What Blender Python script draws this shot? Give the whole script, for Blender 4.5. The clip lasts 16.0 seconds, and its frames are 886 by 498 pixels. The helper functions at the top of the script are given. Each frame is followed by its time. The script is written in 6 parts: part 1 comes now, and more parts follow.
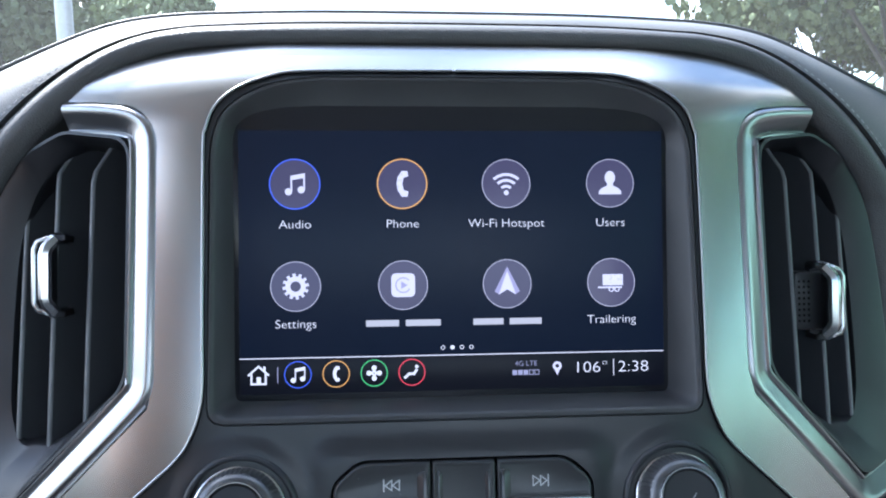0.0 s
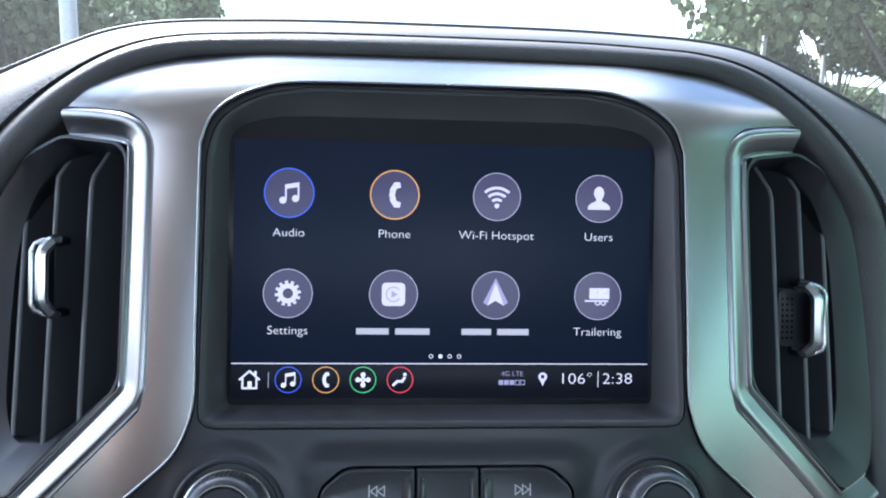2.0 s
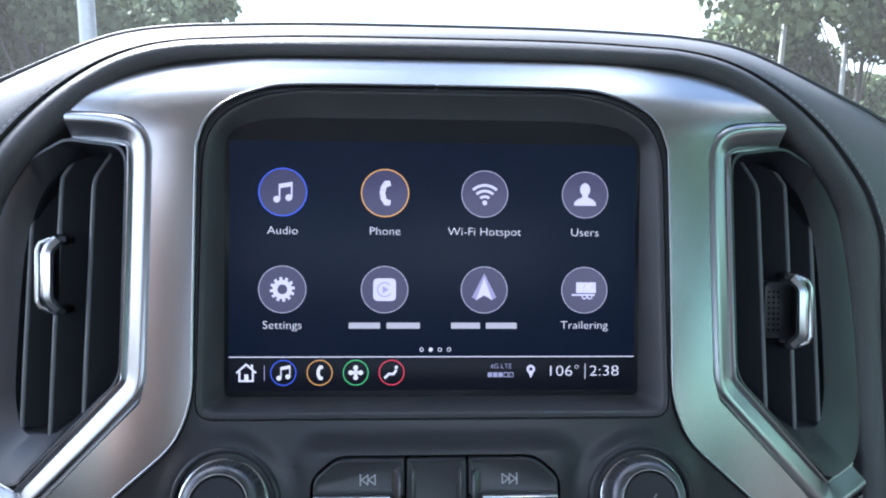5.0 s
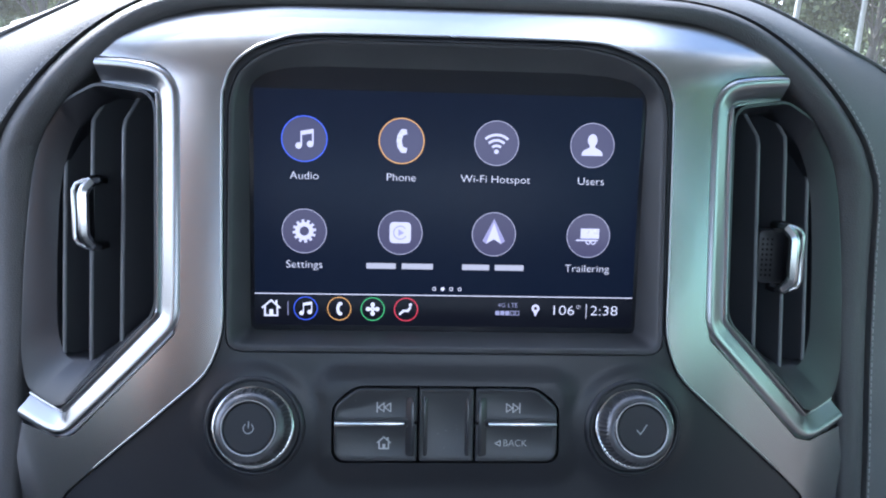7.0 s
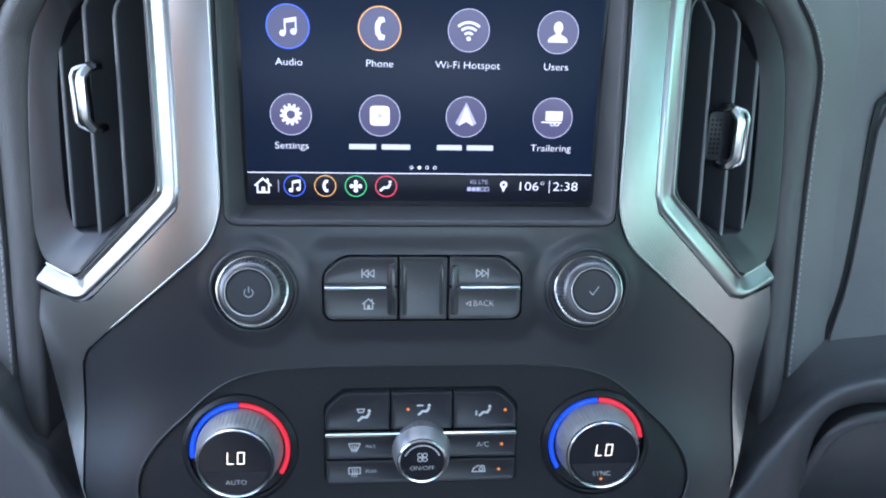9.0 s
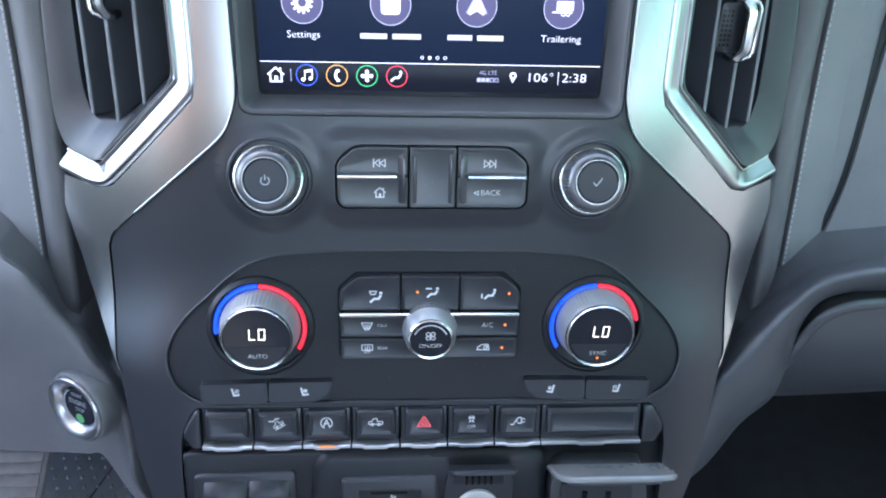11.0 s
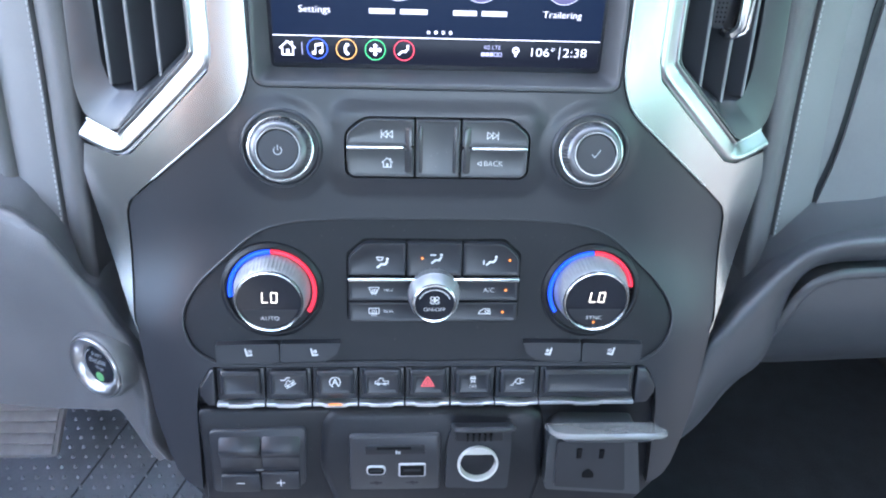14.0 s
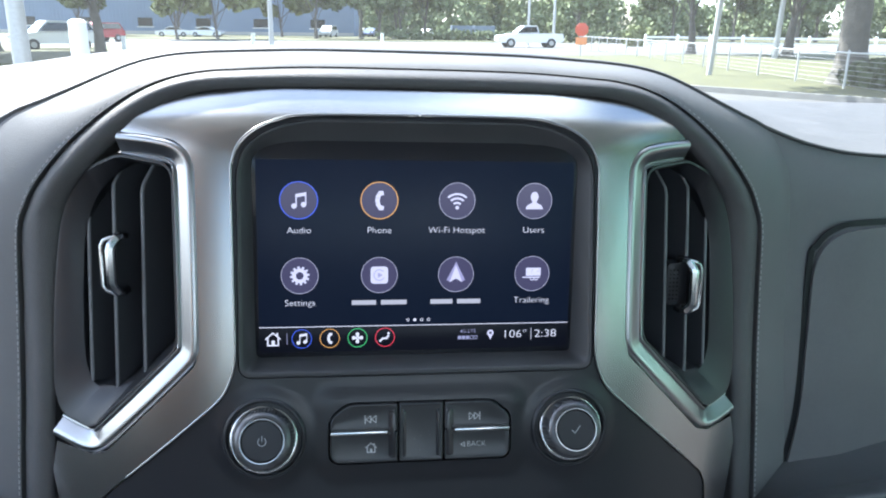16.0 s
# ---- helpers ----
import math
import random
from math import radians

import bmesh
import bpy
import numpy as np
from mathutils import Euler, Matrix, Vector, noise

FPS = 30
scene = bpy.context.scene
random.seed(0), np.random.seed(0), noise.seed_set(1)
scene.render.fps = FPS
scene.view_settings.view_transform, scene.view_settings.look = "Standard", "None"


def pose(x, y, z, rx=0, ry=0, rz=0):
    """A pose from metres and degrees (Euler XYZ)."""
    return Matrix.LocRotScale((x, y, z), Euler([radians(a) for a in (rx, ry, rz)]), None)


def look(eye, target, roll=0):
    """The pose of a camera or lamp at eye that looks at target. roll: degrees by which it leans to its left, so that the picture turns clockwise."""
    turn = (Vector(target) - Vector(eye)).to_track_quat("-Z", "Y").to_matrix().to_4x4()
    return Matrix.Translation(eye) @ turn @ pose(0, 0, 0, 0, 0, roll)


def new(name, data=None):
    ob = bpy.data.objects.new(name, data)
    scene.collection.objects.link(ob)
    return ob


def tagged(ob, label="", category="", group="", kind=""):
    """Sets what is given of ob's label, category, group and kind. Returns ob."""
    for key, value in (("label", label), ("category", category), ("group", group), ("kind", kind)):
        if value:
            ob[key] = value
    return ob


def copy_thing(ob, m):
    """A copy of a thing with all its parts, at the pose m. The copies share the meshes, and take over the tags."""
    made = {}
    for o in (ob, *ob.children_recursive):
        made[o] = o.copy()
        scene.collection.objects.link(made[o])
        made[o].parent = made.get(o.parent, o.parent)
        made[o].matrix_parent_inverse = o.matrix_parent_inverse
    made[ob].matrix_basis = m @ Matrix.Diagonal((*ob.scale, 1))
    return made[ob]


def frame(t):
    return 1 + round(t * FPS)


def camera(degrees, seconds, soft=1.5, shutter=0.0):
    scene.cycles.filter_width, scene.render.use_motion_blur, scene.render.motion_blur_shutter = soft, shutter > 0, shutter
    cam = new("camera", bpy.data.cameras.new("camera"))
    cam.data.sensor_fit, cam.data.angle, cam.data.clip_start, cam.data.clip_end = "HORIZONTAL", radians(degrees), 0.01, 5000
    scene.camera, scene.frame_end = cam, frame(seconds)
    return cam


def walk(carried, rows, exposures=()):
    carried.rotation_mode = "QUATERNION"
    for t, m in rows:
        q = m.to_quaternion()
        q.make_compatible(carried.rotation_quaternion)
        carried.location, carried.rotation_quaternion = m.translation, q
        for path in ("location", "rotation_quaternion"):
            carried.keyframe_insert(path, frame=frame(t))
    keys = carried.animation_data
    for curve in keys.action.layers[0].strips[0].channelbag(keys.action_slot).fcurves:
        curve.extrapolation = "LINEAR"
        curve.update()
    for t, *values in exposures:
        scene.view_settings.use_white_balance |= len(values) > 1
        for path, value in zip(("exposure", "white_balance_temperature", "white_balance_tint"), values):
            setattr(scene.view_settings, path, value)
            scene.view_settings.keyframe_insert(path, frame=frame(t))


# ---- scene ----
cam = camera(61.2, 16.0, soft=2.0)
# the centre stack leans back; its own frame: x right, y into the dash, z up along the screen
STACK = Matrix.Translation((0, 0, 1.45)) @ pose(0, 0, 0, 0, 1.2, 0) @ pose(0, 0, 0, -7.3, 0, 0)
CAR = Matrix.Translation((0, 0, 1.45))
PATH = [
    (0, (-0.029, -0.306, -0.003), (0.127, 1.688, 0.015), -0.6),
    (0.5, (-0.026, -0.306, 0.004), (0.136, 1.687, -0.016), 0.0),
    (1, (-0.028, -0.307, 0.004), (0.136, 1.687, -0.016), 0.4),
    (1.5, (-0.029, -0.31, 0.004), (0.132, 1.684, -0.003), 0.7),
    (2, (-0.026, -0.312, 0.004), (0.133, 1.682, 0.006), 0.8),
    (2.5, (-0.023, -0.312, 0.007), (0.124, 1.683, 0.003), 0.7),
    (3, (-0.022, -0.312, 0.007), (0.126, 1.682, 0.003), 0.6),
    (5.5, (-0.014, -0.323, 0.005), (0.079, 1.675, -0.021), 0.5),
    (6, (-0.017, -0.325, 0.006), (0.058, 1.673, -0.062), 0.8),
    (6.5, (-0.015, -0.335, 0.015), (0.065, 1.658, -0.137), 1.2),
    (7, (-0.019, -0.34, 0.019), (0.081, 1.643, -0.22), 1.3),
    (7.5, (-0.02, -0.35, 0.022), (0.106, 1.618, -0.314), 1.4),
    (8, (-0.017, -0.364, 0.029), (0.13, 1.581, -0.412), 1.5),
    (8.5, (-0.019, -0.37, 0.028), (0.135, 1.555, -0.493), 1.4),
    (9, (-0.019, -0.374, 0.031), (0.136, 1.532, -0.553), 1.4),
    (11.5, (-0.021, -0.389, 0.039), (0.107, 1.375, -0.895), 2.1),
    (12, (-0.022, -0.391, 0.037), (0.113, 1.348, -0.942), 2.6),
    (12.5, (-0.022, -0.39, 0.034), (0.115, 1.329, -0.978), 2.9),
    (13, (-0.022, -0.392, 0.036), (0.115, 1.32, -0.989), 3.0),
    (13.5, (-0.022, -0.397, 0.039), (0.115, 1.332, -0.957), 2.8),
    (14, (-0.023, -0.403, 0.046), (0.107, 1.355, -0.899), 2.3),
    (14.5, (-0.028, -0.416, 0.054), (0.106, 1.409, -0.752), 1.9),
    (15, (-0.036, -0.421, 0.056), (0.122, 1.49, -0.51), 1.7),
    (15.5, (-0.034, -0.419, 0.064), (0.157, 1.528, -0.354), 1.8),
    (16, (-0.041, -0.408, 0.065), (0.222, 1.55, -0.249), 0.9),
]
walk(cam, [(t, STACK @ look(e, g, r)) for t, e, g, r in PATH],
     exposures=[(0.0, 2.48, 5700, 9), (5.5, 2.33, 5650, 12), (7.5, 2.63, 5600, 13), (9.0, 3.18, 5600, 10), (11.5, 3.84, 5650, 9), (12.5, 4.1, 5650, 10), (13.5, 4.26, 5650, 10), (14.5, 4.1, 5650, 10), (15.0, 3.62, 5700, 10), (15.5, 2.95, 5800, 9), (16.0, 2.4, 5900, 7)])

# ---- daylight: high sun ahead and to the left ----
SUN_AZ, SUN_EL = radians(-44), radians(52)
world = bpy.data.worlds.new("sky")
scene.world = world
world.use_nodes = True
wn = world.node_tree
sky = wn.nodes.new("ShaderNodeTexSky")
sky.sky_type, sky.sun_disc = "NISHITA", False
sky.sun_elevation, sky.sun_rotation = SUN_EL, SUN_AZ
sky.dust_density, sky.air_density = 1.6, 1.0
# broken white cloud over the blue
wtc = wn.nodes.new("ShaderNodeTexCoord")
wnz = wn.nodes.new("ShaderNodeTexNoise")
wnz.inputs["Scale"].default_value, wnz.inputs["Detail"].default_value = 2.6, 6.0
wn.links.new(wtc.outputs["Generated"], wnz.inputs["Vector"])
wramp = wn.nodes.new("ShaderNodeValToRGB")
wramp.color_ramp.elements[0].position, wramp.color_ramp.elements[1].position = 0.5, 0.66
wmix = wn.nodes.new("ShaderNodeMix")
wmix.data_type = "RGBA"
wn.links.new(wnz.outputs["Fac"], wramp.inputs["Fac"])
wn.links.new(wramp.outputs["Color"], wmix.inputs["Factor"])
wn.links.new(sky.outputs["Color"], wmix.inputs["A"])
wmix.inputs["B"].default_value = (9.0, 9.2, 9.6, 1)
wn.links.new(wmix.outputs["Result"], wn.nodes["Background"].inputs["Color"])
wn.nodes["Background"].inputs["Strength"].default_value = 0.12
sun = new("sun", bpy.data.lights.new("sun", "SUN"))
sun.data.energy, sun.data.angle, sun.data.color = 4.8, radians(0.5), (1.0, 0.95, 0.88)
sun_way = Vector((math.sin(SUN_AZ) * math.cos(SUN_EL), math.cos(SUN_AZ) * math.cos(SUN_EL), math.sin(SUN_EL)))
sun.matrix_world = look(sun_way * 50, (0, 0, 0))


# ---- materials ----
def mat(name, color, rough=0.5, metal=0.0, vary=0.12, scale=30.0, grain=0.0, grain_scale=1500.0, cells=False,
        coat=0.0, emit=None, power=0.0, spec=0.5, wear=0.06, random_tone=0.0, dust=0.0):
    m = bpy.data.materials.new(name)
    m.use_nodes = True
    t = m.node_tree
    b = t.nodes["Principled BSDF"]
    b.inputs["Metallic"].default_value = metal
    b.inputs["Coat Weight"].default_value = coat
    b.inputs["Coat Roughness"].default_value = 0.08
    b.inputs["Specular IOR Level"].default_value = spec
    tc = t.nodes.new("ShaderNodeTexCoord")
    n1 = t.nodes.new("ShaderNodeTexNoise")
    n1.inputs["Scale"].default_value, n1.inputs["Detail"].default_value = scale, 5.0
    t.links.new(tc.outputs["Object"], n1.inputs["Vector"])
    n2 = t.nodes.new("ShaderNodeTexNoise")
    n2.inputs["Scale"].default_value, n2.inputs["Detail"].default_value = scale * 14, 3.0
    t.links.new(tc.outputs["Object"], n2.inputs["Vector"])
    add = t.nodes.new("ShaderNodeMath")
    add.operation = "MULTIPLY_ADD"
    t.links.new(n2.outputs["Fac"], add.inputs[0])
    add.inputs[1].default_value = 0.4
    t.links.new(n1.outputs["Fac"], add.inputs[2])
    mr = t.nodes.new("ShaderNodeMapRange")
    mr.inputs["From Min"].default_value, mr.inputs["From Max"].default_value = 0.4, 1.0
    mr.inputs["To Min"].default_value, mr.inputs["To Max"].default_value = 1 - vary, 1 + vary
    t.links.new(add.outputs[0], mr.inputs["Value"])
    mul = t.nodes.new("ShaderNodeVectorMath")
    mul.operation = "SCALE"
    mul.inputs[0].default_value = color
    t.links.new(mr.outputs["Result"], mul.inputs["Scale"])
    out = mul.outputs["Vector"]
    if random_tone:
        oi = t.nodes.new("ShaderNodeObjectInfo")
        m2 = t.nodes.new("ShaderNodeMapRange")
        m2.inputs["To Min"].default_value, m2.inputs["To Max"].default_value = 1 - random_tone, 1 + random_tone
        t.links.new(oi.outputs["Random"], m2.inputs["Value"])
        mul2 = t.nodes.new("ShaderNodeVectorMath")
        mul2.operation = "SCALE"
        t.links.new(out, mul2.inputs[0])
        t.links.new(m2.outputs["Result"], mul2.inputs["Scale"])
        out = mul2.outputs["Vector"]
    if dust:
        # sparse pale specks of dust
        dn = t.nodes.new("ShaderNodeTexNoise")
        dn.inputs["Scale"].default_value, dn.inputs["Detail"].default_value = 620.0, 1.0
        t.links.new(tc.outputs["Object"], dn.inputs["Vector"])
        dr = t.nodes.new("ShaderNodeMapRange")
        dr.inputs["From Min"].default_value, dr.inputs["From Max"].default_value = 0.76, 0.82
        dr.inputs["To Max"].default_value = dust
        t.links.new(dn.outputs["Fac"], dr.inputs["Value"])
        dm = t.nodes.new("ShaderNodeMix")
        dm.data_type = "RGBA"
        t.links.new(dr.outputs["Result"], dm.inputs["Factor"])
        t.links.new(out, dm.inputs["A"])
        dm.inputs["B"].default_value = (0.4, 0.39, 0.37, 1)
        out = dm.outputs["Result"]
    t.links.new(out, b.inputs["Base Color"])
    rr = t.nodes.new("ShaderNodeMapRange")
    rr.inputs["From Min"].default_value, rr.inputs["From Max"].default_value = 0.4, 1.0
    rr.inputs["To Min"].default_value, rr.inputs["To Max"].default_value = max(rough - wear, 0.02), min(rough + wear, 1)
    t.links.new(add.outputs[0], rr.inputs["Value"])
    t.links.new(rr.outputs["Result"], b.inputs["Roughness"])
    if grain:
        if cells:
            g = t.nodes.new("ShaderNodeTexVoronoi")
            src = g.outputs["Distance"]
        else:
            g = t.nodes.new("ShaderNodeTexNoise")
            g.inputs["Detail"].default_value = 2.0
            src = g.outputs["Fac"]
        g.inputs["Scale"].default_value = grain_scale
        t.links.new(tc.outputs["Object"], g.inputs["Vector"])
        bu = t.nodes.new("ShaderNodeBump")
        bu.inputs["Strength"].default_value, bu.inputs["Distance"].default_value = grain, 0.6 / grain_scale
        t.links.new(src, bu.inputs["Height"])
        t.links.new(bu.outputs["Normal"], b.inputs["Normal"])
    if emit:
        b.inputs["Emission Color"].default_value = (*emit, 1)
        b.inputs["Emission Strength"].default_value = power * 0.6
    return m


def glow(name, color, power):
    return mat(name, (0.02, 0.02, 0.02), 0.3, emit=color, power=power, vary=0.02)


PLASTIC = mat("soft_grey_plastic", (0.034, 0.036, 0.040), 0.36, spec=0.7, grain=0.25, grain_scale=2200, vary=0.1, dust=0.22)
LOWER = mat("grained_lower_dash_plastic", (0.043, 0.0455, 0.051), 0.38, spec=0.65, grain=0.25, grain_scale=2200, vary=0.1)
FASCIA = mat("satin_charcoal_fascia", (0.0190, 0.0202, 0.0245), 0.34, spec=0.5, vary=0.05, wear=0.012, scale=12)
DARK = mat("black_plastic", (0.0085, 0.0092, 0.0118), 0.42, spec=0.31, grain=0.18, grain_scale=2400, vary=0.12, dust=0.12)
GLOSS = mat("gloss_black_plastic", (0.015, 0.016, 0.021), 0.16, vary=0.1, wear=0.03, scale=12)
BUTTON = mat("satin_black_buttons", (0.0135, 0.0145, 0.0185), 0.38, spec=0.5, grain=0.06, grain_scale=2600, vary=0.1)
SCOOP = mat("glossy_key_facet", (0.03, 0.031, 0.035), 0.24, spec=0.7, vary=0.1)
MODULE = mat("dark_grey_port_plastic", (0.018, 0.019, 0.023), 0.38, spec=0.5, grain=0.2, grain_scale=2400)
RINGSTEEL = mat("satin_steel_ring", (0.40, 0.40, 0.41), 0.32, metal=1.0, vary=0.06, scale=60)
VANE = mat("satin_black_vanes", (0.05, 0.053, 0.061), 0.4, spec=0.5, vary=0.08)
# paler than VANE, to paint the glint along the leading edges
VANE_EDGE = mat("vane_edge_glint", (0.13, 0.135, 0.145), 0.34, spec=0.6, vary=0.1)
BEZEL = mat("charcoal_bezel", (0.047, 0.0475, 0.0505), 0.40, spec=0.5, grain=0.15, grain_scale=2400)
HOLE = mat("deep_black", (0.004, 0.0042, 0.005), 0.7, spec=0.12)
SILVER = mat("satin_silver_paint", (0.45, 0.448, 0.445), 0.26, metal=1.0, vary=0.03, wear=0.02, scale=8, coat=0.35)
CHROME = mat("satin_chrome", (0.37, 0.372, 0.378), 0.28, metal=1.0, vary=0.02, wear=0.0, scale=5)
LIPMETAL = mat("brushed_grey_lip", (0.46, 0.465, 0.475), 0.36, metal=0.9, vary=0.05, scale=40)
BRIGHT = mat("bright_chrome", (0.62, 0.625, 0.635), 0.2, metal=1.0, vary=0.02, wear=0.0, scale=5)
LEATHER = mat("grained_black_leather", (0.078, 0.078, 0.081), 0.5, grain=0.42, grain_scale=1500, cells=True, vary=0.12)
LEATHER_PAD = mat("stitched_charcoal_pad", (0.128, 0.130, 0.134), 0.5, grain=0.26, grain_scale=1500, cells=True, vary=0.1)
KNEE = mat("grained_knee_panel", (0.088, 0.089, 0.094), 0.44, grain=0.5, grain_scale=1500, cells=True, vary=0.12)
DASHTOP = mat("dash_top_plastic", (0.075, 0.077, 0.08), 0.55, grain=0.3, grain_scale=900, cells=True)
THREAD = mat("grey_thread", (0.34, 0.34, 0.345), 0.7, vary=0.2, scale=300)
RUBBER = mat("grey_rubber", (0.33, 0.36, 0.43), 0.5, grain=0.2, grain_scale=700, vary=0.2)
# RUBBER again but darker: paints in the shade of the hump and grooves
RUBBER_SHADED = mat("shaded_grey_rubber", (0.10, 0.108, 0.125), 0.6, vary=0.2)
CARPET = mat("dark_carpet", (0.042, 0.046, 0.056), 0.95, grain=0.6, grain_scale=500, vary=0.25)
STEEL = mat("worn_pedal_rubber", (0.30, 0.305, 0.325), 0.5, vary=0.2, scale=60)
LINING = mat("cabin_lining", (0.68, 0.67, 0.65), 0.9, vary=0.08)
# for an added panel out of view that warms the left trim's reflection
REFLECTOR_WARM = mat("warm_tan_reflector", (0.72, 0.40, 0.27), 0.9, vary=0.08)
TRIMGREY = mat("door_trim", (0.085, 0.084, 0.084), 0.6, vary=0.1)
PRINT = mat("white_print", (0.44, 0.45, 0.47), 0.5, vary=0.04, emit=(0.9, 0.93, 1.0), power=0.025)
PRINT_DIM = mat("grey_print", (0.35, 0.36, 0.38), 0.5, vary=0.04)
ORANGE_LED = glow("amber_led", (1.0, 0.28, 0.03), 0.2)
GREEN_LED = glow("green_led", (0.25, 0.85, 0.35), 0.05)
RED_PRINT = mat("red_print", (0.5, 0.06, 0.07), 0.5, emit=(1.0, 0.12, 0.14), power=0.09)
RED_ARC = mat("red_dial_arc", (0.62, 0.02, 0.04), 0.3, emit=(1.0, 0.03, 0.06), power=0.11)
BLUE_ARC = mat("blue_dial_arc", (0.02, 0.06, 0.6), 0.3, emit=(0.02, 0.09, 1.0), power=0.15)
DIGIT = glow("white_digits", (1.0, 0.86, 0.72), 0.55)
KNURL_DK = mat("dark_brushed_knob", (0.25, 0.255, 0.262), 0.36, metal=0.55, vary=0.14, scale=120)
LIDGREY = mat("grey_lid_plastic", (0.15, 0.15, 0.148), 0.2, vary=0.06)
KNURL_AUDIO = mat("dark_ribbed_metal", (0.135, 0.138, 0.145), 0.34, metal=0.7, vary=0.14, scale=120)
KNURL = mat("brushed_grey_knob", (0.29, 0.295, 0.30), 0.38, metal=0.5, vary=0.14, scale=120)
BARREL = mat("socket_metal", (0.62, 0.62, 0.6), 0.4, metal=0.35, vary=0.1)
PORT = mat("white_port_plastic", (0.34, 0.34, 0.355), 0.4)
# the lit display
S_BACK = mat("display_glass", (0.006, 0.008, 0.012), 0.34, spec=0.2, wear=0.05, vary=0.3, scale=9, emit=(0.05, 0.1, 0.28), power=0.024)
S_STRIP = mat("display_strip", (0.004, 0.004, 0.006), 0.34, spec=0.2, wear=0.03, emit=(0.06, 0.08, 0.2), power=0.012)
S_DISC = mat("display_disc", (0.01, 0.01, 0.014), 0.12, spec=0.2, emit=(0.33, 0.31, 0.62), power=0.075)
S_RIM = glow("display_rim", (0.75, 0.74, 1.0), 0.22)
S_ICON = glow("display_icon", (0.76, 0.74, 1.0), 0.33)
S_ICON2 = glow("display_icon_dim", (0.6, 0.56, 1.0), 0.2)
S_TEXT = glow("display_text", (0.84, 0.84, 1.0), 0.34)
S_CAPTION = glow("display_caption", (0.84, 0.84, 1.0), 0.2)
S_DIM = glow("display_text_dim", (0.62, 0.62, 1.0), 0.2)
S_BLUE = glow("display_blue", (0.06, 0.14, 1.0), 0.3)
S_ORANGE = glow("display_orange", (1.0, 0.5, 0.14), 0.28)
S_GREEN = glow("display_green", (0.12, 0.8, 0.28), 0.26)
S_RED = glow("display_red", (1.0, 0.06, 0.12), 0.3)
# outside
ASPHALT = mat("sunlit_asphalt", (0.085, 0.083, 0.080), 0.85, scale=0.6, vary=0.2, grain=0.3, grain_scale=40)
ROAD = mat("pale_road", (0.098, 0.095, 0.092), 0.85, scale=0.8, vary=0.15, grain=0.2, grain_scale=30)
GRASS = mat("dry_grass", (0.075, 0.074, 0.032), 0.9, scale=1.5, vary=0.4, grain=0.6, grain_scale=20)
LEAF = mat("tree_leaves", (0.14, 0.165, 0.09), 0.75, spec=0.12, scale=0.8, vary=0.5, random_tone=0.3)
LEAF_Y = mat("yellow_green_leaves", (0.19, 0.21, 0.10), 0.75, spec=0.12, scale=0.8, vary=0.4, random_tone=0.2)
BARK = mat("grey_bark", (0.11, 0.10, 0.088), 0.9, scale=3, vary=0.3, grain=0.6, grain_scale=14)
KERB = mat("weathered_kerb", (0.17, 0.165, 0.155), 0.85, scale=3, vary=0.2)
CONCRETE = mat("pale_concrete", (0.42, 0.42, 0.41), 0.8, scale=4, vary=0.12)
WHITE = mat("white_paint", (0.78, 0.78, 0.77), 0.45, vary=0.06, scale=4)
CARWHITE = mat("white_car_paint", (0.75, 0.76, 0.77), 0.25, coat=0.6, vary=0.03)
CARBLUE = mat("blue_car_paint", (0.05, 0.08, 0.2), 0.25, coat=0.6, vary=0.03)
CARRED = mat("red_car_paint", (0.32, 0.03, 0.04), 0.25, coat=0.6, vary=0.03)
CARGLASS = mat("tinted_car_glass", (0.01, 0.012, 0.015), 0.05, vary=0.05)
TYRE = mat("tyre_rubber", (0.02, 0.02, 0.02), 0.8)
WALLBLUE = mat("blue_grey_siding", (0.2, 0.25, 0.34), 0.7, scale=0.5, vary=0.08)
BIN = mat("grey_blue_steel", (0.15, 0.19, 0.25), 0.6, scale=1, vary=0.15)
SIGNRED = mat("red_sign_face", (0.6, 0.09, 0.05), 0.45, vary=0.08)
SIGNORANGE = mat("orange_sign_face", (0.8, 0.3, 0.12), 0.5, vary=0.08)
GALV = mat("galvanised_steel", (0.42, 0.42, 0.42), 0.5, metal=0.5, vary=0.15)

# windscreen: clear, with a faint surface reflection
GLASS = bpy.data.materials.new("windscreen_glass")
GLASS.use_nodes = True
gt = GLASS.node_tree
gt.nodes.clear()
go = gt.nodes.new("ShaderNodeOutputMaterial")
gm = gt.nodes.new("ShaderNodeMixShader")
gm.inputs[0].default_value = 0.03
gtr = gt.nodes.new("ShaderNodeBsdfTransparent")
gtr.inputs["Color"].default_value = (0.9, 0.94, 0.93, 1)
ggl = gt.nodes.new("ShaderNodeBsdfGlossy")
ggl.inputs["Roughness"].default_value = 0.02
gt.links.new(gtr.outputs[0], gm.inputs[1])
gt.links.new(ggl.outputs[0], gm.inputs[2])
gt.links.new(gm.outputs[0], go.inputs["Surface"])


# side glass: the same, tinted green
TINTED = GLASS.copy()
TINTED.name = "green_tinted_glass"
TINTED.node_tree.nodes["Transparent BSDF"].inputs["Color"].default_value = (0.68, 0.85, 0.77, 1)


# rear glass: deep privacy tint
PRIVACY = GLASS.copy()
PRIVACY.name = "privacy_glass"
PRIVACY.node_tree.nodes["Transparent BSDF"].inputs["Color"].default_value = (0.40, 0.48, 0.48, 1)

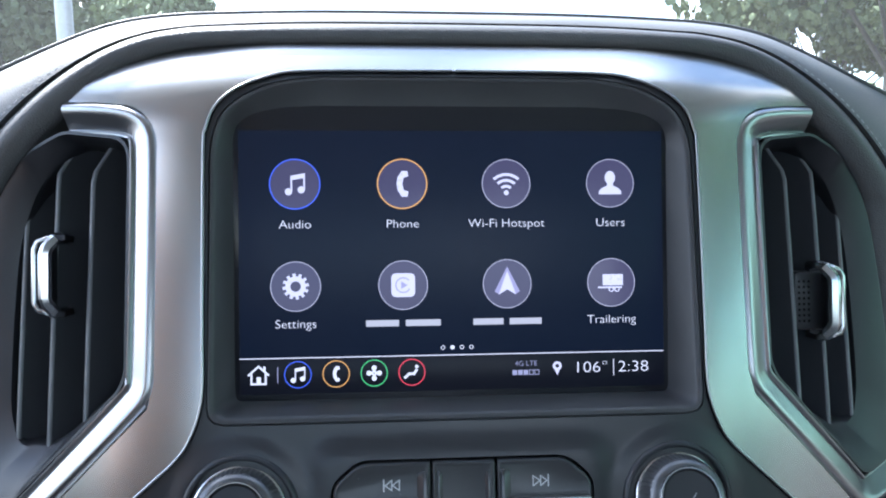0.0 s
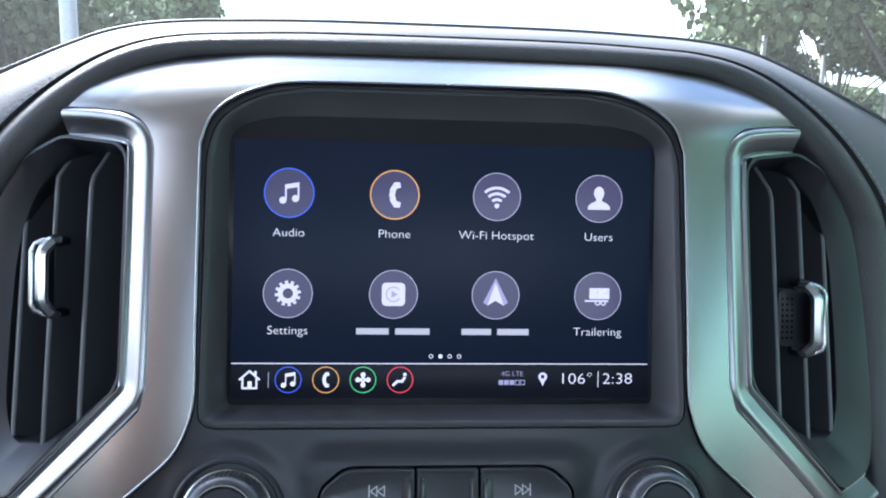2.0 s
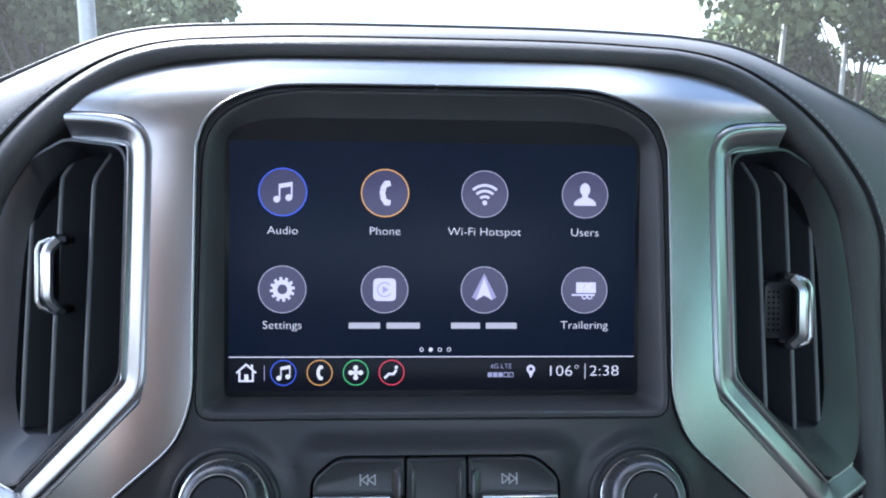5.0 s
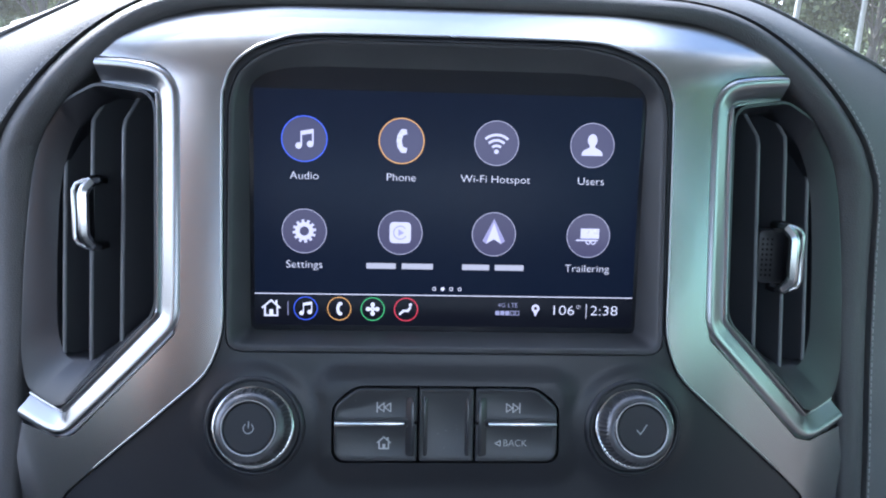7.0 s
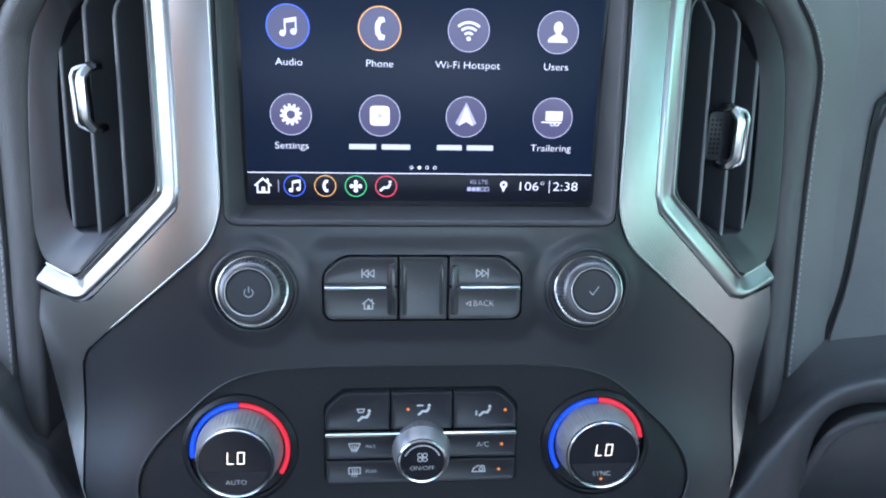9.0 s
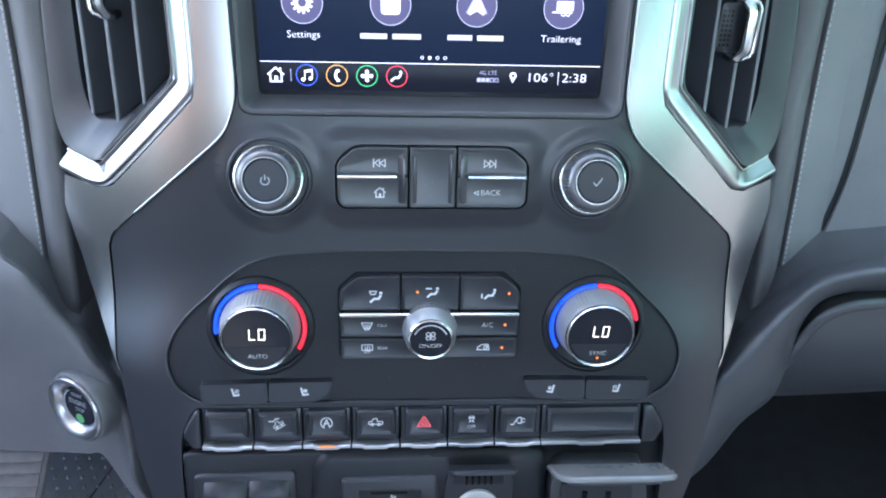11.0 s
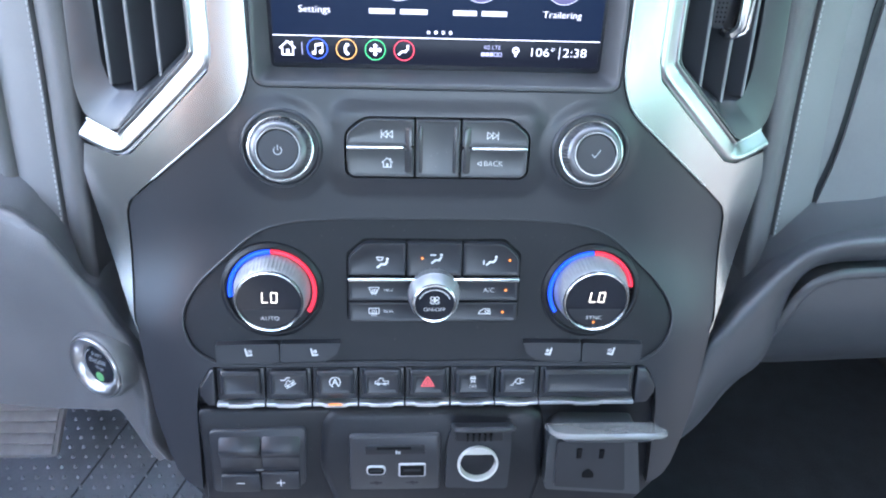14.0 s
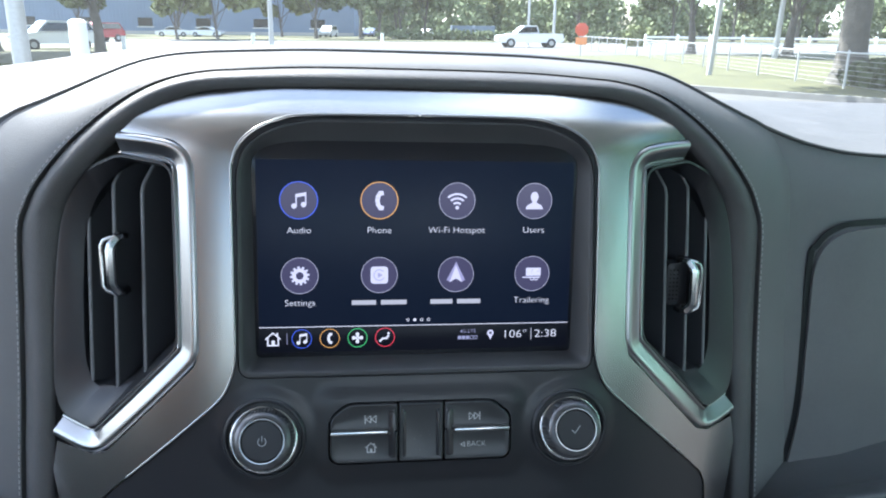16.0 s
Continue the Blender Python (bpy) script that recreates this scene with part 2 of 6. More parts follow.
# a film of dust on the windscreen scatters a little of the sunlight
gtl = gt.nodes.new("ShaderNodeBsdfTranslucent")
gtl.inputs["Color"].default_value = (0.9, 0.92, 0.9, 1)
gm2 = gt.nodes.new("ShaderNodeMixShader")
gm2.inputs[0].default_value = 0.012
gt.links.new(gm.outputs[0], gm2.inputs[1])
gt.links.new(gtl.outputs[0], gm2.inputs[2])
gt.links.new(gm2.outputs[0], go.inputs["Surface"])


# ---- building blocks ----
FZ = [(-0.36, -0.050), (-0.33, -0.0565), (-0.30, -0.0535), (-0.25, -0.045), (-0.20, -0.035), (-0.15, -0.028), (-0.10, -0.0235),
      (-0.06, -0.020), (0.0, -0.014), (0.05, -0.0085), (0.062, -0.0058), (0.072, -0.0009), (0.088, 0.0125), (0.1, 0.027)]


def fz(z):
    """How far into the dash the stack's face lies at height z."""
    k = FZ
    if z <= k[0][0]:
        return k[0][1]
    for i in range(len(k) - 1):
        if z <= k[i + 1][0]:
            (z0, y0), (z1, y1) = k[i], k[i + 1]
            m0 = (y1 - k[i - 1][1]) / (z1 - k[i - 1][0]) if i else (y1 - y0) / (z1 - z0)
            m1 = (k[i + 2][1] - y0) / (k[i + 2][0] - z0) if i + 2 < len(k) else (y1 - y0) / (z1 - z0)
            h, s = z1 - z0, (z - z0) / (z1 - z0)
            return ((2 * s**3 - 3 * s**2 + 1) * y0 + (s**3 - 2 * s**2 + s) * h * m0 + (3 * s**2 - 2 * s**3) * y1 + (s**3 - s**2) * h * m1)
    return k[-1][1]


def face(x, z):
    """The stack's face, which falls away at both sides."""
    t = min(max((-0.14 - z) / 0.08, 0), 1)
    t = t * t * (3 - 2 * t)
    d = max(abs(x) - 0.07 - 0.05 * t, 0)
    return fz(z) + (2.37 + 2.4 * t) * d * d


def lean(z):
    return (fz(z + 0.004) - fz(z - 0.004)) / 0.008


def thing(name, label, category, at=(0, 0, 0), group="", kind="", base=None):
    ob = new(name)
    ob.empty_display_size = 0.01
    ob.matrix_world = (base or STACK) @ Matrix.Translation(at)
    ob["home"] = list(at)
    return tagged(ob, label, category, group, kind)


def part(name, bm, material, parent, label="", sharp=35, keep=False, kind="", skin=None):
    """Links a bmesh, made in the frame of its thing's base, as one mesh under parent."""
    if not keep:
        bmesh.ops.recalc_face_normals(bm, faces=bm.faces)
    root = parent
    while root.parent:
        root = root.parent
    bm.transform(Matrix.Translation(-Vector(root["home"])))
    me = bpy.data.meshes.new(name)
    bm.to_mesh(me)
    bm.free()
    me.materials.append(material)
    me.polygons.foreach_set("use_smooth", [p.loop_total <= 4 for p in me.polygons])
    me.set_sharp_from_angle(angle=radians(sharp))
    if skin:
        # panels take the true normal of the surface that they follow
        off = Vector(root["home"])
        normals = []
        for p in me.polygons:
            for vi in p.vertices:
                if abs(p.normal.y) > 0.25:
                    q = me.vertices[vi].co + off
                    d = 0.0006
                    n = Vector(((skin(q.x + d, q.z) - skin(q.x - d, q.z)) / (2 * d), -1, (skin(q.x, q.z + d) - skin(q.x, q.z - d)) / (2 * d))).normalized()
                    normals.append(n if p.normal.y < 0 else -n)
                else:
                    normals.append(p.normal.copy())
        me.normals_split_custom_set(normals)
    ob = new(name, me)
    ob.parent = parent
    if label:
        ob["label"] = label
    if kind:
        ob["kind"] = kind
    return ob


def single(name, bm, material, label, category, base=None, kind="", sharp=35, group=""):
    """A thing that is one mesh."""
    bmesh.ops.recalc_face_normals(bm, faces=bm.faces)
    me = bpy.data.meshes.new(name)
    bm.to_mesh(me)
    bm.free()
    me.materials.append(material)
    me.polygons.foreach_set("use_smooth", [True] * len(me.polygons))
    me.set_sharp_from_angle(angle=radians(sharp))
    ob = new(name, me)
    ob.matrix_world = base or STACK
    return tagged(ob, label, category, group, kind)


def mirrored(half):
    """A closed outline from its right half, which runs from the top middle to the bottom middle."""
    left = [(-x, z) for x, z in reversed(half) if abs(x) > 1e-6]
    return list(half) + left


class Outline(list):
    """A rounded outline that still knows its sharp corners."""


def rounded(poly, r, seg=4):
    """Rounds the corners of a closed outline; r: one radius or one for each corner."""
    out, n = Outline(), len(poly)
    out.sharp, out.r, out.seg = list(poly), r, seg
    for i, p in enumerate(poly):
        ri = r[i] if isinstance(r, (list, tuple)) else r
        a, b, c = Vector(poly[i - 1]), Vector(p), Vector(poly[(i + 1) % n])
        u, v = (a - b), (c - b)
        d = min(ri, u.length * 0.48, v.length * 0.48)
        p0, p2 = b + u.normalized() * d, b + v.normalized() * d
        for s in range(seg + 1):
            t = s / seg
            q = p0 * (1 - t) ** 2 + b * 2 * t * (1 - t) + p2 * t * t
            out.append((q.x, q.y))
    return out


def inset(poly, d):
    """The outline moved inwards by d."""
    area = sum(poly[i - 1][0] * poly[i][1] - poly[i][0] * poly[i - 1][1] for i in range(len(poly)))
    sgn = 1 if area > 0 else -1
    out, n = [], len(poly)
    for i in range(n):
        a, b, c = Vector(poly[i - 1]), Vector(poly[i]), Vector(poly[(i + 1) % n])
        u, v = b - a, c - b
        if u.length < 1e-9:
            u = v
        if v.length < 1e-9:
            v = u
        nu, nv = Vector((-u.y, u.x)).normalized(), Vector((-v.y, v.x)).normalized()
        m = nu + nv
        m = m / max(m.length_squared / 2, 0.5)
        q = b + m * d * sgn
        out.append((q.x, q.y))
    return out


def plate(poly, front, back, bevel=0.0006, on=True, bm=None, dish=0.0):
    """A slab with eased front edges. front and back are depths from the stack's face (on) or from y = 0."""
    bm = bm or bmesh.new()
    cx, cz = sum(p[0] for p in poly) / len(poly), sum(p[1] for p in poly) / len(poly)
    y0, ax, az = face(cx, cz), (face(cx + 0.002, cz) - face(cx - 0.002, cz)) / 0.004, lean(cz)
    y = (lambda x, z: y0 + ax * (x - cx) + az * (z - cz)) if on else (lambda x, z: 0.0)

    def shrunk(d):
        if not isinstance(poly, Outline):
            return inset(poly, d)
        r = poly.r if isinstance(poly.r, (list, tuple)) else [poly.r] * len(poly.sharp)
        return rounded(inset(poly.sharp, d), [max(q - d, 0.0002) for q in r], poly.seg)

    loops = [(shrunk(bevel), front), (shrunk(bevel * 0.3), front + bevel * 0.3), (poly, front + bevel), (poly, back)]
    if dish:
        loops.insert(0, (shrunk(bevel + dish * 2.2), front + dish))
    rings = [[bm.verts.new((x, y(x, z) + o, z)) for x, z in p] for p, o in loops]
    n = len(poly)
    for a, b in zip(rings, rings[1:]):
        for i in range(n):
            bm.faces.new((a[i - 1], a[i], b[i], b[i - 1]))
    bm.faces.new(rings[0])
    return bm


def sheet(outer, holes=(), off=0.0, thick=0.006, step=0.006, y=None, ease=0.0008):
    """A curved panel on the stack's face with the given outline and openings, and a returned edge."""
    y = y or face
    bm = bmesh.new()
    for loop in (outer, *holes):
        vs = [bm.verts.new((x, 0, z)) for x, z in loop]
        for i in range(len(vs)):
            bm.edges.new((vs[i - 1], vs[i]))
    bmesh.ops.triangle_fill(bm, use_beauty=True, use_dissolve=False, edges=bm.edges[:], normal=(0, -1, 0))
    xs, zs = [p[0] for p in outer], [p[1] for p in outer]
    for lo, hi, no in ((min(xs), max(xs), (1, 0, 0)), (min(zs), max(zs), (0, 0, 1))):
        k = int((hi - lo) / step)
        for i in range(1, k + 1):
            c = lo + (hi - lo) * i / (k + 1)
            bmesh.ops.bisect_plane(bm, geom=bm.verts[:] + bm.edges[:] + bm.faces[:], dist=1e-6, plane_co=(c if no[0] else 0, 0, c if no[2] else 0), plane_no=no)
    bmesh.ops.remove_doubles(bm, verts=bm.verts, dist=min(0.0002, step * 0.06))
    rim = [e for e in bm.edges if e.is_boundary]
    for v in bm.verts:
        v.co.y = y(v.co.x, v.co.z) + off
    for d in (ease, thick):
        ret = bmesh.ops.extrude_edge_only(bm, edges=rim)
        rim = [e for e in ret["geom"] if isinstance(e, bmesh.types.BMEdge) and e.is_boundary]
        for v in {v for e in rim for v in e.verts}:
            v.co.y += d
    return bm


def smooth_path(points, n=6, closed=False):
    """A smooth run of points through the given ones."""
    p = [Vector(q) for q in points]
    out = []
    m = len(p)
    last = m if closed else m - 1
    for i in range(last):
        a = p[i - 1] if i or closed else p[0] * 2 - p[1]
        b, c = p[i], p[(i + 1) % m]
        d = p[(i + 2) % m] if closed or i + 2 < m else c * 2 - b
        for s in range(n):
            t = s / n
            out.append(0.5 * ((2 * b) + (c - a) * t + (2 * a - 5 * b + 4 * c - d) * t * t + (3 * b - a - 3 * c + d) * t**3))
    if not closed:
        out.append(p[-1])
    return out


def sweep(path, profile, up=(0, -1, 0), closed=False, bm=None):
    """Carries a closed profile of (across, out) along a path; out runs along up."""
    bm = bm or bmesh.new()
    path = [Vector(p) for p in path]
    rings, n = [], len(path)
    for i, p in enumerate(path):
        a = path[i - 1] if i or closed else p
        b = path[(i + 1) % n] if closed or i + 1 < n else p
        t = (b - a).normalized()
        o = Vector(up)
        o = (o - t * o.dot(t)).normalized()
        c = t.cross(o)
        rings.append([bm.verts.new(p + c * u + o * v) for u, v in profile])
    k = len(profile)
    pairs = list(zip(rings, rings[1:])) + ([(rings[-1], rings[0])] if closed else [])
    for a, b in pairs:
        for j in range(k):
            bm.faces.new((a[j - 1], a[j], b[j], b[j - 1]))
    if not closed:
        bm.faces.new(rings[0])
        bm.faces.new(rings[-1])
    return bm


def loft(rows, bm=None):
    """A skin over rows of points."""
    bm = bm or bmesh.new()
    g = [[bm.verts.new(p) for p in r] for r in rows]
    for a, b in zip(g, g[1:]):
        for j in range(1, len(a)):
            bm.faces.new((a[j - 1], a[j], b[j], b[j - 1]))
    return bm


def circle(r, seg=10, flat=1.0):
    return [(r * math.cos(2 * math.pi * i / seg), r * flat * math.sin(2 * math.pi * i / seg)) for i in range(seg)]


def lathe(profile, centre, out=(0, -1, 0), seg=48, ridge=0.0, bm=None, arc=None):
    """Turns (radius, height) about the axis out through centre; ridge: depth of the grip ribs."""
    bm = bm or bmesh.new()
    o = Vector(out).normalized()
    c = Vector(centre)
    u = Vector((1, 0, 0)) - o * o.x
    u.normalize()
    v = u.cross(o) * -1
    if v.z < 0:
        v = -v
    a0, a1 = arc or (0, 2 * math.pi)
    n = seg if arc is None else seg + 1
    rings = []
    for r, h in profile:
        ring = []
        for i in range(n):
            a = a0 + (a1 - a0) * i / seg
            rr = r - (ridge if ridge and i % 2 else 0)
            ring.append(bm.verts.new(c + o * h + (u * math.cos(a) + v * math.sin(a)) * rr))
        rings.append(ring)
    for a, b in zip(rings, rings[1:]):
        for i in range(0 if arc is None else 1, n):
            bm.faces.new((a[i - 1], a[i], b[i], b[i - 1]))
    if arc is None:
        bm.faces.new(rings[-1])
        bm.faces.new(rings[0])
    return bm


def box(x0, x1, y0, y1, z0, z1, bm=None, bevel=0.0):
    bm = bm or bmesh.new()
    ret = bmesh.ops.create_cube(bm, size=1.0)
    for v in ret["verts"]:
        v.co = Vector(((x0 + x1) / 2 + v.co.x * (x1 - x0), (y0 + y1) / 2 + v.co.y * (y1 - y0), (z0 + z1) / 2 + v.co.z * (z1 - z0)))
    if bevel:
        es = list({e for v in ret["verts"] for e in v.link_edges})
        bmesh.ops.bevel(bm, geom=es, offset=bevel, segments=2, affect="EDGES", profile=0.6)
    return bm


# ---- flat signs and symbols: outlines about (0, 0), one unit high ----
def disc_poly(r, cx=0.0, cz=0.0, seg=20, a0=0.0, a1=2 * math.pi):
    return [(cx + r * math.cos(a0 + (a1 - a0) * i / seg), cz + r * math.sin(a0 + (a1 - a0) * i / seg)) for i in range(seg + (0 if a1 - a0 > 6.2 else 1))]


def ring_polys(r0, r1, cx=0.0, cz=0.0, a0=0.0, a1=2 * math.pi, seg=28):
    out = []
    for i in range(seg):
        p, q = a0 + (a1 - a0) * i / seg, a0 + (a1 - a0) * (i + 1) / seg
        out.append([(cx + r1 * math.cos(p), cz + r1 * math.sin(p)), (cx + r1 * math.cos(q), cz + r1 * math.sin(q)),
                    (cx + r0 * math.cos(q), cz + r0 * math.sin(q)), (cx + r0 * math.cos(p), cz + r0 * math.sin(p))])
    return out


def stroke(points, w, closed=False):
    """A line of width w through the points."""
    out, n = [], len(points)
    for i in range(n if closed else n - 1):
        a, b = Vector(points[i]), Vector(points[(i + 1) % n])
        t = (b - a).normalized() * (w / 2)
        m = Vector((-t.y, t.x))
        a, b = a - t * 0.8, b + t * 0.8
        out.append([tuple(a - m), tuple(b - m), tuple(b + m), tuple(a + m)])
    return out


def rect(x0, z0, x1, z1):
    return [(x0, z0), (x1, z0), (x1, z1), (x0, z1)]


def sign(polys, at, size, y, name, material, parent, label="", on=True, place=None):
    """Lays thin outlines on the stack; y: depth from the face (on) or from y = 0. place: a frame of its own instead."""
    bm = bmesh.new()
    for k, p in enumerate(polys):
        o = (k % 5) * 0.000004
        pts = []
        for u, v in p:
            x, z = at[0] + u * size, at[1] + v * size
            if place is not None:
                pts.append(place @ Vector((u * size + at[0], -o, v * size + at[1])))
            else:
                pts.append(Vector((x, (face(x, z) if on else 0) + y - o, z)))
        bm.faces.new([bm.verts.new(q) for q in pts])
    for f in bm.faces:
        f.normal_update()
        front = Vector((0, -1, 0)) if place is None else place.to_3x3() @ Vector((0, -1, 0))
        if f.normal.dot(front) < 0:
            f.normal_flip()
    bmesh.ops.remove_doubles(bm, verts=bm.verts, dist=0.00002)
    return part(name, bm, material, parent, label, keep=True)


def words(text, at, size, y, material, parent, on=True, align="CENTER", place=None, name="lettering", squeeze=1.0):
    """Lettering in the built-in font; size: the height of a capital."""
    cu = bpy.data.curves.new("words", "FONT")
    cu.body, cu.size, cu.align_x, cu.align_y = text, size / 0.69, align, "CENTER"
    cu.resolution_u = 3
    cu.offset = -0.013 * cu.size
    tmp = new("words", cu)
    me = bpy.data.meshes.new_from_object(tmp.evaluated_get(bpy.context.evaluated_depsgraph_get()))
    bpy.data.objects.remove(tmp)
    bm = bmesh.new()
    bm.from_mesh(me)
    bpy.data.meshes.remove(me)
    for v in bm.verts:
        x, z = at[0] + v.co.x * squeeze, at[1] + v.co.y
        if place is not None:
            v.co = place @ Vector((x, 0, z))
        else:
            v.co = (x, (face(x, z) if on else 0) + y, z)
    for f in bm.faces:
        f.normal_update()
        front = Vector((0, -1, 0)) if place is None else place.to_3x3() @ Vector((0, -1, 0))
        if f.normal.dot(front) < 0:
            f.normal_flip()
    return part(name, bm, material, parent, "lettering that reads " + text, keep=True)


NOTE = [disc_poly(0.17, -0.3, -0.36, 14), disc_poly(0.17, 0.3, -0.27, 14), rect(-0.2, -0.36, -0.12, 0.36), rect(0.4, -0.27, 0.48, 0.5),
        [(-0.2, 0.18), (0.48, 0.3), (0.48, 0.52), (-0.2, 0.4)]]
PHONE = [[(-0.02, 0.5), (0.2, 0.5), (0.24, 0.3), (0.06, 0.24), (0.0, 0.0), (0.06, -0.24), (0.24, -0.3), (0.2, -0.5), (-0.02, -0.5), (-0.18, -0.25), (-0.22, 0.0), (-0.18, 0.25)]]
WIFI = [p for r in (0.22, 0.45, 0.68) for p in ring_polys(r, r + 0.11, 0, -0.38, radians(48), radians(132), 10)] + [disc_poly(0.1, 0, -0.36, 12)]
BUST = [[(0.21 * math.cos(a), 0.22 + 0.27 * math.sin(a)) for a in [i * math.pi / 10 for i in range(20)]], rect(-0.12, -0.2, 0.12, 0.06),
        [(-0.46, -0.44), (0.46, -0.44), (0.44, -0.3), (0.34, -0.2), (0.14, -0.1), (-0.14, -0.1), (-0.34, -0.2), (-0.44, -0.3)]]
GEAR = [p for i in range(48) for p in ring_polys(0.2, 0.5 if i % 4 < 2 else 0.39, 0, 0, i * math.pi / 24, (i + 1) * math.pi / 24, 1)]
TILE = [rounded(rect(-0.46, -0.46, 0.46, 0.46), 0.2)]
ARROW = [[(0, 0.5), (0.34, -0.42), (0, -0.22), (-0.34, -0.42)]]
TRAILER = [rect(-0.36, -0.12, 0.5, 0.34), rect(-0.56, -0.24, 0.46, -0.17)] + ring_polys(0.07, 0.12, 0.0, -0.28, seg=12) + ring_polys(0.07, 0.12, 0.24, -0.28, seg=12)
HOUSE = stroke([(-0.5, 0.02), (0, 0.46), (0.5, 0.02)], 0.1) + stroke([(-0.36, 0.05), (-0.36, -0.44), (0.36, -0.44), (0.36, 0.05)], 0.1) + [rect(-0.1, -0.44, 0.12, -0.08), rect(0.24, 0.2, 0.36, 0.46)]
CROSS4 = [disc_poly(0.17, 0.34 * math.cos(a), 0.34 * math.sin(a), 12) for a in (0, math.pi / 2, math.pi, 3 * math.pi / 2)] + [rect(-0.34, -0.1, -0.07, 0.1), rect(0.07, -0.1, 0.34, 0.1), rect(-0.1, 0.07, 0.1, 0.34), rect(-0.1, -0.34, 0.1, -0.07)] + ring_polys(0.05, 0.13, seg=12)
SEATED = [disc_poly(0.12, 0.32, 0.36, 12)] + stroke([(0.3, 0.14), (0.14, -0.1), (-0.18, -0.1), (-0.44, -0.34)], 0.17)
PIN = ring_polys(0.13, 0.3, 0, 0.16, seg=16) + [[(-0.22, 0.02), (0.22, 0.02), (0, -0.48)]]
SKIP = stroke([(0.02, 0.3), (0.02, -0.3), (0.42, 0)], 0.07, True) + stroke([(-0.44, 0.3), (-0.44, -0.3), (-0.02, 0)], 0.07, True) + stroke([(0.5, 0.34), (0.5, -0.34)], 0.08)
BACKSKIP = [[(-u, v) for u, v in p] for p in SKIP]
TICK = stroke([(-0.4, -0.05), (-0.12, -0.36), (0.42, 0.36)], 0.08)
POWER = ring_polys(0.34, 0.42, 0, -0.05, radians(125), radians(415), 22) + stroke([(0, 0.0), (0, 0.46)], 0.08)
CAR_SIDE = stroke([(-0.55, -0.15), (-0.5, 0.06), (-0.26, 0.1), (-0.14, 0.34), (0.1, 0.34), (0.14, 0.08), (0.55, 0.08), (0.55, -0.15)], 0.06, True) + ring_polys(0.06, 0.13, -0.27, -0.18, seg=12) + ring_polys(0.06, 0.13, 0.27, -0.18, seg=12)
PLUG = stroke([(-0.62, -0.34), (-0.4, -0.36), (-0.34, -0.16), (-0.2, 0.0)], 0.07) + stroke([(0.22, 0.24), (0.0, 0.24), (-0.16, 0.12), (-0.16, -0.12), (0.0, -0.24), (0.22, -0.24)], 0.07, True) + stroke([(0.24, 0.13), (0.5, 0.13)], 0.07) + stroke([(0.24, -0.13), (0.5, -0.13)], 0.07)
ESC = [rect(-0.18, 0.22, 0.18, 0.34)] + stroke([(-0.22, 0.22), (-0.13, 0.46), (0.13, 0.46), (0.22, 0.22)], 0.07) + stroke([(-0.14, 0.12), (-0.06, 0.02), (-0.16, -0.08)], 0.08) + stroke([(0.14, 0.12), (0.06, 0.02), (0.16, -0.08)], 0.08)
DEFROST = stroke([(-0.5, 0.3), (0.5, 0.3), (0.24, -0.3), (-0.24, -0.3)], 0.08, True) + [q for x in (-0.18, 0, 0.18) for q in stroke([(x, 0.12), (x + 0.05, -0.1), (x - 0.03, -0.45)], 0.07)]
REARDEF = stroke(rect(-0.5, -0.2, 0.5, 0.36), 0.08, True) + [q for x in (-0.2, 0, 0.2) for q in stroke([(x, 0.2), (x + 0.05, -0.05), (x - 0.03, -0.45)], 0.07)]
RECIRC = stroke([(-0.5, -0.2), (-0.4, 0.05), (-0.1, 0.26), (0.4, 0.26), (0.5, -0.2)], 0.08, True) + ring_polys(0.1, 0.18, 0.2, 0.0, seg=12)
SEAT = stroke([(-0.22, 0.5), (-0.06, -0.16)], 0.2) + stroke([(-0.04, -0.27), (0.5, -0.2)], 0.2)
SEATHEAT = SEAT + [q for x in (0.1, 0.27, 0.44) for q in stroke([(x, 0.42), (x + 0.06, 0.28), (x - 0.02, 0.14), (x + 0.04, 0.0)], 0.07)]
SEATCOOL = SEAT + ring_polys(0.1, 0.2, 0.24, 0.22, seg=12) + stroke([(0.24, 0.0), (0.24, 0.44)], 0.06) + stroke([(0.02, 0.22), (0.46, 0.22)], 0.06)
TRIANGLE = stroke([(0, 0.52), (0.56, -0.42), (-0.56, -0.42)], 0.085, True) + stroke([(0, 0.16), (0.24, -0.24), (-0.24, -0.24)], 0.075, True)
TILTED = [[(0.8 * (u * 0.85 - v * 0.5) + 0.08, 0.8 * (v * 0.85 + u * 0.5) - 0.06) for u, v in q] for q in CAR_SIDE]
HILL = TILTED + stroke([(-0.12, -0.52), (0.62, -0.08)], 0.07) + stroke([(-0.62, 0.2), (-0.3, 0.2), (-0.1, 0.42), (0.14, 0.42)], 0.07)
AUTOSTOP = ring_polys(0.4, 0.48, 0, 0, radians(-60), radians(250), 22) + stroke([(-0.22, -0.26), (0, 0.28), (0.22, -0.26)], 0.09) + stroke([(-0.12, -0.06), (0.12, -0.06)], 0.08)
FAN = [p for a in (0.8, 2.37, 3.94, 5.51) for p in ring_polys(0.12, 0.19, 0.25 * math.cos(a), 0.25 * math.sin(a), seg=12)] + [disc_poly(0.06, 0, 0, 10)]

# ---- the dashboard's large forms ----
dash = thing("dashboard", "charcoal truck dashboard with satin silver trim and stitched leather hood", "dashboard", kind="structure")

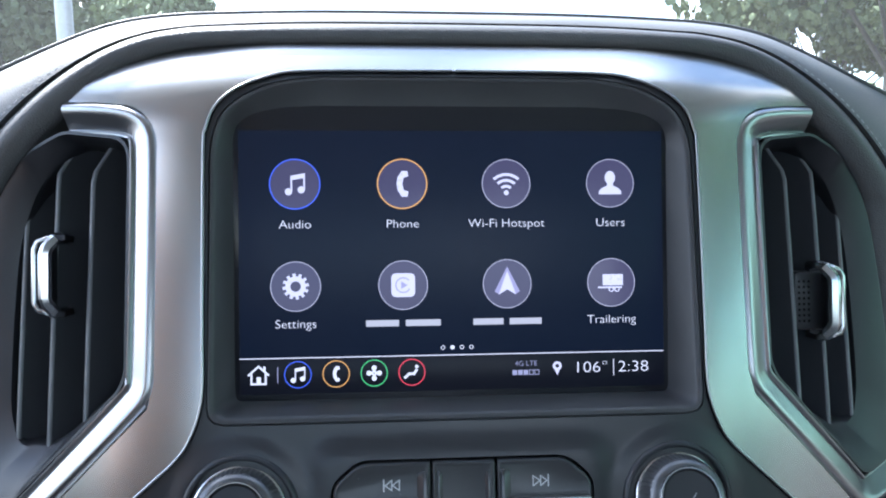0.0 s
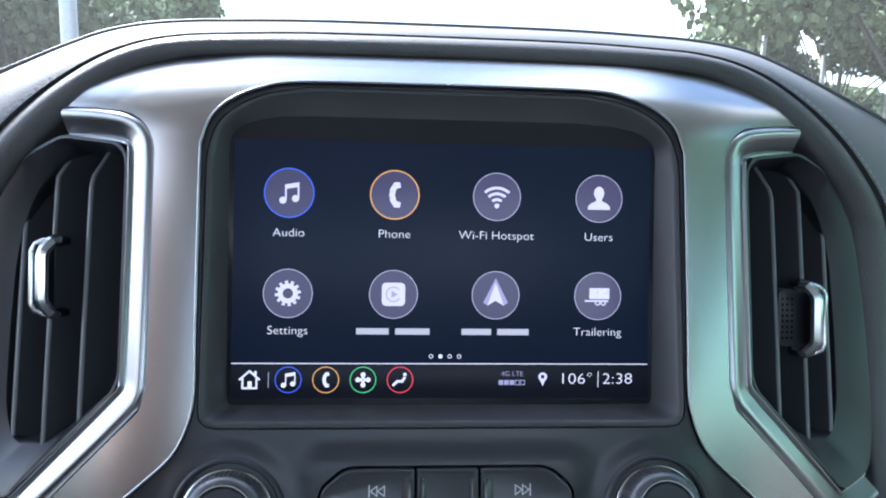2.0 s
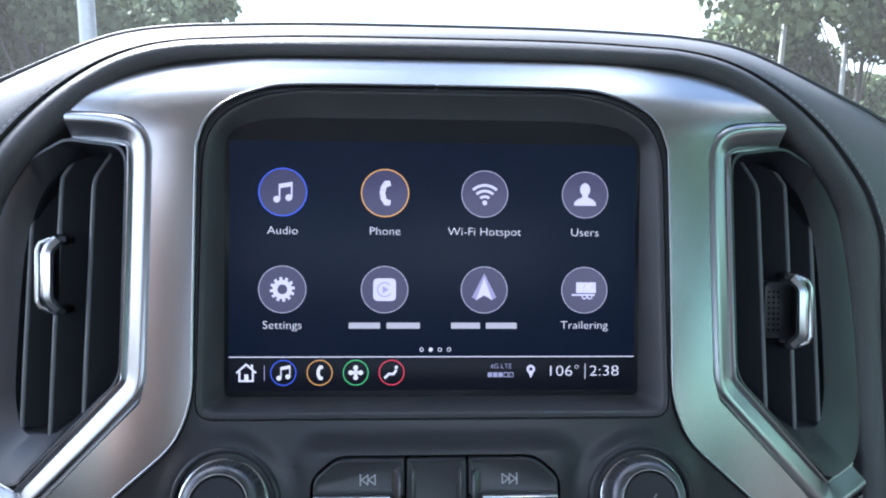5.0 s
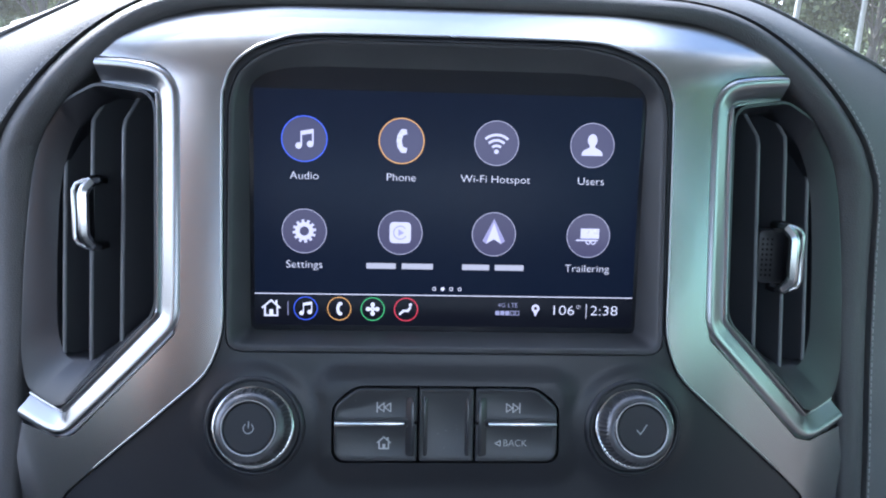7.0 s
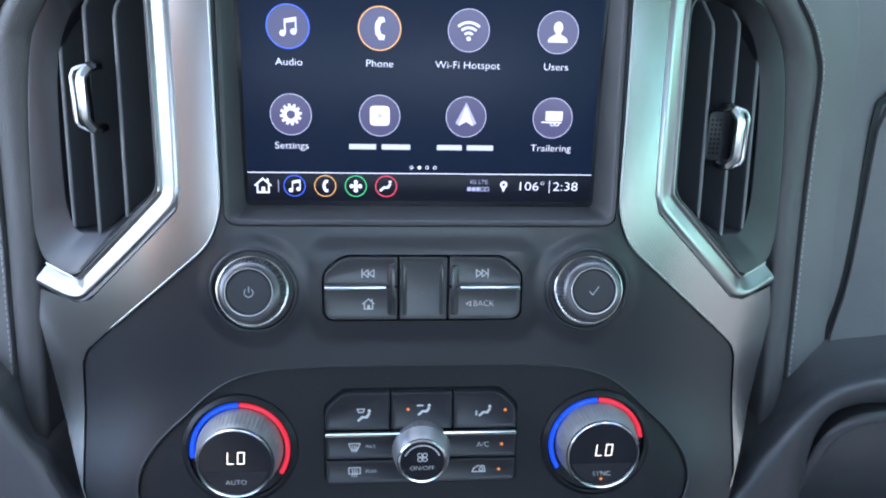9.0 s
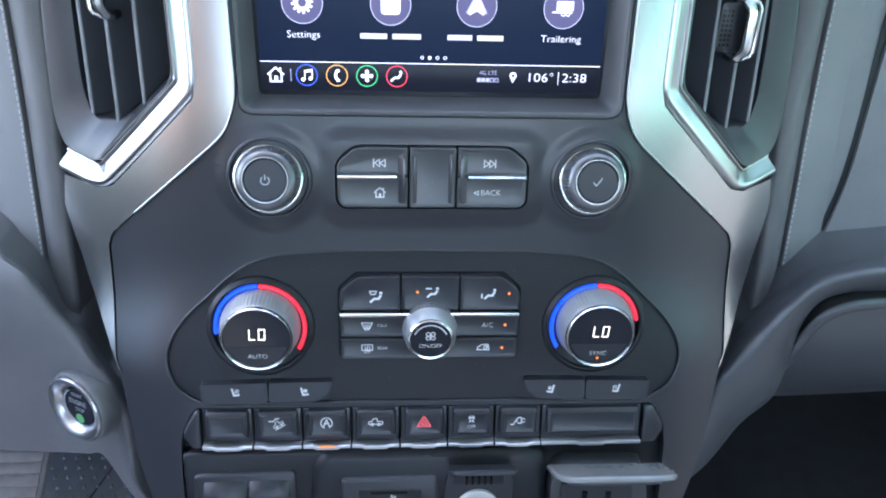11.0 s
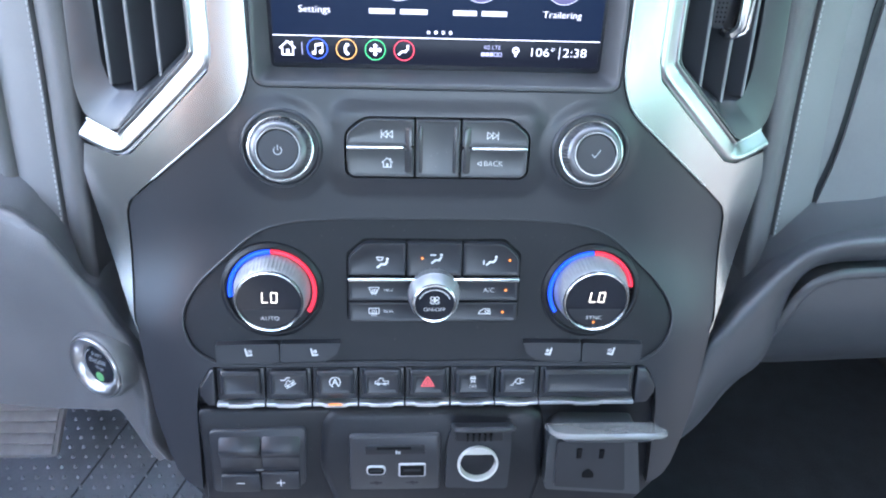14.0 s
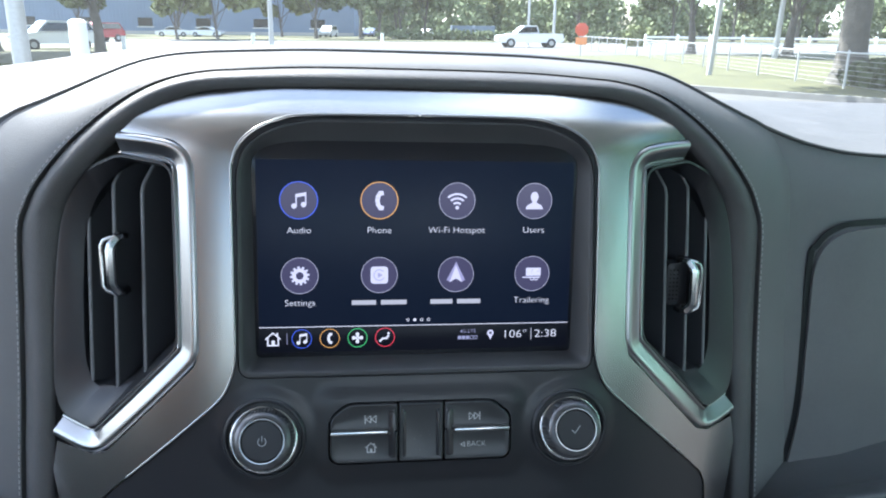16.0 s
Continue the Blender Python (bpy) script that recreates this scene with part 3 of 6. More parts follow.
# right halves, from the top middle downwards
INNER = [(0, 0.072), (0.058, 0.0715), (0.075, 0.0685), (0.087, 0.063), (0.0945, 0.0555), (0.0976, 0.0465), (0.0982, 0.038), (0.0974, -0.03), (0.097, -0.05), (0.0978, -0.06), (0.101, -0.07), (0.1065, -0.0785), (0.122, -0.0925), (0.167, -0.1325), (0.1754, -0.1429), (0.1773, -0.1556), (0.1766, -0.2063), (0.1741, -0.2162)]
OUTER = [(0, 0.0878), (0.06, 0.0876), (0.104, 0.0855), (0.127, 0.0808), (0.145, 0.0725), (0.1575, 0.0615), (0.144, 0.0602), (0.1312, 0.0584), (0.1275, 0.0571), (0.1242, 0.0551), (0.1216, 0.0526), (0.1196, 0.0497), (0.1182, 0.0462), (0.1174, 0.0425), (0.1167, 0), (0.1163, -0.05), (0.119, -0.06), (0.1695, -0.1105), (0.179, -0.1135), (0.201, -0.1105), (0.2045, -0.128), (0.1952, -0.1681), (0.1849, -0.1929), (0.1737, -0.2149)]


def fine(half, n=4):
    """The half outline with its curves smoothed."""
    p = smooth_path([(x, 0, z) for x, z in half], n)
    return [(q.x, q.z) for q in p]


GAP = 0.0007
inner = fine(INNER)
half_out = fine(OUTER[:6]) + OUTER[6:]
left_out = [(-x, z) for x, z in half_out[1:]]
left_in = [(-x - GAP, z + GAP * 0.8) for x, z in inner[1:]]
trim_outline = list(reversed(left_out)) + half_out + list(reversed([(x + GAP * (x > 0.001), z + GAP * 0.8) for x, z in inner])) + left_in
part("silver_trim", sheet(trim_outline, off=-0.0012, thick=0.007, step=0.005), SILVER, dash, "satin silver painted trim around the display", sharp=40, skin=face)

# the trim's inner edge is rolled over
for sgn in (-1, 1):
    edge = [Vector(((x + GAP * 0.9) * sgn, face(x, z) - 0.0010, z + GAP * 0.8)) for x, z in inner if z > -0.125]
    part("trim_edge", sweep(edge, circle(0.00055, 8)), CHROME, dash, "rolled inner edge of the silver trim", sharp=80)

LIP = rounded([(-0.0965, -0.0660), (0.0965, -0.0660), (0.0968, 0.042), (0.0935, 0.0535), (0.0855, 0.0612), (0.0740, 0.0668), (0.057, 0.0700),
               (-0.057, 0.0700), (-0.0740, 0.0668), (-0.0855, 0.0612), (-0.0935, 0.0535), (-0.0968, 0.042)], [0.007, 0.007] + [0.006] * 10, 3)
MEDIA = rounded(mirrored([(0.0395, -0.0798), (0.0492, -0.0880), (0.0492, -0.1095), (0.0460, -0.1125)]), 0.0042, 4)
CLIMATE = mirrored([(0, -0.1370)] + fine([(0.050, -0.1373), (0.076, -0.1392), (0.093, -0.1438), (0.106, -0.1518), (0.1200, -0.1650), (0.1335, -0.1780), (0.1430, -0.1915),
                    (0.1462, -0.2030), (0.1440, -0.2125), (0.1385, -0.2200), (0.1290, -0.2254), (0.1200, -0.2264)], 3) + [(0, -0.2264)])
FLANK = [(0.1766, -0.2063), (0.174, -0.2238), (0.1688, -0.2645), (0.1618, -0.2900), (0.1572, -0.3030), (0.1528, -0.3092), (0.1470, -0.3128), (0.1415, -0.3138), (0.1412, -0.2708), (0.1407, -0.255), (0.139, -0.2432), (0.1328, -0.2315), (0.1289, -0.2288), (0, -0.2286)]
fascia_half = inner[:-5] + FLANK


def fascia_y(x, z):
    """The face with its shallow swells round the audio buttons and knobs."""
    def ease(t):
        t = min(max(t, 0), 1)
        return t * t * (3 - 2 * t)
    d = math.hypot(max(abs(x) - 0.0450, 0), max(abs(z + 0.0962) - 0.0122, 0)) - 0.0042
    k = math.hypot(abs(x) - 0.083, z + 0.0975) - 0.0215
    return face(x, z) - 0.0020 * ease(1 - d / 0.012) - 0.0012 * ease(1 - k / 0.008)


part("fascia", sheet(mirrored(fascia_half), [LIP, inset(MEDIA, -0.0006), inset(CLIMATE, -0.0006)], off=0.0, thick=0.028, step=0.003, ease=0.0012, y=fascia_y), FASCIA, dash, "soft charcoal plastic centre fascia", sharp=40)

# leather roll, seam and pad round the hood, as stations from the top middle down the side
ROLL_IN = [(0, 0.0080, 0.0872), (0.060, 0.0078, 0.0868), (0.100, 0.0075, 0.0850), (0.113, 0.0088, 0.0835), (0.124, 0.0100, 0.0808), (0.135, 0.0112, 0.0762), (0.146, 0.0120, 0.0690), (0.158, 0.0132, 0.0595),
           (0.172, 0.0148, 0.0470), (0.184, 0.0188, 0.0340), (0.1898, 0.0213, 0.0250), (0.194, 0.0238, 0.0140), (0.2003, 0.0262, -0.030), (0.2030, 0.0230, -0.080), (0.2060, 0.0215, -0.1150), (0.2105, 0.018, -0.200), (0.2105, 0.020, -0.235)]
SEAM = [(0, 0.0180, 0.0980), (0.060, 0.0178, 0.0976), (0.100, 0.0154, 0.0952), (0.115, 0.0150, 0.0938), (0.130, 0.0146, 0.0906), (0.145, 0.0146, 0.0848), (0.160, 0.0146, 0.0758), (0.175, 0.0150, 0.0640),
        (0.190, 0.0178, 0.0500), (0.205, 0.0222, 0.0325), (0.2124, 0.0252, 0.0195), (0.2175, 0.0276, 0.0045), (0.2203, 0.0305, -0.035), (0.2225, 0.0300, -0.085), (0.2250, 0.0290, -0.130), (0.2285, 0.028, -0.200), (0.2300, 0.028, -0.235)]
RIDGE = [(0, 0.0390, 0.1090), (0.060, 0.0386, 0.1086), (0.102, 0.0365, 0.1066), (0.120, 0.0360, 0.1054), (0.137, 0.0362, 0.1034), (0.153, 0.0364, 0.0996), (0.170, 0.0366, 0.0930), (0.188, 0.0372, 0.0850),
         (0.205, 0.0395, 0.0780), (0.224, 0.0438, 0.0705), (0.2405, 0.0487, 0.0590), (0.256, 0.0540, 0.0360), (0.2655, 0.0560, -0.030), (0.267, 0.0540, -0.085), (0.268, 0.0520, -0.130), (0.270, 0.050, -0.200), (0.271, 0.050, -0.235)]


def side(points, s):
    return [Vector((x * s, y, z)) for x, y, z in points]


def full(points, n=6):
    """Left side, over the top, to the right side."""
    return smooth_path(list(reversed(side(points, -1)))[:-1] + side(points, 1), n)


c0, c2, c3 = full(ROLL_IN), full(SEAM), full(RIDGE)
rows = []
for a, b in zip(c0, c2):
    d = b - a
    deep = a + Vector((0, 0.022, 0)) - d * 0.15
    r = [deep, a + Vector((0, 0.006, 0))]
    for k in range(0, 8):
        t = k / 7
        bulge = math.sin(math.pi * (0.12 + 0.80 * t)) * 0.0065
        r.append(a + d * t + Vector((0, -bulge + 0.0035, 0)) + Vector((0, 0, 0.0012 * math.sin(math.pi * t))))
    r.append(b + Vector((0, 0.006, 0)))
    rows.append(r)
part("hood_roll", loft(rows), LEATHER, dash, "grained black leather roll around the hood", sharp=80)
rows = []
for a, b in zip(c2, c3):
    d = b - a
    g = d.normalized()
    r = [a + g * 0.0012 + Vector((0, 0.006, 0))]
    for k in range(7):
        t = 0.05 + 0.95 * k / 6
        r.append(a + d * t + Vector((0, -0.0042 * math.sin(math.pi * min(t * 1.02, 1)) ** 0.7 + 0.0006, 0)))
    rows.append(r)
part("hood_pad", loft(rows), LEATHER_PAD, dash, "stitched charcoal leather band of the hood", sharp=80)
# piping at the ridge
part("ridge_welt", sweep([p + Vector((0, 0.0006, 0.0004)) for p in c3 if p.z > (0.0688 if p.x > 0 else 0.03)], circle(0.0012, 6)), LEATHER, dash, "dark welt along the ridge")

# stitches beside the seam
sb = bmesh.new()
run = 0.0
for i in range(1, len(c2)):
    a, b = c2[i - 1], c2[i]
    across = (c3[i] - c2[i]).normalized()
    seglen = (b - a).length
    t = (b - a).normalized()
    k = run
    while k < seglen:
        p = a + t * k + across * 0.0036 + Vector((0, -0.0009, 0.0002))
        sweep([p - t * 0.0012 + Vector((0, 0.0006, 0)), p - t * 0.0007, p + t * 0.0007, p + t * 0.0012 + Vector((0, 0.0006, 0))], circle(0.0005, 5), bm=sb)
        k += 0.0036
    run = k - seglen
stitching = part("stitching", sb, THREAD, dash, "row of fine grey stitches along the seam", kind="stuff")

# dash top from the ridge forward to the windscreen
rows = []
for i in range(0, len(c3)):
    p = c3[i]
    if p.z < 0.052 or abs(p.x) > 0.2135:
        continue
    climb = min(max((-p.x - 0.05) / 0.14, 0), 1)
    climb = climb * climb * (3 - 2 * climb)
    far = Vector((p.x * 2.3, 0.60, 0.113))
    fall = min(max((p.x - 0.08) / 0.08, 0), 1)
    crown = 0.018 + 0.002 * climb - 0.026 * fall
    rows.append([p + Vector((0, 0.0012, -0.0006)), p.lerp(far, 0.04) + Vector((0, 0, 0.0015 + 0.16 * max(crown, -0.012))), p.lerp(far, 0.15) + Vector((0, 0, 0.6 * crown)), p.lerp(far, 0.4) + Vector((0, 0, crown)), p.lerp(far, 0.75) + Vector((0, 0, 0.5 * crown)), far, far + Vector((far.x * 0.2, 0.24, -0.015))])
part("dash_top", loft(rows), DASHTOP, dash, "matt grey dash top in sunlight", sharp=80)
for s in (-1, 1):
    # the wings of the dash, with their front face and top
    crest = [(0.205, 0.0398, 0.0777), (0.215, 0.0418, 0.0738), (0.225, 0.0442, 0.0702), (0.240, 0.0471, 0.0653), (0.260, 0.0492, 0.0595), (0.285, 0.0499, 0.0547), (0.310, 0.0512, 0.0526),
             (0.340, 0.0546, 0.0518), (0.42, 0.0642, 0.050), (0.55, 0.0798, 0.049), (0.76, 0.105, 0.049)]
    if s < 0:
        # the crest falls towards the instruments
        crest = [(x, y, z - 0.011 * min(max((x - 0.226) / 0.05, 0), 1) ** 0.8) for x, y, z in crest]
    rows = []
    for x, yf, z in smooth_path([Vector(c) for c in crest], 5):
        far = Vector(((0.46 if s > 0 else 0.478) + 0.36 * (x - 0.200) / 0.56, 0.60, 0.113))
        top = Vector((x, yf, z))
        lift = (0.011, 0.020, 0.010) if s < 0 else (-0.002, -0.004, -0.002)
        r = [far + Vector((0.06, 0.24, -0.015)), far, top.lerp(far, 0.75) + Vector((0, 0, lift[2])), top.lerp(far, 0.4) + Vector((0, 0, lift[1])), top.lerp(far, 0.15 if s < 0 else 0.12) + Vector((0, 0, lift[0])), top + Vector((0, 0.004, 0.0008)), top + Vector((0, 0, -0.0015))]
        for k in range(1, 9):
            t = k / 8
            zz = z - 0.0015 - t * (0.235 + z - 0.05)
            r.append(Vector((x, yf - 0.004 * math.sin(math.pi * t) - 0.004 * t, zz)))
        rows.append([Vector((v.x * s, v.y, v.z)) for v in r])
    part("dash_wing_top", loft([r[:6] for r in rows]), DASHTOP, dash, "matt grey dash top beside the hood", sharp=80)
    if s > 0:
        part("dash_wing", loft([r[5:] for r in rows]), LEATHER_PAD, dash, "charcoal dash panel beside the centre stack", sharp=80)
    else:
        # the instruments sit back under a brow
        brow_edge = [r[6] for r in rows]
        part("binnacle_brow", loft([[q + Vector((0, 0, 0.001)), q + Vector((0, -0.001, -0.003)), q + Vector((0, 0.004, -0.006)), Vector((q.x, 0.13, q.z - 0.004))] for q in brow_edge]), MODULE, dash, "black brow over the instruments", sharp=80)
        roll = smooth_path([(-0.2490, 0.0490, 0.0580), (-0.2530, 0.0488, 0.0440), (-0.2560, 0.0485, 0.0200), (-0.2580, 0.0480, -0.0300), (-0.2600, 0.0465, -0.1000), (-0.2625, 0.0450, -0.2050)], 8)
        part("binnacle_roll", sweep(roll, circle(0.0064, 12)), LEATHER, dash, "grained leather roll beside the instruments", sharp=80)
        part("binnacle_side", loft([[q + Vector((-0.002, 0.003, 0)), q + Vector((-0.010, 0.020, 0)), Vector((q.x - 0.034, 0.132, q.z))] for q in roll]), MODULE, dash, "black side of the instrument recess", sharp=80)
        part("binnacle_back", box(-0.62, -0.28, 0.130, 0.136, -0.112, 0.075), HOLE, dash, "black back of the instrument recess")
        shelf = [[Vector((x, 0.132, -0.098)), Vector((x, 0.070, -0.100)), Vector((x, 0.052, -0.103)), Vector((x, 0.048, -0.110)), Vector((x, 0.042, -0.240))] for x in [-0.262 - 0.03 * i for i in range(13)]]
        part("column_panel", loft(shelf), LEATHER, dash, "charcoal panel below the instruments", sharp=60)
    part("ridge_welt", sweep([r[6] + Vector((0, 0.0006, 0.0019)) for r in rows if s > 0 or abs(r[6].x) > 0.226], circle(0.0012, 6)), LEATHER, dash, "dark welt along the ridge")

# the gauges at the edge of the instrument panel
gauges = thing("instrument_cluster", "round chrome-ringed gauges in a dark instrument panel", "instrument cluster", at=(-0.33, 0.13, -0.06))
for gx, gz, gr in ((-0.3320, -0.0370, 0.0350), (-0.3180, 0.0270, 0.0190)):
    dial = part("dial", lathe([(gr, -0.001), (gr, 0.0012), (gr * 0.5, 0.0014)], (gx, 0.128, gz), (0, -1, 0), 40), GLOSS, gauges, "dark dial face")
    part("ring", lathe([(gr + 0.0034, -0.002), (gr + 0.0034, 0.0040), (gr + 0.0022, 0.0060), (gr + 0.0006, 0.0050), (gr - 0.0004, 0.0010)], (gx, 0.128, gz), (0, -1, 0), 48), BRIGHT, dial, "bright chrome ring")
    marks = []
    for k in range(11):
        a = radians(-40 + k * 26)
        marks += stroke([(0.80 * math.cos(a), 0.80 * math.sin(a)), (0.93 * math.cos(a), 0.93 * math.sin(a))], 0.035)
        if k % 2 == 0:
            marks.append(rect(0.62 * math.cos(a) - 0.07, 0.62 * math.sin(a) - 0.05, 0.62 * math.cos(a) + 0.07, 0.62 * math.sin(a) + 0.05))
    sign(marks, (gx, gz), gr, 0.1262, "scale_marks", PRINT, dial, on=False)

# passenger side: lid of the upper bin, set back in a shadowed groove
wing_y = lambda x, z: 0.0475 + max(abs(x) - 0.3, 0) * 0.12 - 0.003
lid = [(0.2600, -0.160), (0.2665, -0.120), (0.2665, -0.024), (0.2710, -0.009), (0.2830, 0.0015), (0.306, 0.0055), (0.70, 0.008), (0.70, -0.160)]
bin_door = thing("upper_glove_box", "charcoal upper glove box lid, closed, with a rounded corner", "glove box", at=(0.27, 0.05, -0.16))
part("lid", sheet(rounded(lid, [0.004, 0.03, 0.01, 0.01, 0.01, 0.02, 0.004, 0.004]), off=-0.0030, thick=0.006, step=0.012, y=wing_y), LEATHER_PAD, bin_door, sharp=40)
groove = smooth_path([(x - 0.0022, wing_y(x, z) - 0.0004, z + 0.0015) for x, z in ((0.2585, -0.165), (0.2660, -0.120), (0.2664, -0.023), (0.2708, -0.0075), (0.2828, 0.0030), (0.306, 0.0072), (0.40, 0.0082), (0.70, 0.0095))], 8)
part("groove", sweep(groove, [(0.0019, 0), (0.0019, 0.0010), (-0.0019, 0.0010), (-0.0019, 0)]), DARK, bin_door, "dark gap round the lid")

# lower dash on both sides: a soft roll that leaves the fascia and runs outwards
def lower_roll(s, stations, swell=0.0035):
    """Each station: the seam, the crest and the lower edge of the roll."""
    lines = [smooth_path([(p[0] * s, p[1], p[2]) for p in line], 6) for line in zip(*stations)]
    rows = []
    for a, c, b in zip(*lines):
        mid = c.lerp(b, 0.5) + Vector((0, -swell, 0))
        run = smooth_path([a, c, mid, b], 5)
        rows.append([a + Vector((-0.003 * s, 0.07, 0.02)), a + Vector((-0.001 * s, 0.02, 0.006))] + run + [b + Vector((0, 0.006, -0.0005)), b + Vector((0, 0.09, -0.003))])
    return loft(rows)


PASSENGER = [((0.1680, 0.002, -0.3180), (0.1700, -0.006, -0.3180), (0.1800, 0.000, -0.3320)), ((0.1755, 0.004, -0.2960), (0.1767, -0.012, -0.2894), (0.1925, 0.000, -0.3165)),
             ((0.1830, 0.006, -0.2620), (0.1801, -0.012, -0.2589), (0.2000, 0.000, -0.3030)), ((0.1918, 0.013, -0.2420), (0.1815, -0.012, -0.2365), (0.2085, 0.000, -0.2840)),
             ((0.1987, 0.016, -0.2230), (0.1879, -0.012, -0.2249), (0.2160, 0.000, -0.2725)), ((0.2062, 0.016, -0.2085), (0.1960, -0.012, -0.2120), (0.2272, 0.000, -0.2594)),
             ((0.2155, 0.016, -0.1970), (0.2040, -0.012, -0.1995), (0.2315, 0.000, -0.2440)), ((0.2242, 0.016, -0.1850), (0.2115, -0.012, -0.1870), (0.2330, 0.000, -0.2213)),
             ((0.2343, 0.016, -0.1765), (0.2200, -0.012, -0.1755), (0.2352, 0.000, -0.2000)), ((0.2467, 0.016, -0.1685), (0.2300, -0.012, -0.1655), (0.2420, 0.000, -0.1860)),
             ((0.2640, 0.016, -0.1640), (0.2457, -0.012, -0.1595), (0.2548, 0.000, -0.1796)), ((0.2900, 0.017, -0.1610), (0.2740, -0.012, -0.1553), (0.2816, 0.000, -0.1774)),
             ((0.40, 0.022, -0.150), (0.40, -0.008, -0.152), (0.40, 0.004, -0.1750)), ((0.74, 0.045, -0.144), (0.74, 0.012, -0.146), (0.74, 0.026, -0.1690))]
part("knee_panel", lower_roll(1, PASSENGER), LOWER, dash, "charcoal lower dash panel, passenger side", sharp=70)
lower = thing("lower_glove_box", "charcoal lower glove box door, closed", "glove box", at=(0.24, 0.0, -0.42))
# the door curls under lower down, which puts its shade into the shape
ly = lambda x, z: -0.002 + max(abs(x) - 0.3, 0) * 0.06 + max(-0.185 - z, 0) * 0.22 + 4.5 * max(-0.205 - z, 0) ** 2
door_poly = rounded([(0.275, -0.340), (0.246, -0.300), (0.2310, -0.264), (0.2330, -0.2440), (0.2345, -0.2213), (0.2367, -0.2010), (0.2432, -0.1875), (0.2555, -0.1812), (0.2820, -0.1790), (0.40, -0.1765), (0.70, -0.1725), (0.70, -0.340)], [0.02, 0.02, 0.006, 0.01, 0.015, 0.012, 0.01, 0.01, 0.02, 0.02, 0.004, 0.01])
part("door", sheet(door_poly, off=-0.004, thick=0.02, step=0.012, y=ly), LOWER, lower, sharp=40)

rim_run = [q for q in door_poly if q[1] > -0.262 and q[0] < 0.699]
rim_run = sorted(rim_run, key=lambda q: math.atan2(q[1] + 0.262, q[0] - 0.40), reverse=True)
part("edge_roll", sweep([Vector((x + 0.0012, ly(x, z) - 0.0048, z - 0.0028)) for x, z in rim_run], circle(0.0042, 10, 0.55)), LOWER, lower, "rounded raised edge of the door", sharp=80)

DRIVER = [((0.1720, 0.002, -0.3430), (0.1780, -0.006, -0.3350), (0.1858, -0.002, -0.3390)), ((0.1790, 0.000, -0.3200), (0.1838, -0.012, -0.3098), (0.1921, -0.002, -0.3280)),
          ((0.1785, 0.000, -0.2950), (0.1827, -0.012, -0.2862), (0.1982, -0.003, -0.3085)), ((0.1785, 0.000, -0.2640), (0.1820, -0.012, -0.2590), (0.2039, -0.005, -0.2910)),
          ((0.1860, 0.005, -0.2440), (0.1870, -0.013, -0.2305), (0.2120, -0.004, -0.2915)), ((0.1970, 0.014, -0.2340), (0.1935, -0.0135, -0.2175), (0.2200, -0.001, -0.2935)),
          ((0.2085, 0.014, -0.2080), (0.2005, -0.012, -0.2040), (0.2310, 0.003, -0.2962)), ((0.2178, 0.014, -0.1990), (0.2105, -0.010, -0.1890), (0.2430, 0.008, -0.3000)),
          ((0.2262, 0.014, -0.1810), (0.2205, -0.009, -0.1730), (0.2620, 0.012, -0.3020)), ((0.2400, 0.016, -0.1620), (0.2320, -0.006, -0.1620), (0.2900, 0.016, -0.3020)),
          ((0.2700, 0.020, -0.1480), (0.2700, 0.004, -0.1530), (0.3300, 0.018, -0.3020)), ((0.40, 0.030, -0.142), (0.40, 0.014, -0.148), (0.42, 0.018, -0.3020)), ((0.74, 0.036, -0.140), (0.74, 0.020, -0.146), (0.74, 0.022, -0.3020))]
part("driver_panel", lower_roll(-1, DRIVER, -0.002), KNEE, dash, "grained charcoal knee panel, driver side", sharp=70)

# ---- display ----
screen = thing("touchscreen", "lit touchscreen with a home page of round icons", "touchscreen", at=(0, 0, -0.062))
GLASS_RECT = rounded([(-0.0888, -0.0605), (0.0888, -0.0605), (0.0890, 0.0440), (0.0880, 0.0500), (0.0820, 0.0545), (0.0730, 0.0560), (0.056, 0.0565),
                      (-0.056, 0.0565), (-0.0730, 0.0560), (-0.0820, 0.0545), (-0.0880, 0.0500), (-0.0890, 0.0440)], [0.003, 0.003] + [0.004] * 10, 3)
bm = bmesh.new()
loops = []
for p, off in ((inset(LIP, -0.0004), 0.0030), (inset(LIP, -0.0002), 0.0010), (inset(LIP, 0.0006), 0.0002), (inset(LIP, 0.0018), 0.0006), (inset(LIP, 0.0030), 0.0020)):
    loops.append([bm.verts.new((x, face(x, z) + off, z)) for x, z in p])
loops.append([bm.verts.new((x, 0.0005, z)) for x, z in GLASS_RECT])
for a, b in zip(loops, loops[1:]):
    for i in range(len(a)):
        bm.faces.new((a[i - 1], a[i], b[i], b[i - 1]))
part("bezel", bm, BEZEL, screen, "recessed charcoal frame of the display", sharp=40)
part("glass", plate(inset(GLASS_RECT, -0.002), 0.0, 0.006, 0.0004, on=False), GLOSS, screen, "gloss black display glass")
part("page", plate(rect(-0.0872, -0.0435, 0.0872, 0.0482), -0.00025, 0.0, 0.0001, on=False), S_BACK, screen, "dark navy page")
part("status_bar", plate(rect(-0.0872, -0.0580, 0.0872, -0.0437), -0.00025, 0.0, 0.0001, on=False), S_STRIP, screen, "black status bar")
part("divider_line", plate(rect(-0.0872, -0.0438, 0.0870, -0.0434), -0.00032, 0.0, 0.00005, on=False), S_TEXT, screen)
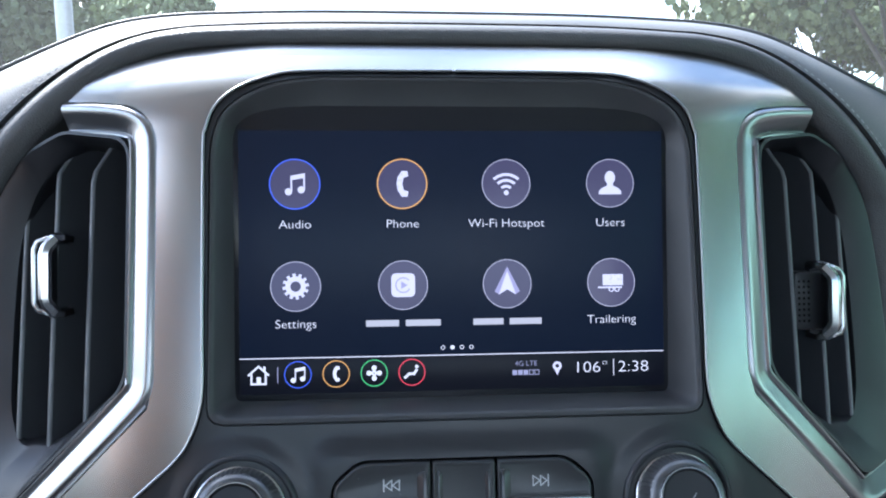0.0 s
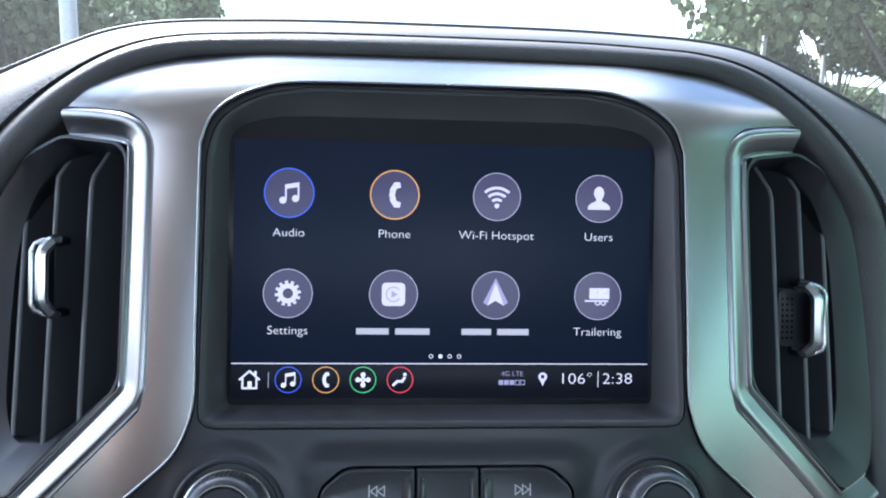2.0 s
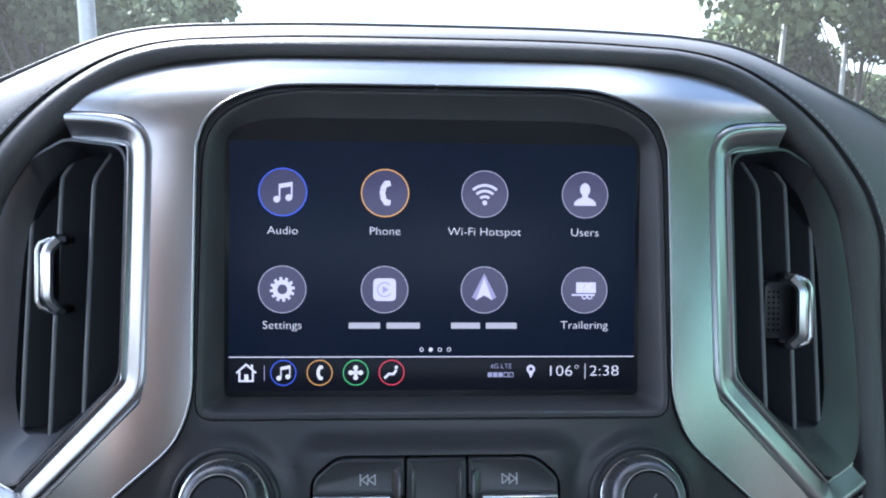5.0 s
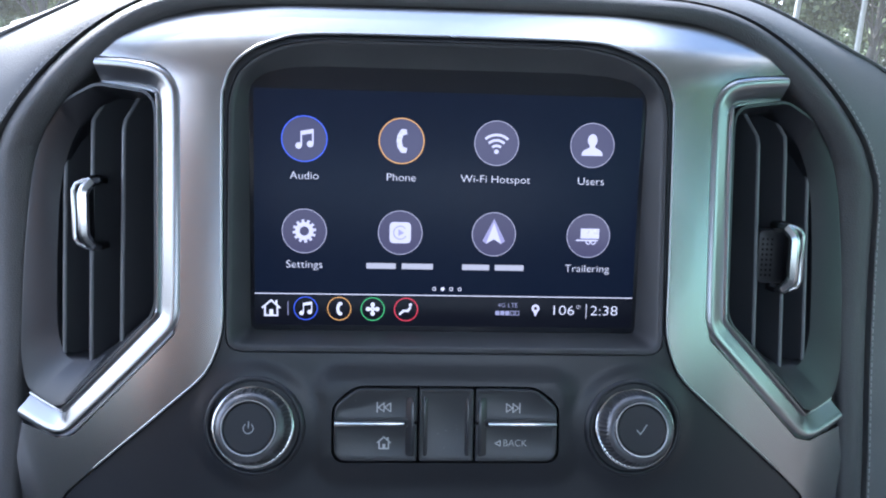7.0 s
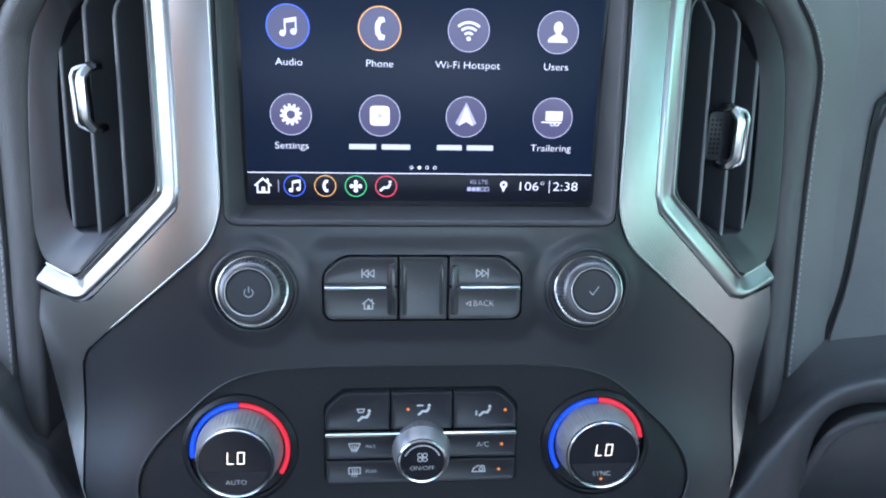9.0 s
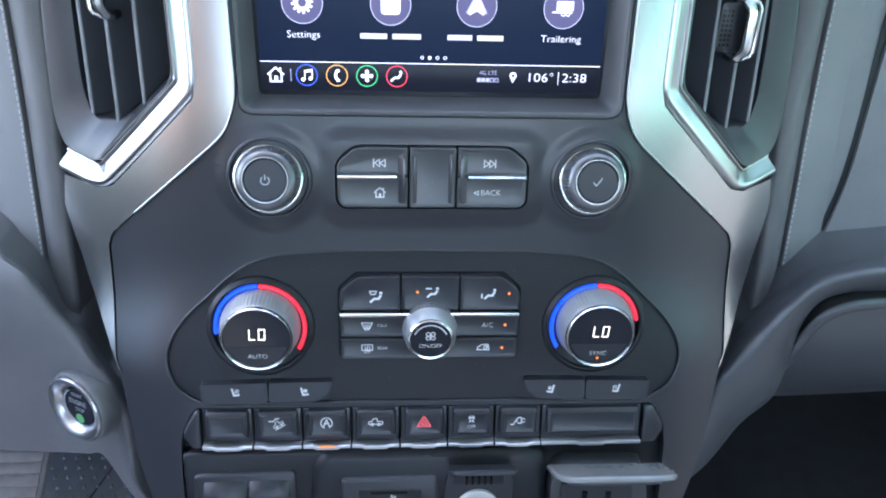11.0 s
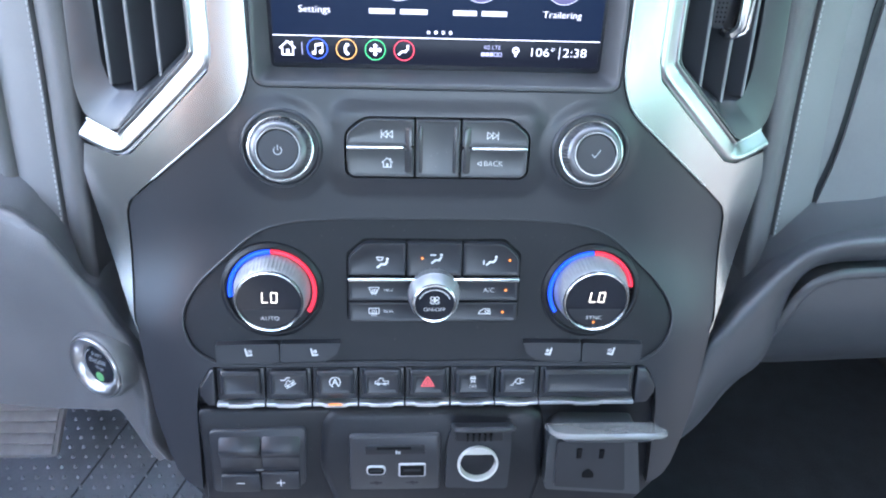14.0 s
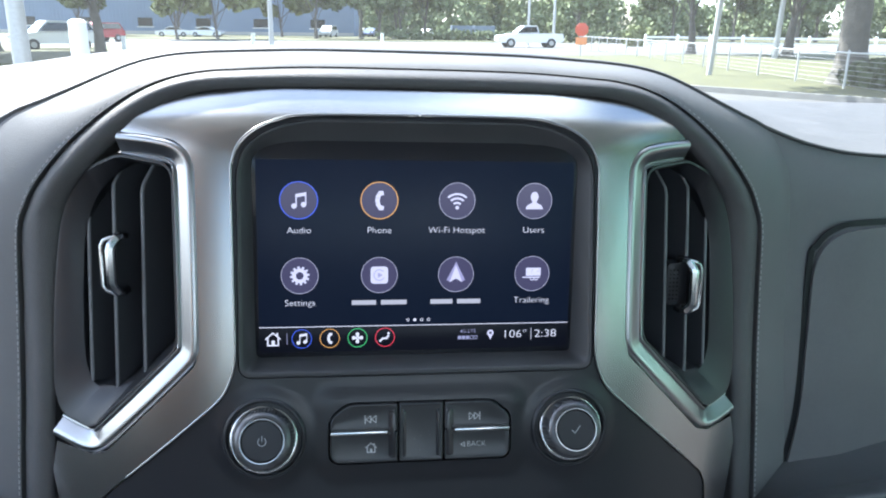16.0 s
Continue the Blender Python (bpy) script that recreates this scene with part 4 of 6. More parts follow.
ICONS = [("Audio", NOTE, S_BLUE, 0.0085), ("Phone", PHONE, S_ORANGE, 0.0105), ("Wi-Fi Hotspot", WIFI, S_RIM, 0.0105), ("Users", BUST, S_RIM, 0.0105),
         ("Settings", GEAR, S_RIM, 0.0105), ("", TILE, S_RIM, 0.0105), ("", ARROW, S_RIM, 0.0105), ("Trailering", TRAILER, S_RIM, 0.0100)]
for i, (text, glyph, rim, size) in enumerate(ICONS):
    x, z = (-0.0648, -0.0215, 0.0213, 0.0650)[i % 4], (0.0265, -0.0148)[i // 4]
    icon = sign([disc_poly(0.0098, seg=40)], (x, z), 1, -0.0003, "icon_disc", S_DISC, screen, "violet-grey round icon", on=False)
    sign(ring_polys(0.0098, 0.0103 if i < 2 else 0.0101, seg=40), (x, z), 1, -0.00034, "icon_rim", rim, icon, on=False)
    sign(glyph, (x, z), size, -0.00036, "icon_symbol", S_ICON, icon, on=False)
    if glyph is TILE:
        sign(ring_polys(0.26, 0.31, 0, 0, radians(40), radians(330), 20) + [[(-0.08, 0.15), (0.18, 0), (-0.08, -0.15)]], (x, z), size, -0.0004, "icon_symbol", S_ICON2, icon, on=False)
    if glyph is ARROW:
        sign([[(0, 0.68), (0.5, -0.3), (0.3, -0.42), (0, 0.2), (-0.3, -0.42), (-0.5, -0.3)]], (x, z), size, -0.00034, "icon_symbol", S_ICON2, icon, on=False)
    if text:
        words(text, (x, z - (0.0164 if i < 4 else 0.0153)), 0.0034, -0.00034, S_TEXT, screen, on=False, squeeze=1.09)
    else:
        w = (0.0152, 0.0142)[i - 5]
        sign([rect(-w, -0.0013, -w * 0.12, 0.0013), rect(w * 0.06, -0.0013, w, 0.0013)], (x, z - 0.0154), 1, -0.00034, "caption_bar", S_CAPTION, screen, on=False)
for k in range(4):
    sign([disc_poly(0.0009, seg=12)] if k == 1 else ring_polys(0.0006, 0.0009, seg=12), (-0.0055 + k * 0.0039, -0.0405), 1, -0.00034, "page_dot", S_TEXT, screen, on=False)
sign(HOUSE, (-0.0798, -0.0503), 0.0078, -0.00034, "home_symbol", S_TEXT, screen, on=False)
sign([rect(-0.00015, -0.0032, 0.00015, 0.0032)], (-0.0722, -0.0503), 1, -0.00034, "separator", S_DIM, screen, on=False)
for k, (glyph, rim) in enumerate(((NOTE, S_BLUE), (PHONE, S_ORANGE), (CROSS4, S_GREEN), (SEATED, S_RED))):
    x = -0.0642 + k * 0.0153
    short = sign(ring_polys(0.0051, 0.0055, seg=32), (x, -0.0503), 1, -0.00034, "shortcut_rim", rim, screen, on=False)
    sign(glyph, (x, -0.0503), 0.0062, -0.00036, "shortcut_symbol", S_TEXT, short, on=False)
words("4G LTE", (0.0288, -0.0478), 0.0021, -0.00034, S_DIM, screen, on=False)
sign([p for k in range(5) for p in ([rect(-0.0055 + k * 0.0023, -0.001, -0.0055 + k * 0.0023 + 0.0019, 0.001)] if k < 3 else stroke(rect(-0.0054 + k * 0.0023, -0.0009, -0.0054 + k * 0.0023 + 0.0017, 0.0009), 0.0003, True))],
     (0.0286, -0.0514), 1, -0.00034, "signal_bars", S_DIM, screen, on=False)
sign(PIN, (0.0418, -0.0500), 0.0062, -0.00034, "pin_symbol", S_ICON, screen, on=False)
words("106\u00b0", (0.0560, -0.0500), 0.0045, -0.00034, S_TEXT, screen, on=False, squeeze=1.2)
sign([rect(-0.00015, -0.0034, 0.00015, 0.0034)], (0.0656, -0.0500), 1, -0.00034, "separator", S_TEXT, screen, on=False)
words("2:38", (0.0740, -0.0500), 0.0045, -0.00034, S_TEXT, screen, on=False, squeeze=1.2)

# ---- air vents ----
VENT = [(0.1600, 0.0498), (0.1350, 0.0462), (0.1306, 0.0428), (0.1290, 0.0370), (0.1279, -0.0474), (0.1305, -0.0540), (0.1764, -0.0984), (0.1822, -0.0997), (0.1985, -0.0950), (0.2030, -0.080), (0.2010, -0.030), (0.1955, 0.014), (0.1830, 0.0400)]
MOUTH = [(0.1560, 0.0465), (0.1348, 0.0438), (0.1318, 0.0400), (0.1308, 0.0350), (0.1300, -0.0475), (0.1330, -0.0545), (0.1560, -0.0740), (0.1640, -0.0785), (0.1800, -0.0800), (0.1852, -0.066), (0.1856, -0.035), (0.1840, 0.004), (0.1752, 0.0290)]


def vent(s):
    v = thing("air_vent", "tall black dash air vent with satin chrome surround and sliding tab", "air vent", at=(0.16 * s, 0.02, -0.1), group="dash air vents")
    bm = bmesh.new()
    m = lambda pts: [(x * s, z) for x, z in pts]
    rv = [0.004] * 8 + [0.006, 0.016, 0.02, 0.02, 0.014]
    A, B = rounded(m(VENT), rv, 4), rounded(m(MOUTH), [0.003] * 8 + [0.006, 0.012, 0.02, 0.02, 0.012], 4)
    lp = [[(x, face(x, z) + 0.006, z) for x, z in inset(A, -0.001)], [(x, face(x, z) + 0.0005, z) for x, z in A], [(x, face(x, z) + 0.0006, z) for x, z in inset(A, 0.0012)],
          [(x, face(x, z) + 0.0095, z) for x, z in B], [(x, face(x, z) + 0.012, z) for x, z in inset(B, 0.001)], [(x, 0.050, z) for x, z in inset(B, 0.003)]]
    rg = [[bm.verts.new(p) for p in l] for l in lp]
    for a, b in zip(rg, rg[1:]):
        for i in range(len(a)):
            bm.faces.new((a[i - 1], a[i], b[i], b[i - 1]))
    bm.faces.new(rg[-1])
    part("housing", bm, MODULE, v, "black sloping vent housing", sharp=40)
    # chrome surround, open towards the leather
    path = [(0.1590, 0.0578), (0.1440, 0.0566), (0.1320, 0.0548), (0.1258, 0.0522), (0.1222, 0.0480), (0.1205, 0.0420), (0.1198, 0.0), (0.1194, -0.0490), (0.1203, -0.0545), (0.1232, -0.0592), (0.1700, -0.1060), (0.1742, -0.1088), (0.1790, -0.1098), (0.1850, -0.1092), (0.2015, -0.1050)]
    pts = [Vector((x * s, face(x, z) + 0.0012, z)) for x, z in path]
    for turn in range(2):
        cut = [pts[0]]
        for a, b in zip(pts, pts[1:]):
            cut += [a.lerp(b, 0.25), a.lerp(b, 0.75)]
        pts = cut + [pts[-1]]
    dense = []
    for a, b in zip(pts, pts[1:]):
        k = max(1, int((b - a).length / 0.004))
        dense += [Vector((a.lerp(b, i / k).x, face(a.lerp(b, i / k).x, a.lerp(b, i / k).z) + 0.0012, a.lerp(b, i / k).z)) for i in range(k)]
    dense.append(pts[-1])
    prof = [(0.0092, -0.0060), (0.0090, -0.0022), (0.0085, -0.0013), (0.0079, -0.0012), (0.0074, -0.0018), (0.0069, -0.0021), (0.0062, -0.0015), (0.0036, 0.0002), (0.0018, 0.0016),
            (0.0004, 0.0025), (-0.0010, 0.0028), (-0.0024, 0.0023), (-0.0034, 0.0013), (-0.0040, 0.0002), (-0.0041, -0.002)]
    part("chrome_surround", sweep(dense, [(u * -s, w) for u, w in prof]), CHROME, v, "satin chrome surround", sharp=50)
    # vertical vanes
    for x0, zt, zb in ((0.1485, 0.046, -0.080), (0.1652, 0.047, -0.090), (0.1808, 0.030, -0.094)):
        rows = []
        edge = []
        for k in range(31):
            z = zt + (zb - zt) * k / 30
            bend = max(z - zt + 0.014, 0) / 0.014
            xk = x0 - 0.0065 * bend
            y = face(x0, z) + 0.0105 + 0.004 * bend
            edge.append(Vector((xk * s, y, z)))
            cl, cd = (0.0145, 0.0188) if s < 0 else (0.0086, 0.0120)
            sec = [(0.0, -0.0008), (0.0011, -0.0003), (0.0016, 0.0008), (0.0012, 0.0022), (-cl + 0.0010, cd), (-cl, cd - 0.0006), (-0.0014, 0.0006), (-0.0010, -0.0004), (0.0, -0.0008)]
            rows.append([((xk + u) * s, y + q, z) for u, q in sec])
        vane = part("vane", loft(rows), VANE, v, sharp=40)
        part("edge", sweep(edge, circle(0.0010, 8)), VANE_EDGE, vane, "thin leading edge of the vane, its glint painted pale", sharp=80)
    # sliding tab with a chrome clip
    zc = -0.0095 if s < 0 else -0.0245
    x0 = 0.1655
    y0 = face(x0, zc) + 0.004
    inner_edge = 0.0140 if s > 0 else 0.0040
    ta = rounded([((x0 - inner_edge) * s, zc - 0.0130), ((x0 + 0.0030) * s, zc - 0.0130), ((x0 + 0.0030) * s, zc + 0.0130), ((x0 - inner_edge) * s, zc + 0.0130)], 0.003)
    tab = part("tab", plate(ta, y0 + (0.003 if s > 0 else 0.011), y0 + 0.016, 0.001, on=False), MODULE if s > 0 else VANE, v, "black ribbed sliding tab")
    if s > 0:
        db = bmesh.new()
        for i in range(3):
            for j in range(8):
                box((x0 - 0.0120 + i * 0.0022) * s - 0.0004, (x0 - 0.0120 + i * 0.0022) * s + 0.0004, y0 + 0.0026, y0 + 0.0034, zc - 0.009 + j * 0.0025 - 0.0005, zc - 0.009 + j * 0.0025 + 0.0005, bm=db)
        part("grip_dots", db, HOLE, tab)
    # the clip: a faceted chrome handle with hooked ends, and a slim outer edge behind it
    cx = x0 - 0.0004
    at_clip = lambda run: [Vector(((cx + u) * s, y0 + q, zc + z)) for u, q, z in run]
    up = [(-0.0056, 0.0050, 0.0150), (-0.0046, -0.0012, 0.0154), (-0.0036, -0.0036, 0.0146), (-0.0014, -0.0054, 0.0112), (-0.0008, -0.0058, 0.0088)]
    bar = up + [(u, q, -z) for u, q, z in reversed(up)]
    facet = [(0.0024, -0.0012), (0.0024, 0.0010), (0.0012, 0.0022), (-0.0012, 0.0022), (-0.0024, 0.0010), (-0.0024, -0.0012), (-0.0012, -0.0018), (0.0012, -0.0018)]
    clip = part("chrome_clip", sweep(at_clip(bar), facet, up=(-s * 0.35, -1, 0)), BRIGHT, v, "bright chrome clip on the tab", sharp=25)
    rim = [(-0.0052, -0.0026, 0.0146), (-0.0010, -0.0040, 0.0150), (0.0026, -0.0040, 0.0136), (0.0040, -0.0040, 0.0108)]
    rim = rim + [(u, q, -z) for u, q, z in reversed(rim)]
    part("clip_rim", sweep(at_clip(rim), circle(0.0013, 8), up=(s * 0.4, -1, 0)), BRIGHT, clip, "slim chrome outer edge", sharp=60)
    part("clip_web", box(min((cx - 0.0010) * s, (cx + 0.0036) * s), max((cx - 0.0010) * s, (cx + 0.0036) * s), y0 - 0.0024, y0 + 0.006, zc - 0.0128, zc + 0.0128, bevel=0.001), DARK, clip, "dark web inside the clip")
    return v


vent(-1)
vent(1)

# ---- audio knobs ----
def audio_knob(s, name, label, glyph):
    c = (0.083 * s, face(0.083, -0.0975) - 0.0012, -0.0975)
    n = Vector((0, -1, 0.30)).normalized()
    k = thing(name, label, "knob", at=c)
    skin_n = Vector(((face(c[0] + 0.001, c[2]) - face(c[0] - 0.001, c[2])) / 0.002, -1, lean(c[2]))).normalized()
    part("rim", lathe([(0.0222, -0.004), (0.0218, 0.0004), (0.0208, 0.0014), (0.0198, 0.0012), (0.0190, -0.001), (0.0186, -0.006)], c, skin_n, 64), FASCIA, k, "raised rim moulded round the knob", sharp=60)
    part("socket", lathe([(0.0186, -0.006), (0.0186, -0.0012), (0.0150, -0.0012)], c, skin_n, 48), HOLE, k, "black gap round the knob")
    part("foot", lathe([(0.0170, -0.003), (0.0173, 0.0008), (0.0170, 0.0020), (0.0160, 0.0026)], c, n, 64), GLOSS, k, "gloss black foot of the knob")
    part("grip", lathe([(0.0168, 0.0018), (0.0168, 0.0030), (0.0161, 0.0064), (0.0150, 0.0098), (0.0140, 0.0112), (0.0128, 0.0120), (0.0117, 0.0122)], c, n, 110, ridge=0.00034), KNURL_AUDIO, k, "brushed dark silver ribbed grip", sharp=30)
    part("base_ring", lathe([(0.0166, 0.0016), (0.0174, 0.0018), (0.0176, 0.0026), (0.0173, 0.0034), (0.0166, 0.0036)], c, n, 64), BRIGHT, k, "bright ring at the foot of the grip", sharp=60)
    part("ring", lathe([(0.0118, 0.0108), (0.0118, 0.0130), (0.0114, 0.0136), (0.0109, 0.0136), (0.0105, 0.0130), (0.0104, 0.0108)], c, n, 64), BRIGHT, k, "bright chrome ring")
    part("cap", lathe([(0.0106, 0.0110), (0.0104, 0.0126), (0.0099, 0.0130), (0.005, 0.0128)], c, n, 64), BUTTON, k, "satin black cap")
    pl = Matrix.Translation(Vector(c) + n * 0.01305) @ Matrix.Rotation(-math.atan(0.30), 4, "X")
    sign(glyph, (0, 0), 0.0054, 0, "cap_symbol", PRINT_DIM, k, place=pl)


audio_knob(-1, "volume_knob", "black and chrome volume knob with a power symbol", POWER)
audio_knob(1, "tuning_knob", "black and chrome tuning knob with a tick symbol", TICK)

# ---- audio buttons ----
media = thing("audio_button_panel", "satin black audio buttons with two chrome strips", "button panel", at=(0, -0.02, -0.112))
part("backing", plate(MEDIA, 0.0035, 0.010, 0.0004), HOLE, media)


def button(poly, parent, off=-0.0030, back=0.004, material=None, bevel=0.0009, dish=0.0005, r=0.0012, name="button", label=""):
    return part(name, plate(rounded(poly, r, 3), off, back, bevel, dish=dish), material or BUTTON, parent, label, sharp=30)


b1 = button([(-0.0487, -0.0948), (-0.0487, -0.0883), (-0.0393, -0.0803), (-0.0127, -0.0803), (-0.0127, -0.0948)], media, r=[0.0006, 0.004, 0.004, 0.0008, 0.0006], material=PLASTIC)
b2 = button([(-0.0487, -0.1090), (-0.0487, -0.0956), (-0.0127, -0.0956), (-0.0127, -0.1120), (-0.0458, -0.1120)], media, r=[0.003, 0.0006, 0.0006, 0.0008, 0.003], material=PLASTIC)
b3 = button([(-0.0119, -0.0803), (0.0119, -0.0803), (0.0119, -0.1120), (-0.0119, -0.1120)], media, material=PLASTIC)
b4 = button([(0.0487, -0.0948), (0.0487, -0.0883), (0.0393, -0.0803), (0.0127, -0.0803), (0.0127, -0.0948)], media, r=[0.0006, 0.004, 0.004, 0.0008, 0.0006], material=PLASTIC)
b5 = button([(0.0487, -0.1090), (0.0487, -0.0956), (0.0127, -0.0956), (0.0127, -0.1120), (0.0458, -0.1120)], media, r=[0.003, 0.0006, 0.0006, 0.0008, 0.003], material=PLASTIC)
sign(BACKSKIP, (-0.0270, -0.0885), 0.0062, -0.0031 + 0.0005, "skip_symbol", PRINT, b1)
sign(HOUSE, (-0.0270, -0.1040), 0.0056, -0.0026, "home_symbol", PRINT, b2)
sign(SKIP, (0.0290, -0.0885), 0.0062, -0.0026, "skip_symbol", PRINT, b4)
words("BACK", (0.0303, -0.1040), 0.0030, -0.0026, PRINT, b5, squeeze=0.95)
sign(stroke([(0.4, 0.4), (0.4, -0.4), (-0.35, 0)], 0.12, True), (0.0226, -0.1040), 0.0030, -0.0026, "back_symbol", PRINT, b5)
for x0, x1 in ((-0.0484, -0.0182), (0.0182, 0.0484)):
    part("chrome_strip", plate(rect(x0, -0.0962, x1, -0.0944), -0.0046, 0.0, 0.0005), BRIGHT, media, "thin chrome strip")
# the scooped ends of the keys: a sloping facet that rises to a rounded ridge
for x, side, w in ((-0.0152, -1, 0.0030), (0.0152, 1, 0.0030), (0.0092, -1, 0.0016), (-0.0092, 1, 0.0016)):
    rows = []
    for z, h in ((-0.1100, 0.0), (-0.1090, 0.7), (-0.1075, 1.0), (-0.0860, 1.0), (-0.0845, 0.7), (-0.0836, 0.0)):
        rows.append([(x + side * u * w, face(x, z) - 0.0023 - q * h * min(w * 0.62, 0.0017), z) for u, q in ((1.0, 0.0), (0.5, 0.35), (0.1, 0.9), (-0.1, 1.0), (-0.35, 0.9), (-0.5, 0.0))])
    part("scoop_edge", loft(rows), SCOOP, media, "sloping facet at the end of the key scoop", sharp=50)

# ---- climate panel ----
clim = thing("climate_control_panel", "black climate control panel with rocker buttons and fan knob", "climate panel", at=(0, -0.03, -0.228))
part("face_plate", sheet(CLIMATE, off=0.0016, thick=0.006, step=0.008), DARK, clim, "smooth black panel face", sharp=40, skin=face)
rim_line = [(x, face(x, z) + 0.0006, z) for x, z in CLIMATE]
part("panel_rim", sweep(rim_line, circle(0.0008, 8), closed=True), FASCIA, clim, "thin moulded rim round the panel", sharp=80)
part("well", plate(rounded(mirrored([(0, -0.1498), (0.0405, -0.1498), (0.0502, -0.1590), (0.0502, -0.1985), (0.0470, -0.2015), (0, -0.2015)]), 0.002, 3), 0.0008, 0.004, 0.0004), HOLE, clim)
cb = []
cb.append(button([(-0.0492, -0.1708), (-0.0492, -0.1596), (-0.0400, -0.1508), (-0.0163, -0.1508), (-0.0163, -0.1708)], clim, -0.0022, 0.004, r=[0.0008, 0.004, 0.004, 0.0008, 0.0008]))
cb.append(button([(-0.0157, -0.1508), (0.0157, -0.1508), (0.0157, -0.1708), (-0.0157, -0.1708)], clim, -0.0022, 0.004))
cb.append(button([(0.0492, -0.1708), (0.0492, -0.1596), (0.0400, -0.1508), (0.0163, -0.1508), (0.0163, -0.1708)], clim, -0.0022, 0.004, r=[0.0008, 0.004, 0.004, 0.0008, 0.0008]))
cb.append(button(rect(-0.0492, -0.1862, -0.0050, -0.1734), clim, -0.0022, 0.004))
cb.append(button(rect(-0.0492, -0.1995, -0.0050, -0.1870), clim, -0.0022, 0.004, r=[0.003, 0.0008, 0.0008, 0.0008]))
cb.append(button(rect(0.0050, -0.1862, 0.0492, -0.1734), clim, -0.0022, 0.004))
cb.append(button(rect(0.0050, -0.1995, 0.0492, -0.1870), clim, -0.0022, 0.004, r=[0.0008, 0.003, 0.0008, 0.0008]))
part("chrome_strip", plate(rect(-0.0492, -0.1733, 0.0492, -0.1714), -0.0040, 0.0, 0.0005), BRIGHT, clim, "thin chrome strip")
o = -0.0018
sign(stroke([(-0.4, 0.34), (0.1, 0.34), (0, 0.1), (-0.3, 0.1)], 0.08, True) + [[(u + 0.12, v - 0.16) for u, v in p] for p in SEATED], (-0.0300, -0.1620), 0.0072, o, "demist_symbol", PRINT, cb[0])
sign([[(u + 0.12, v) for u, v in p] for p in SEATED] + stroke([(-0.44, 0.36), (-0.05, 0.36)], 0.12), (0.0008, -0.1605), 0.0068, o, "face_air_symbol", PRINT, cb[1])
sign(SEATED + stroke([(-0.7, 0.0), (-0.7, -0.3)], 0.12), (0.0330, -0.1615), 0.0068, o, "foot_air_symbol", PRINT, cb[2])
sign(DEFROST, (-0.0345, -0.1797), 0.0058, o, "demist_symbol", PRINT, cb[3])
words("MAX", (-0.0262, -0.1797), 0.0017, o, PRINT, cb[3])
sign(REARDEF, (-0.0345, -0.1930), 0.0058, o, "rear_demist_symbol", PRINT, cb[4])
words("REAR", (-0.0260, -0.1930), 0.0017, o, PRINT, cb[4])
words("A/C", (0.0320, -0.1797), 0.0028, o, PRINT, cb[5])
sign(RECIRC, (0.0300, -0.1930), 0.0068, o, "recirculation_symbol", PRINT, cb[6])
for k, (x, z) in enumerate(((-0.0070, -0.1600), (0.0432, -0.1610), (0.0418, -0.1795), (0.0406, -0.1932))):
    sign([disc_poly(0.0008, seg=12)], (x, z), 1, o - 0.0001, "indicator_light", ORANGE_LED, clim, "lit amber light")

fc = (0, face(0, -0.1815), -0.1815)
fnv = Vector((0, -1, -0.03)).normalized()
fan = part("fan_knob", lathe([(0.0152, -0.004), (0.0152, 0.004), (0.0146, 0.0050), (0.0136, 0.0108), (0.0128, 0.0118)], fc, fnv, 80, ridge=0.0003), KNURL_DK, clim, "ribbed brushed grey fan knob", sharp=30)
part("ring", lathe([(0.0127, 0.0105), (0.0126, 0.0126), (0.0121, 0.0132), (0.0113, 0.0129), (0.0111, 0.0105)], fc, fnv, 56), BRIGHT, fan, "bright chrome ring")
part("cap", lathe([(0.0113, 0.0108), (0.0111, 0.0122), (0.006, 0.0124)], fc, fnv, 48), GLOSS, fan, "gloss black cap")
fp = Matrix.Translation(Vector(fc) + fnv * 0.01245) @ Matrix.Rotation(math.atan(0.03), 4, "X")
sign(FAN, (0, 0.0022), 0.0072, 0, "fan_symbol", PRINT, fan, place=fp)
words("ON/OFF", (0, -0.0042), 0.0024, 0, PRINT, fan, place=fp)
sign(ring_polys(0.0088, 0.0094, 0, 0, radians(20), radians(160), 24), (0, 0), 1, 0, "sweep_mark", PRINT, fan, place=fp)


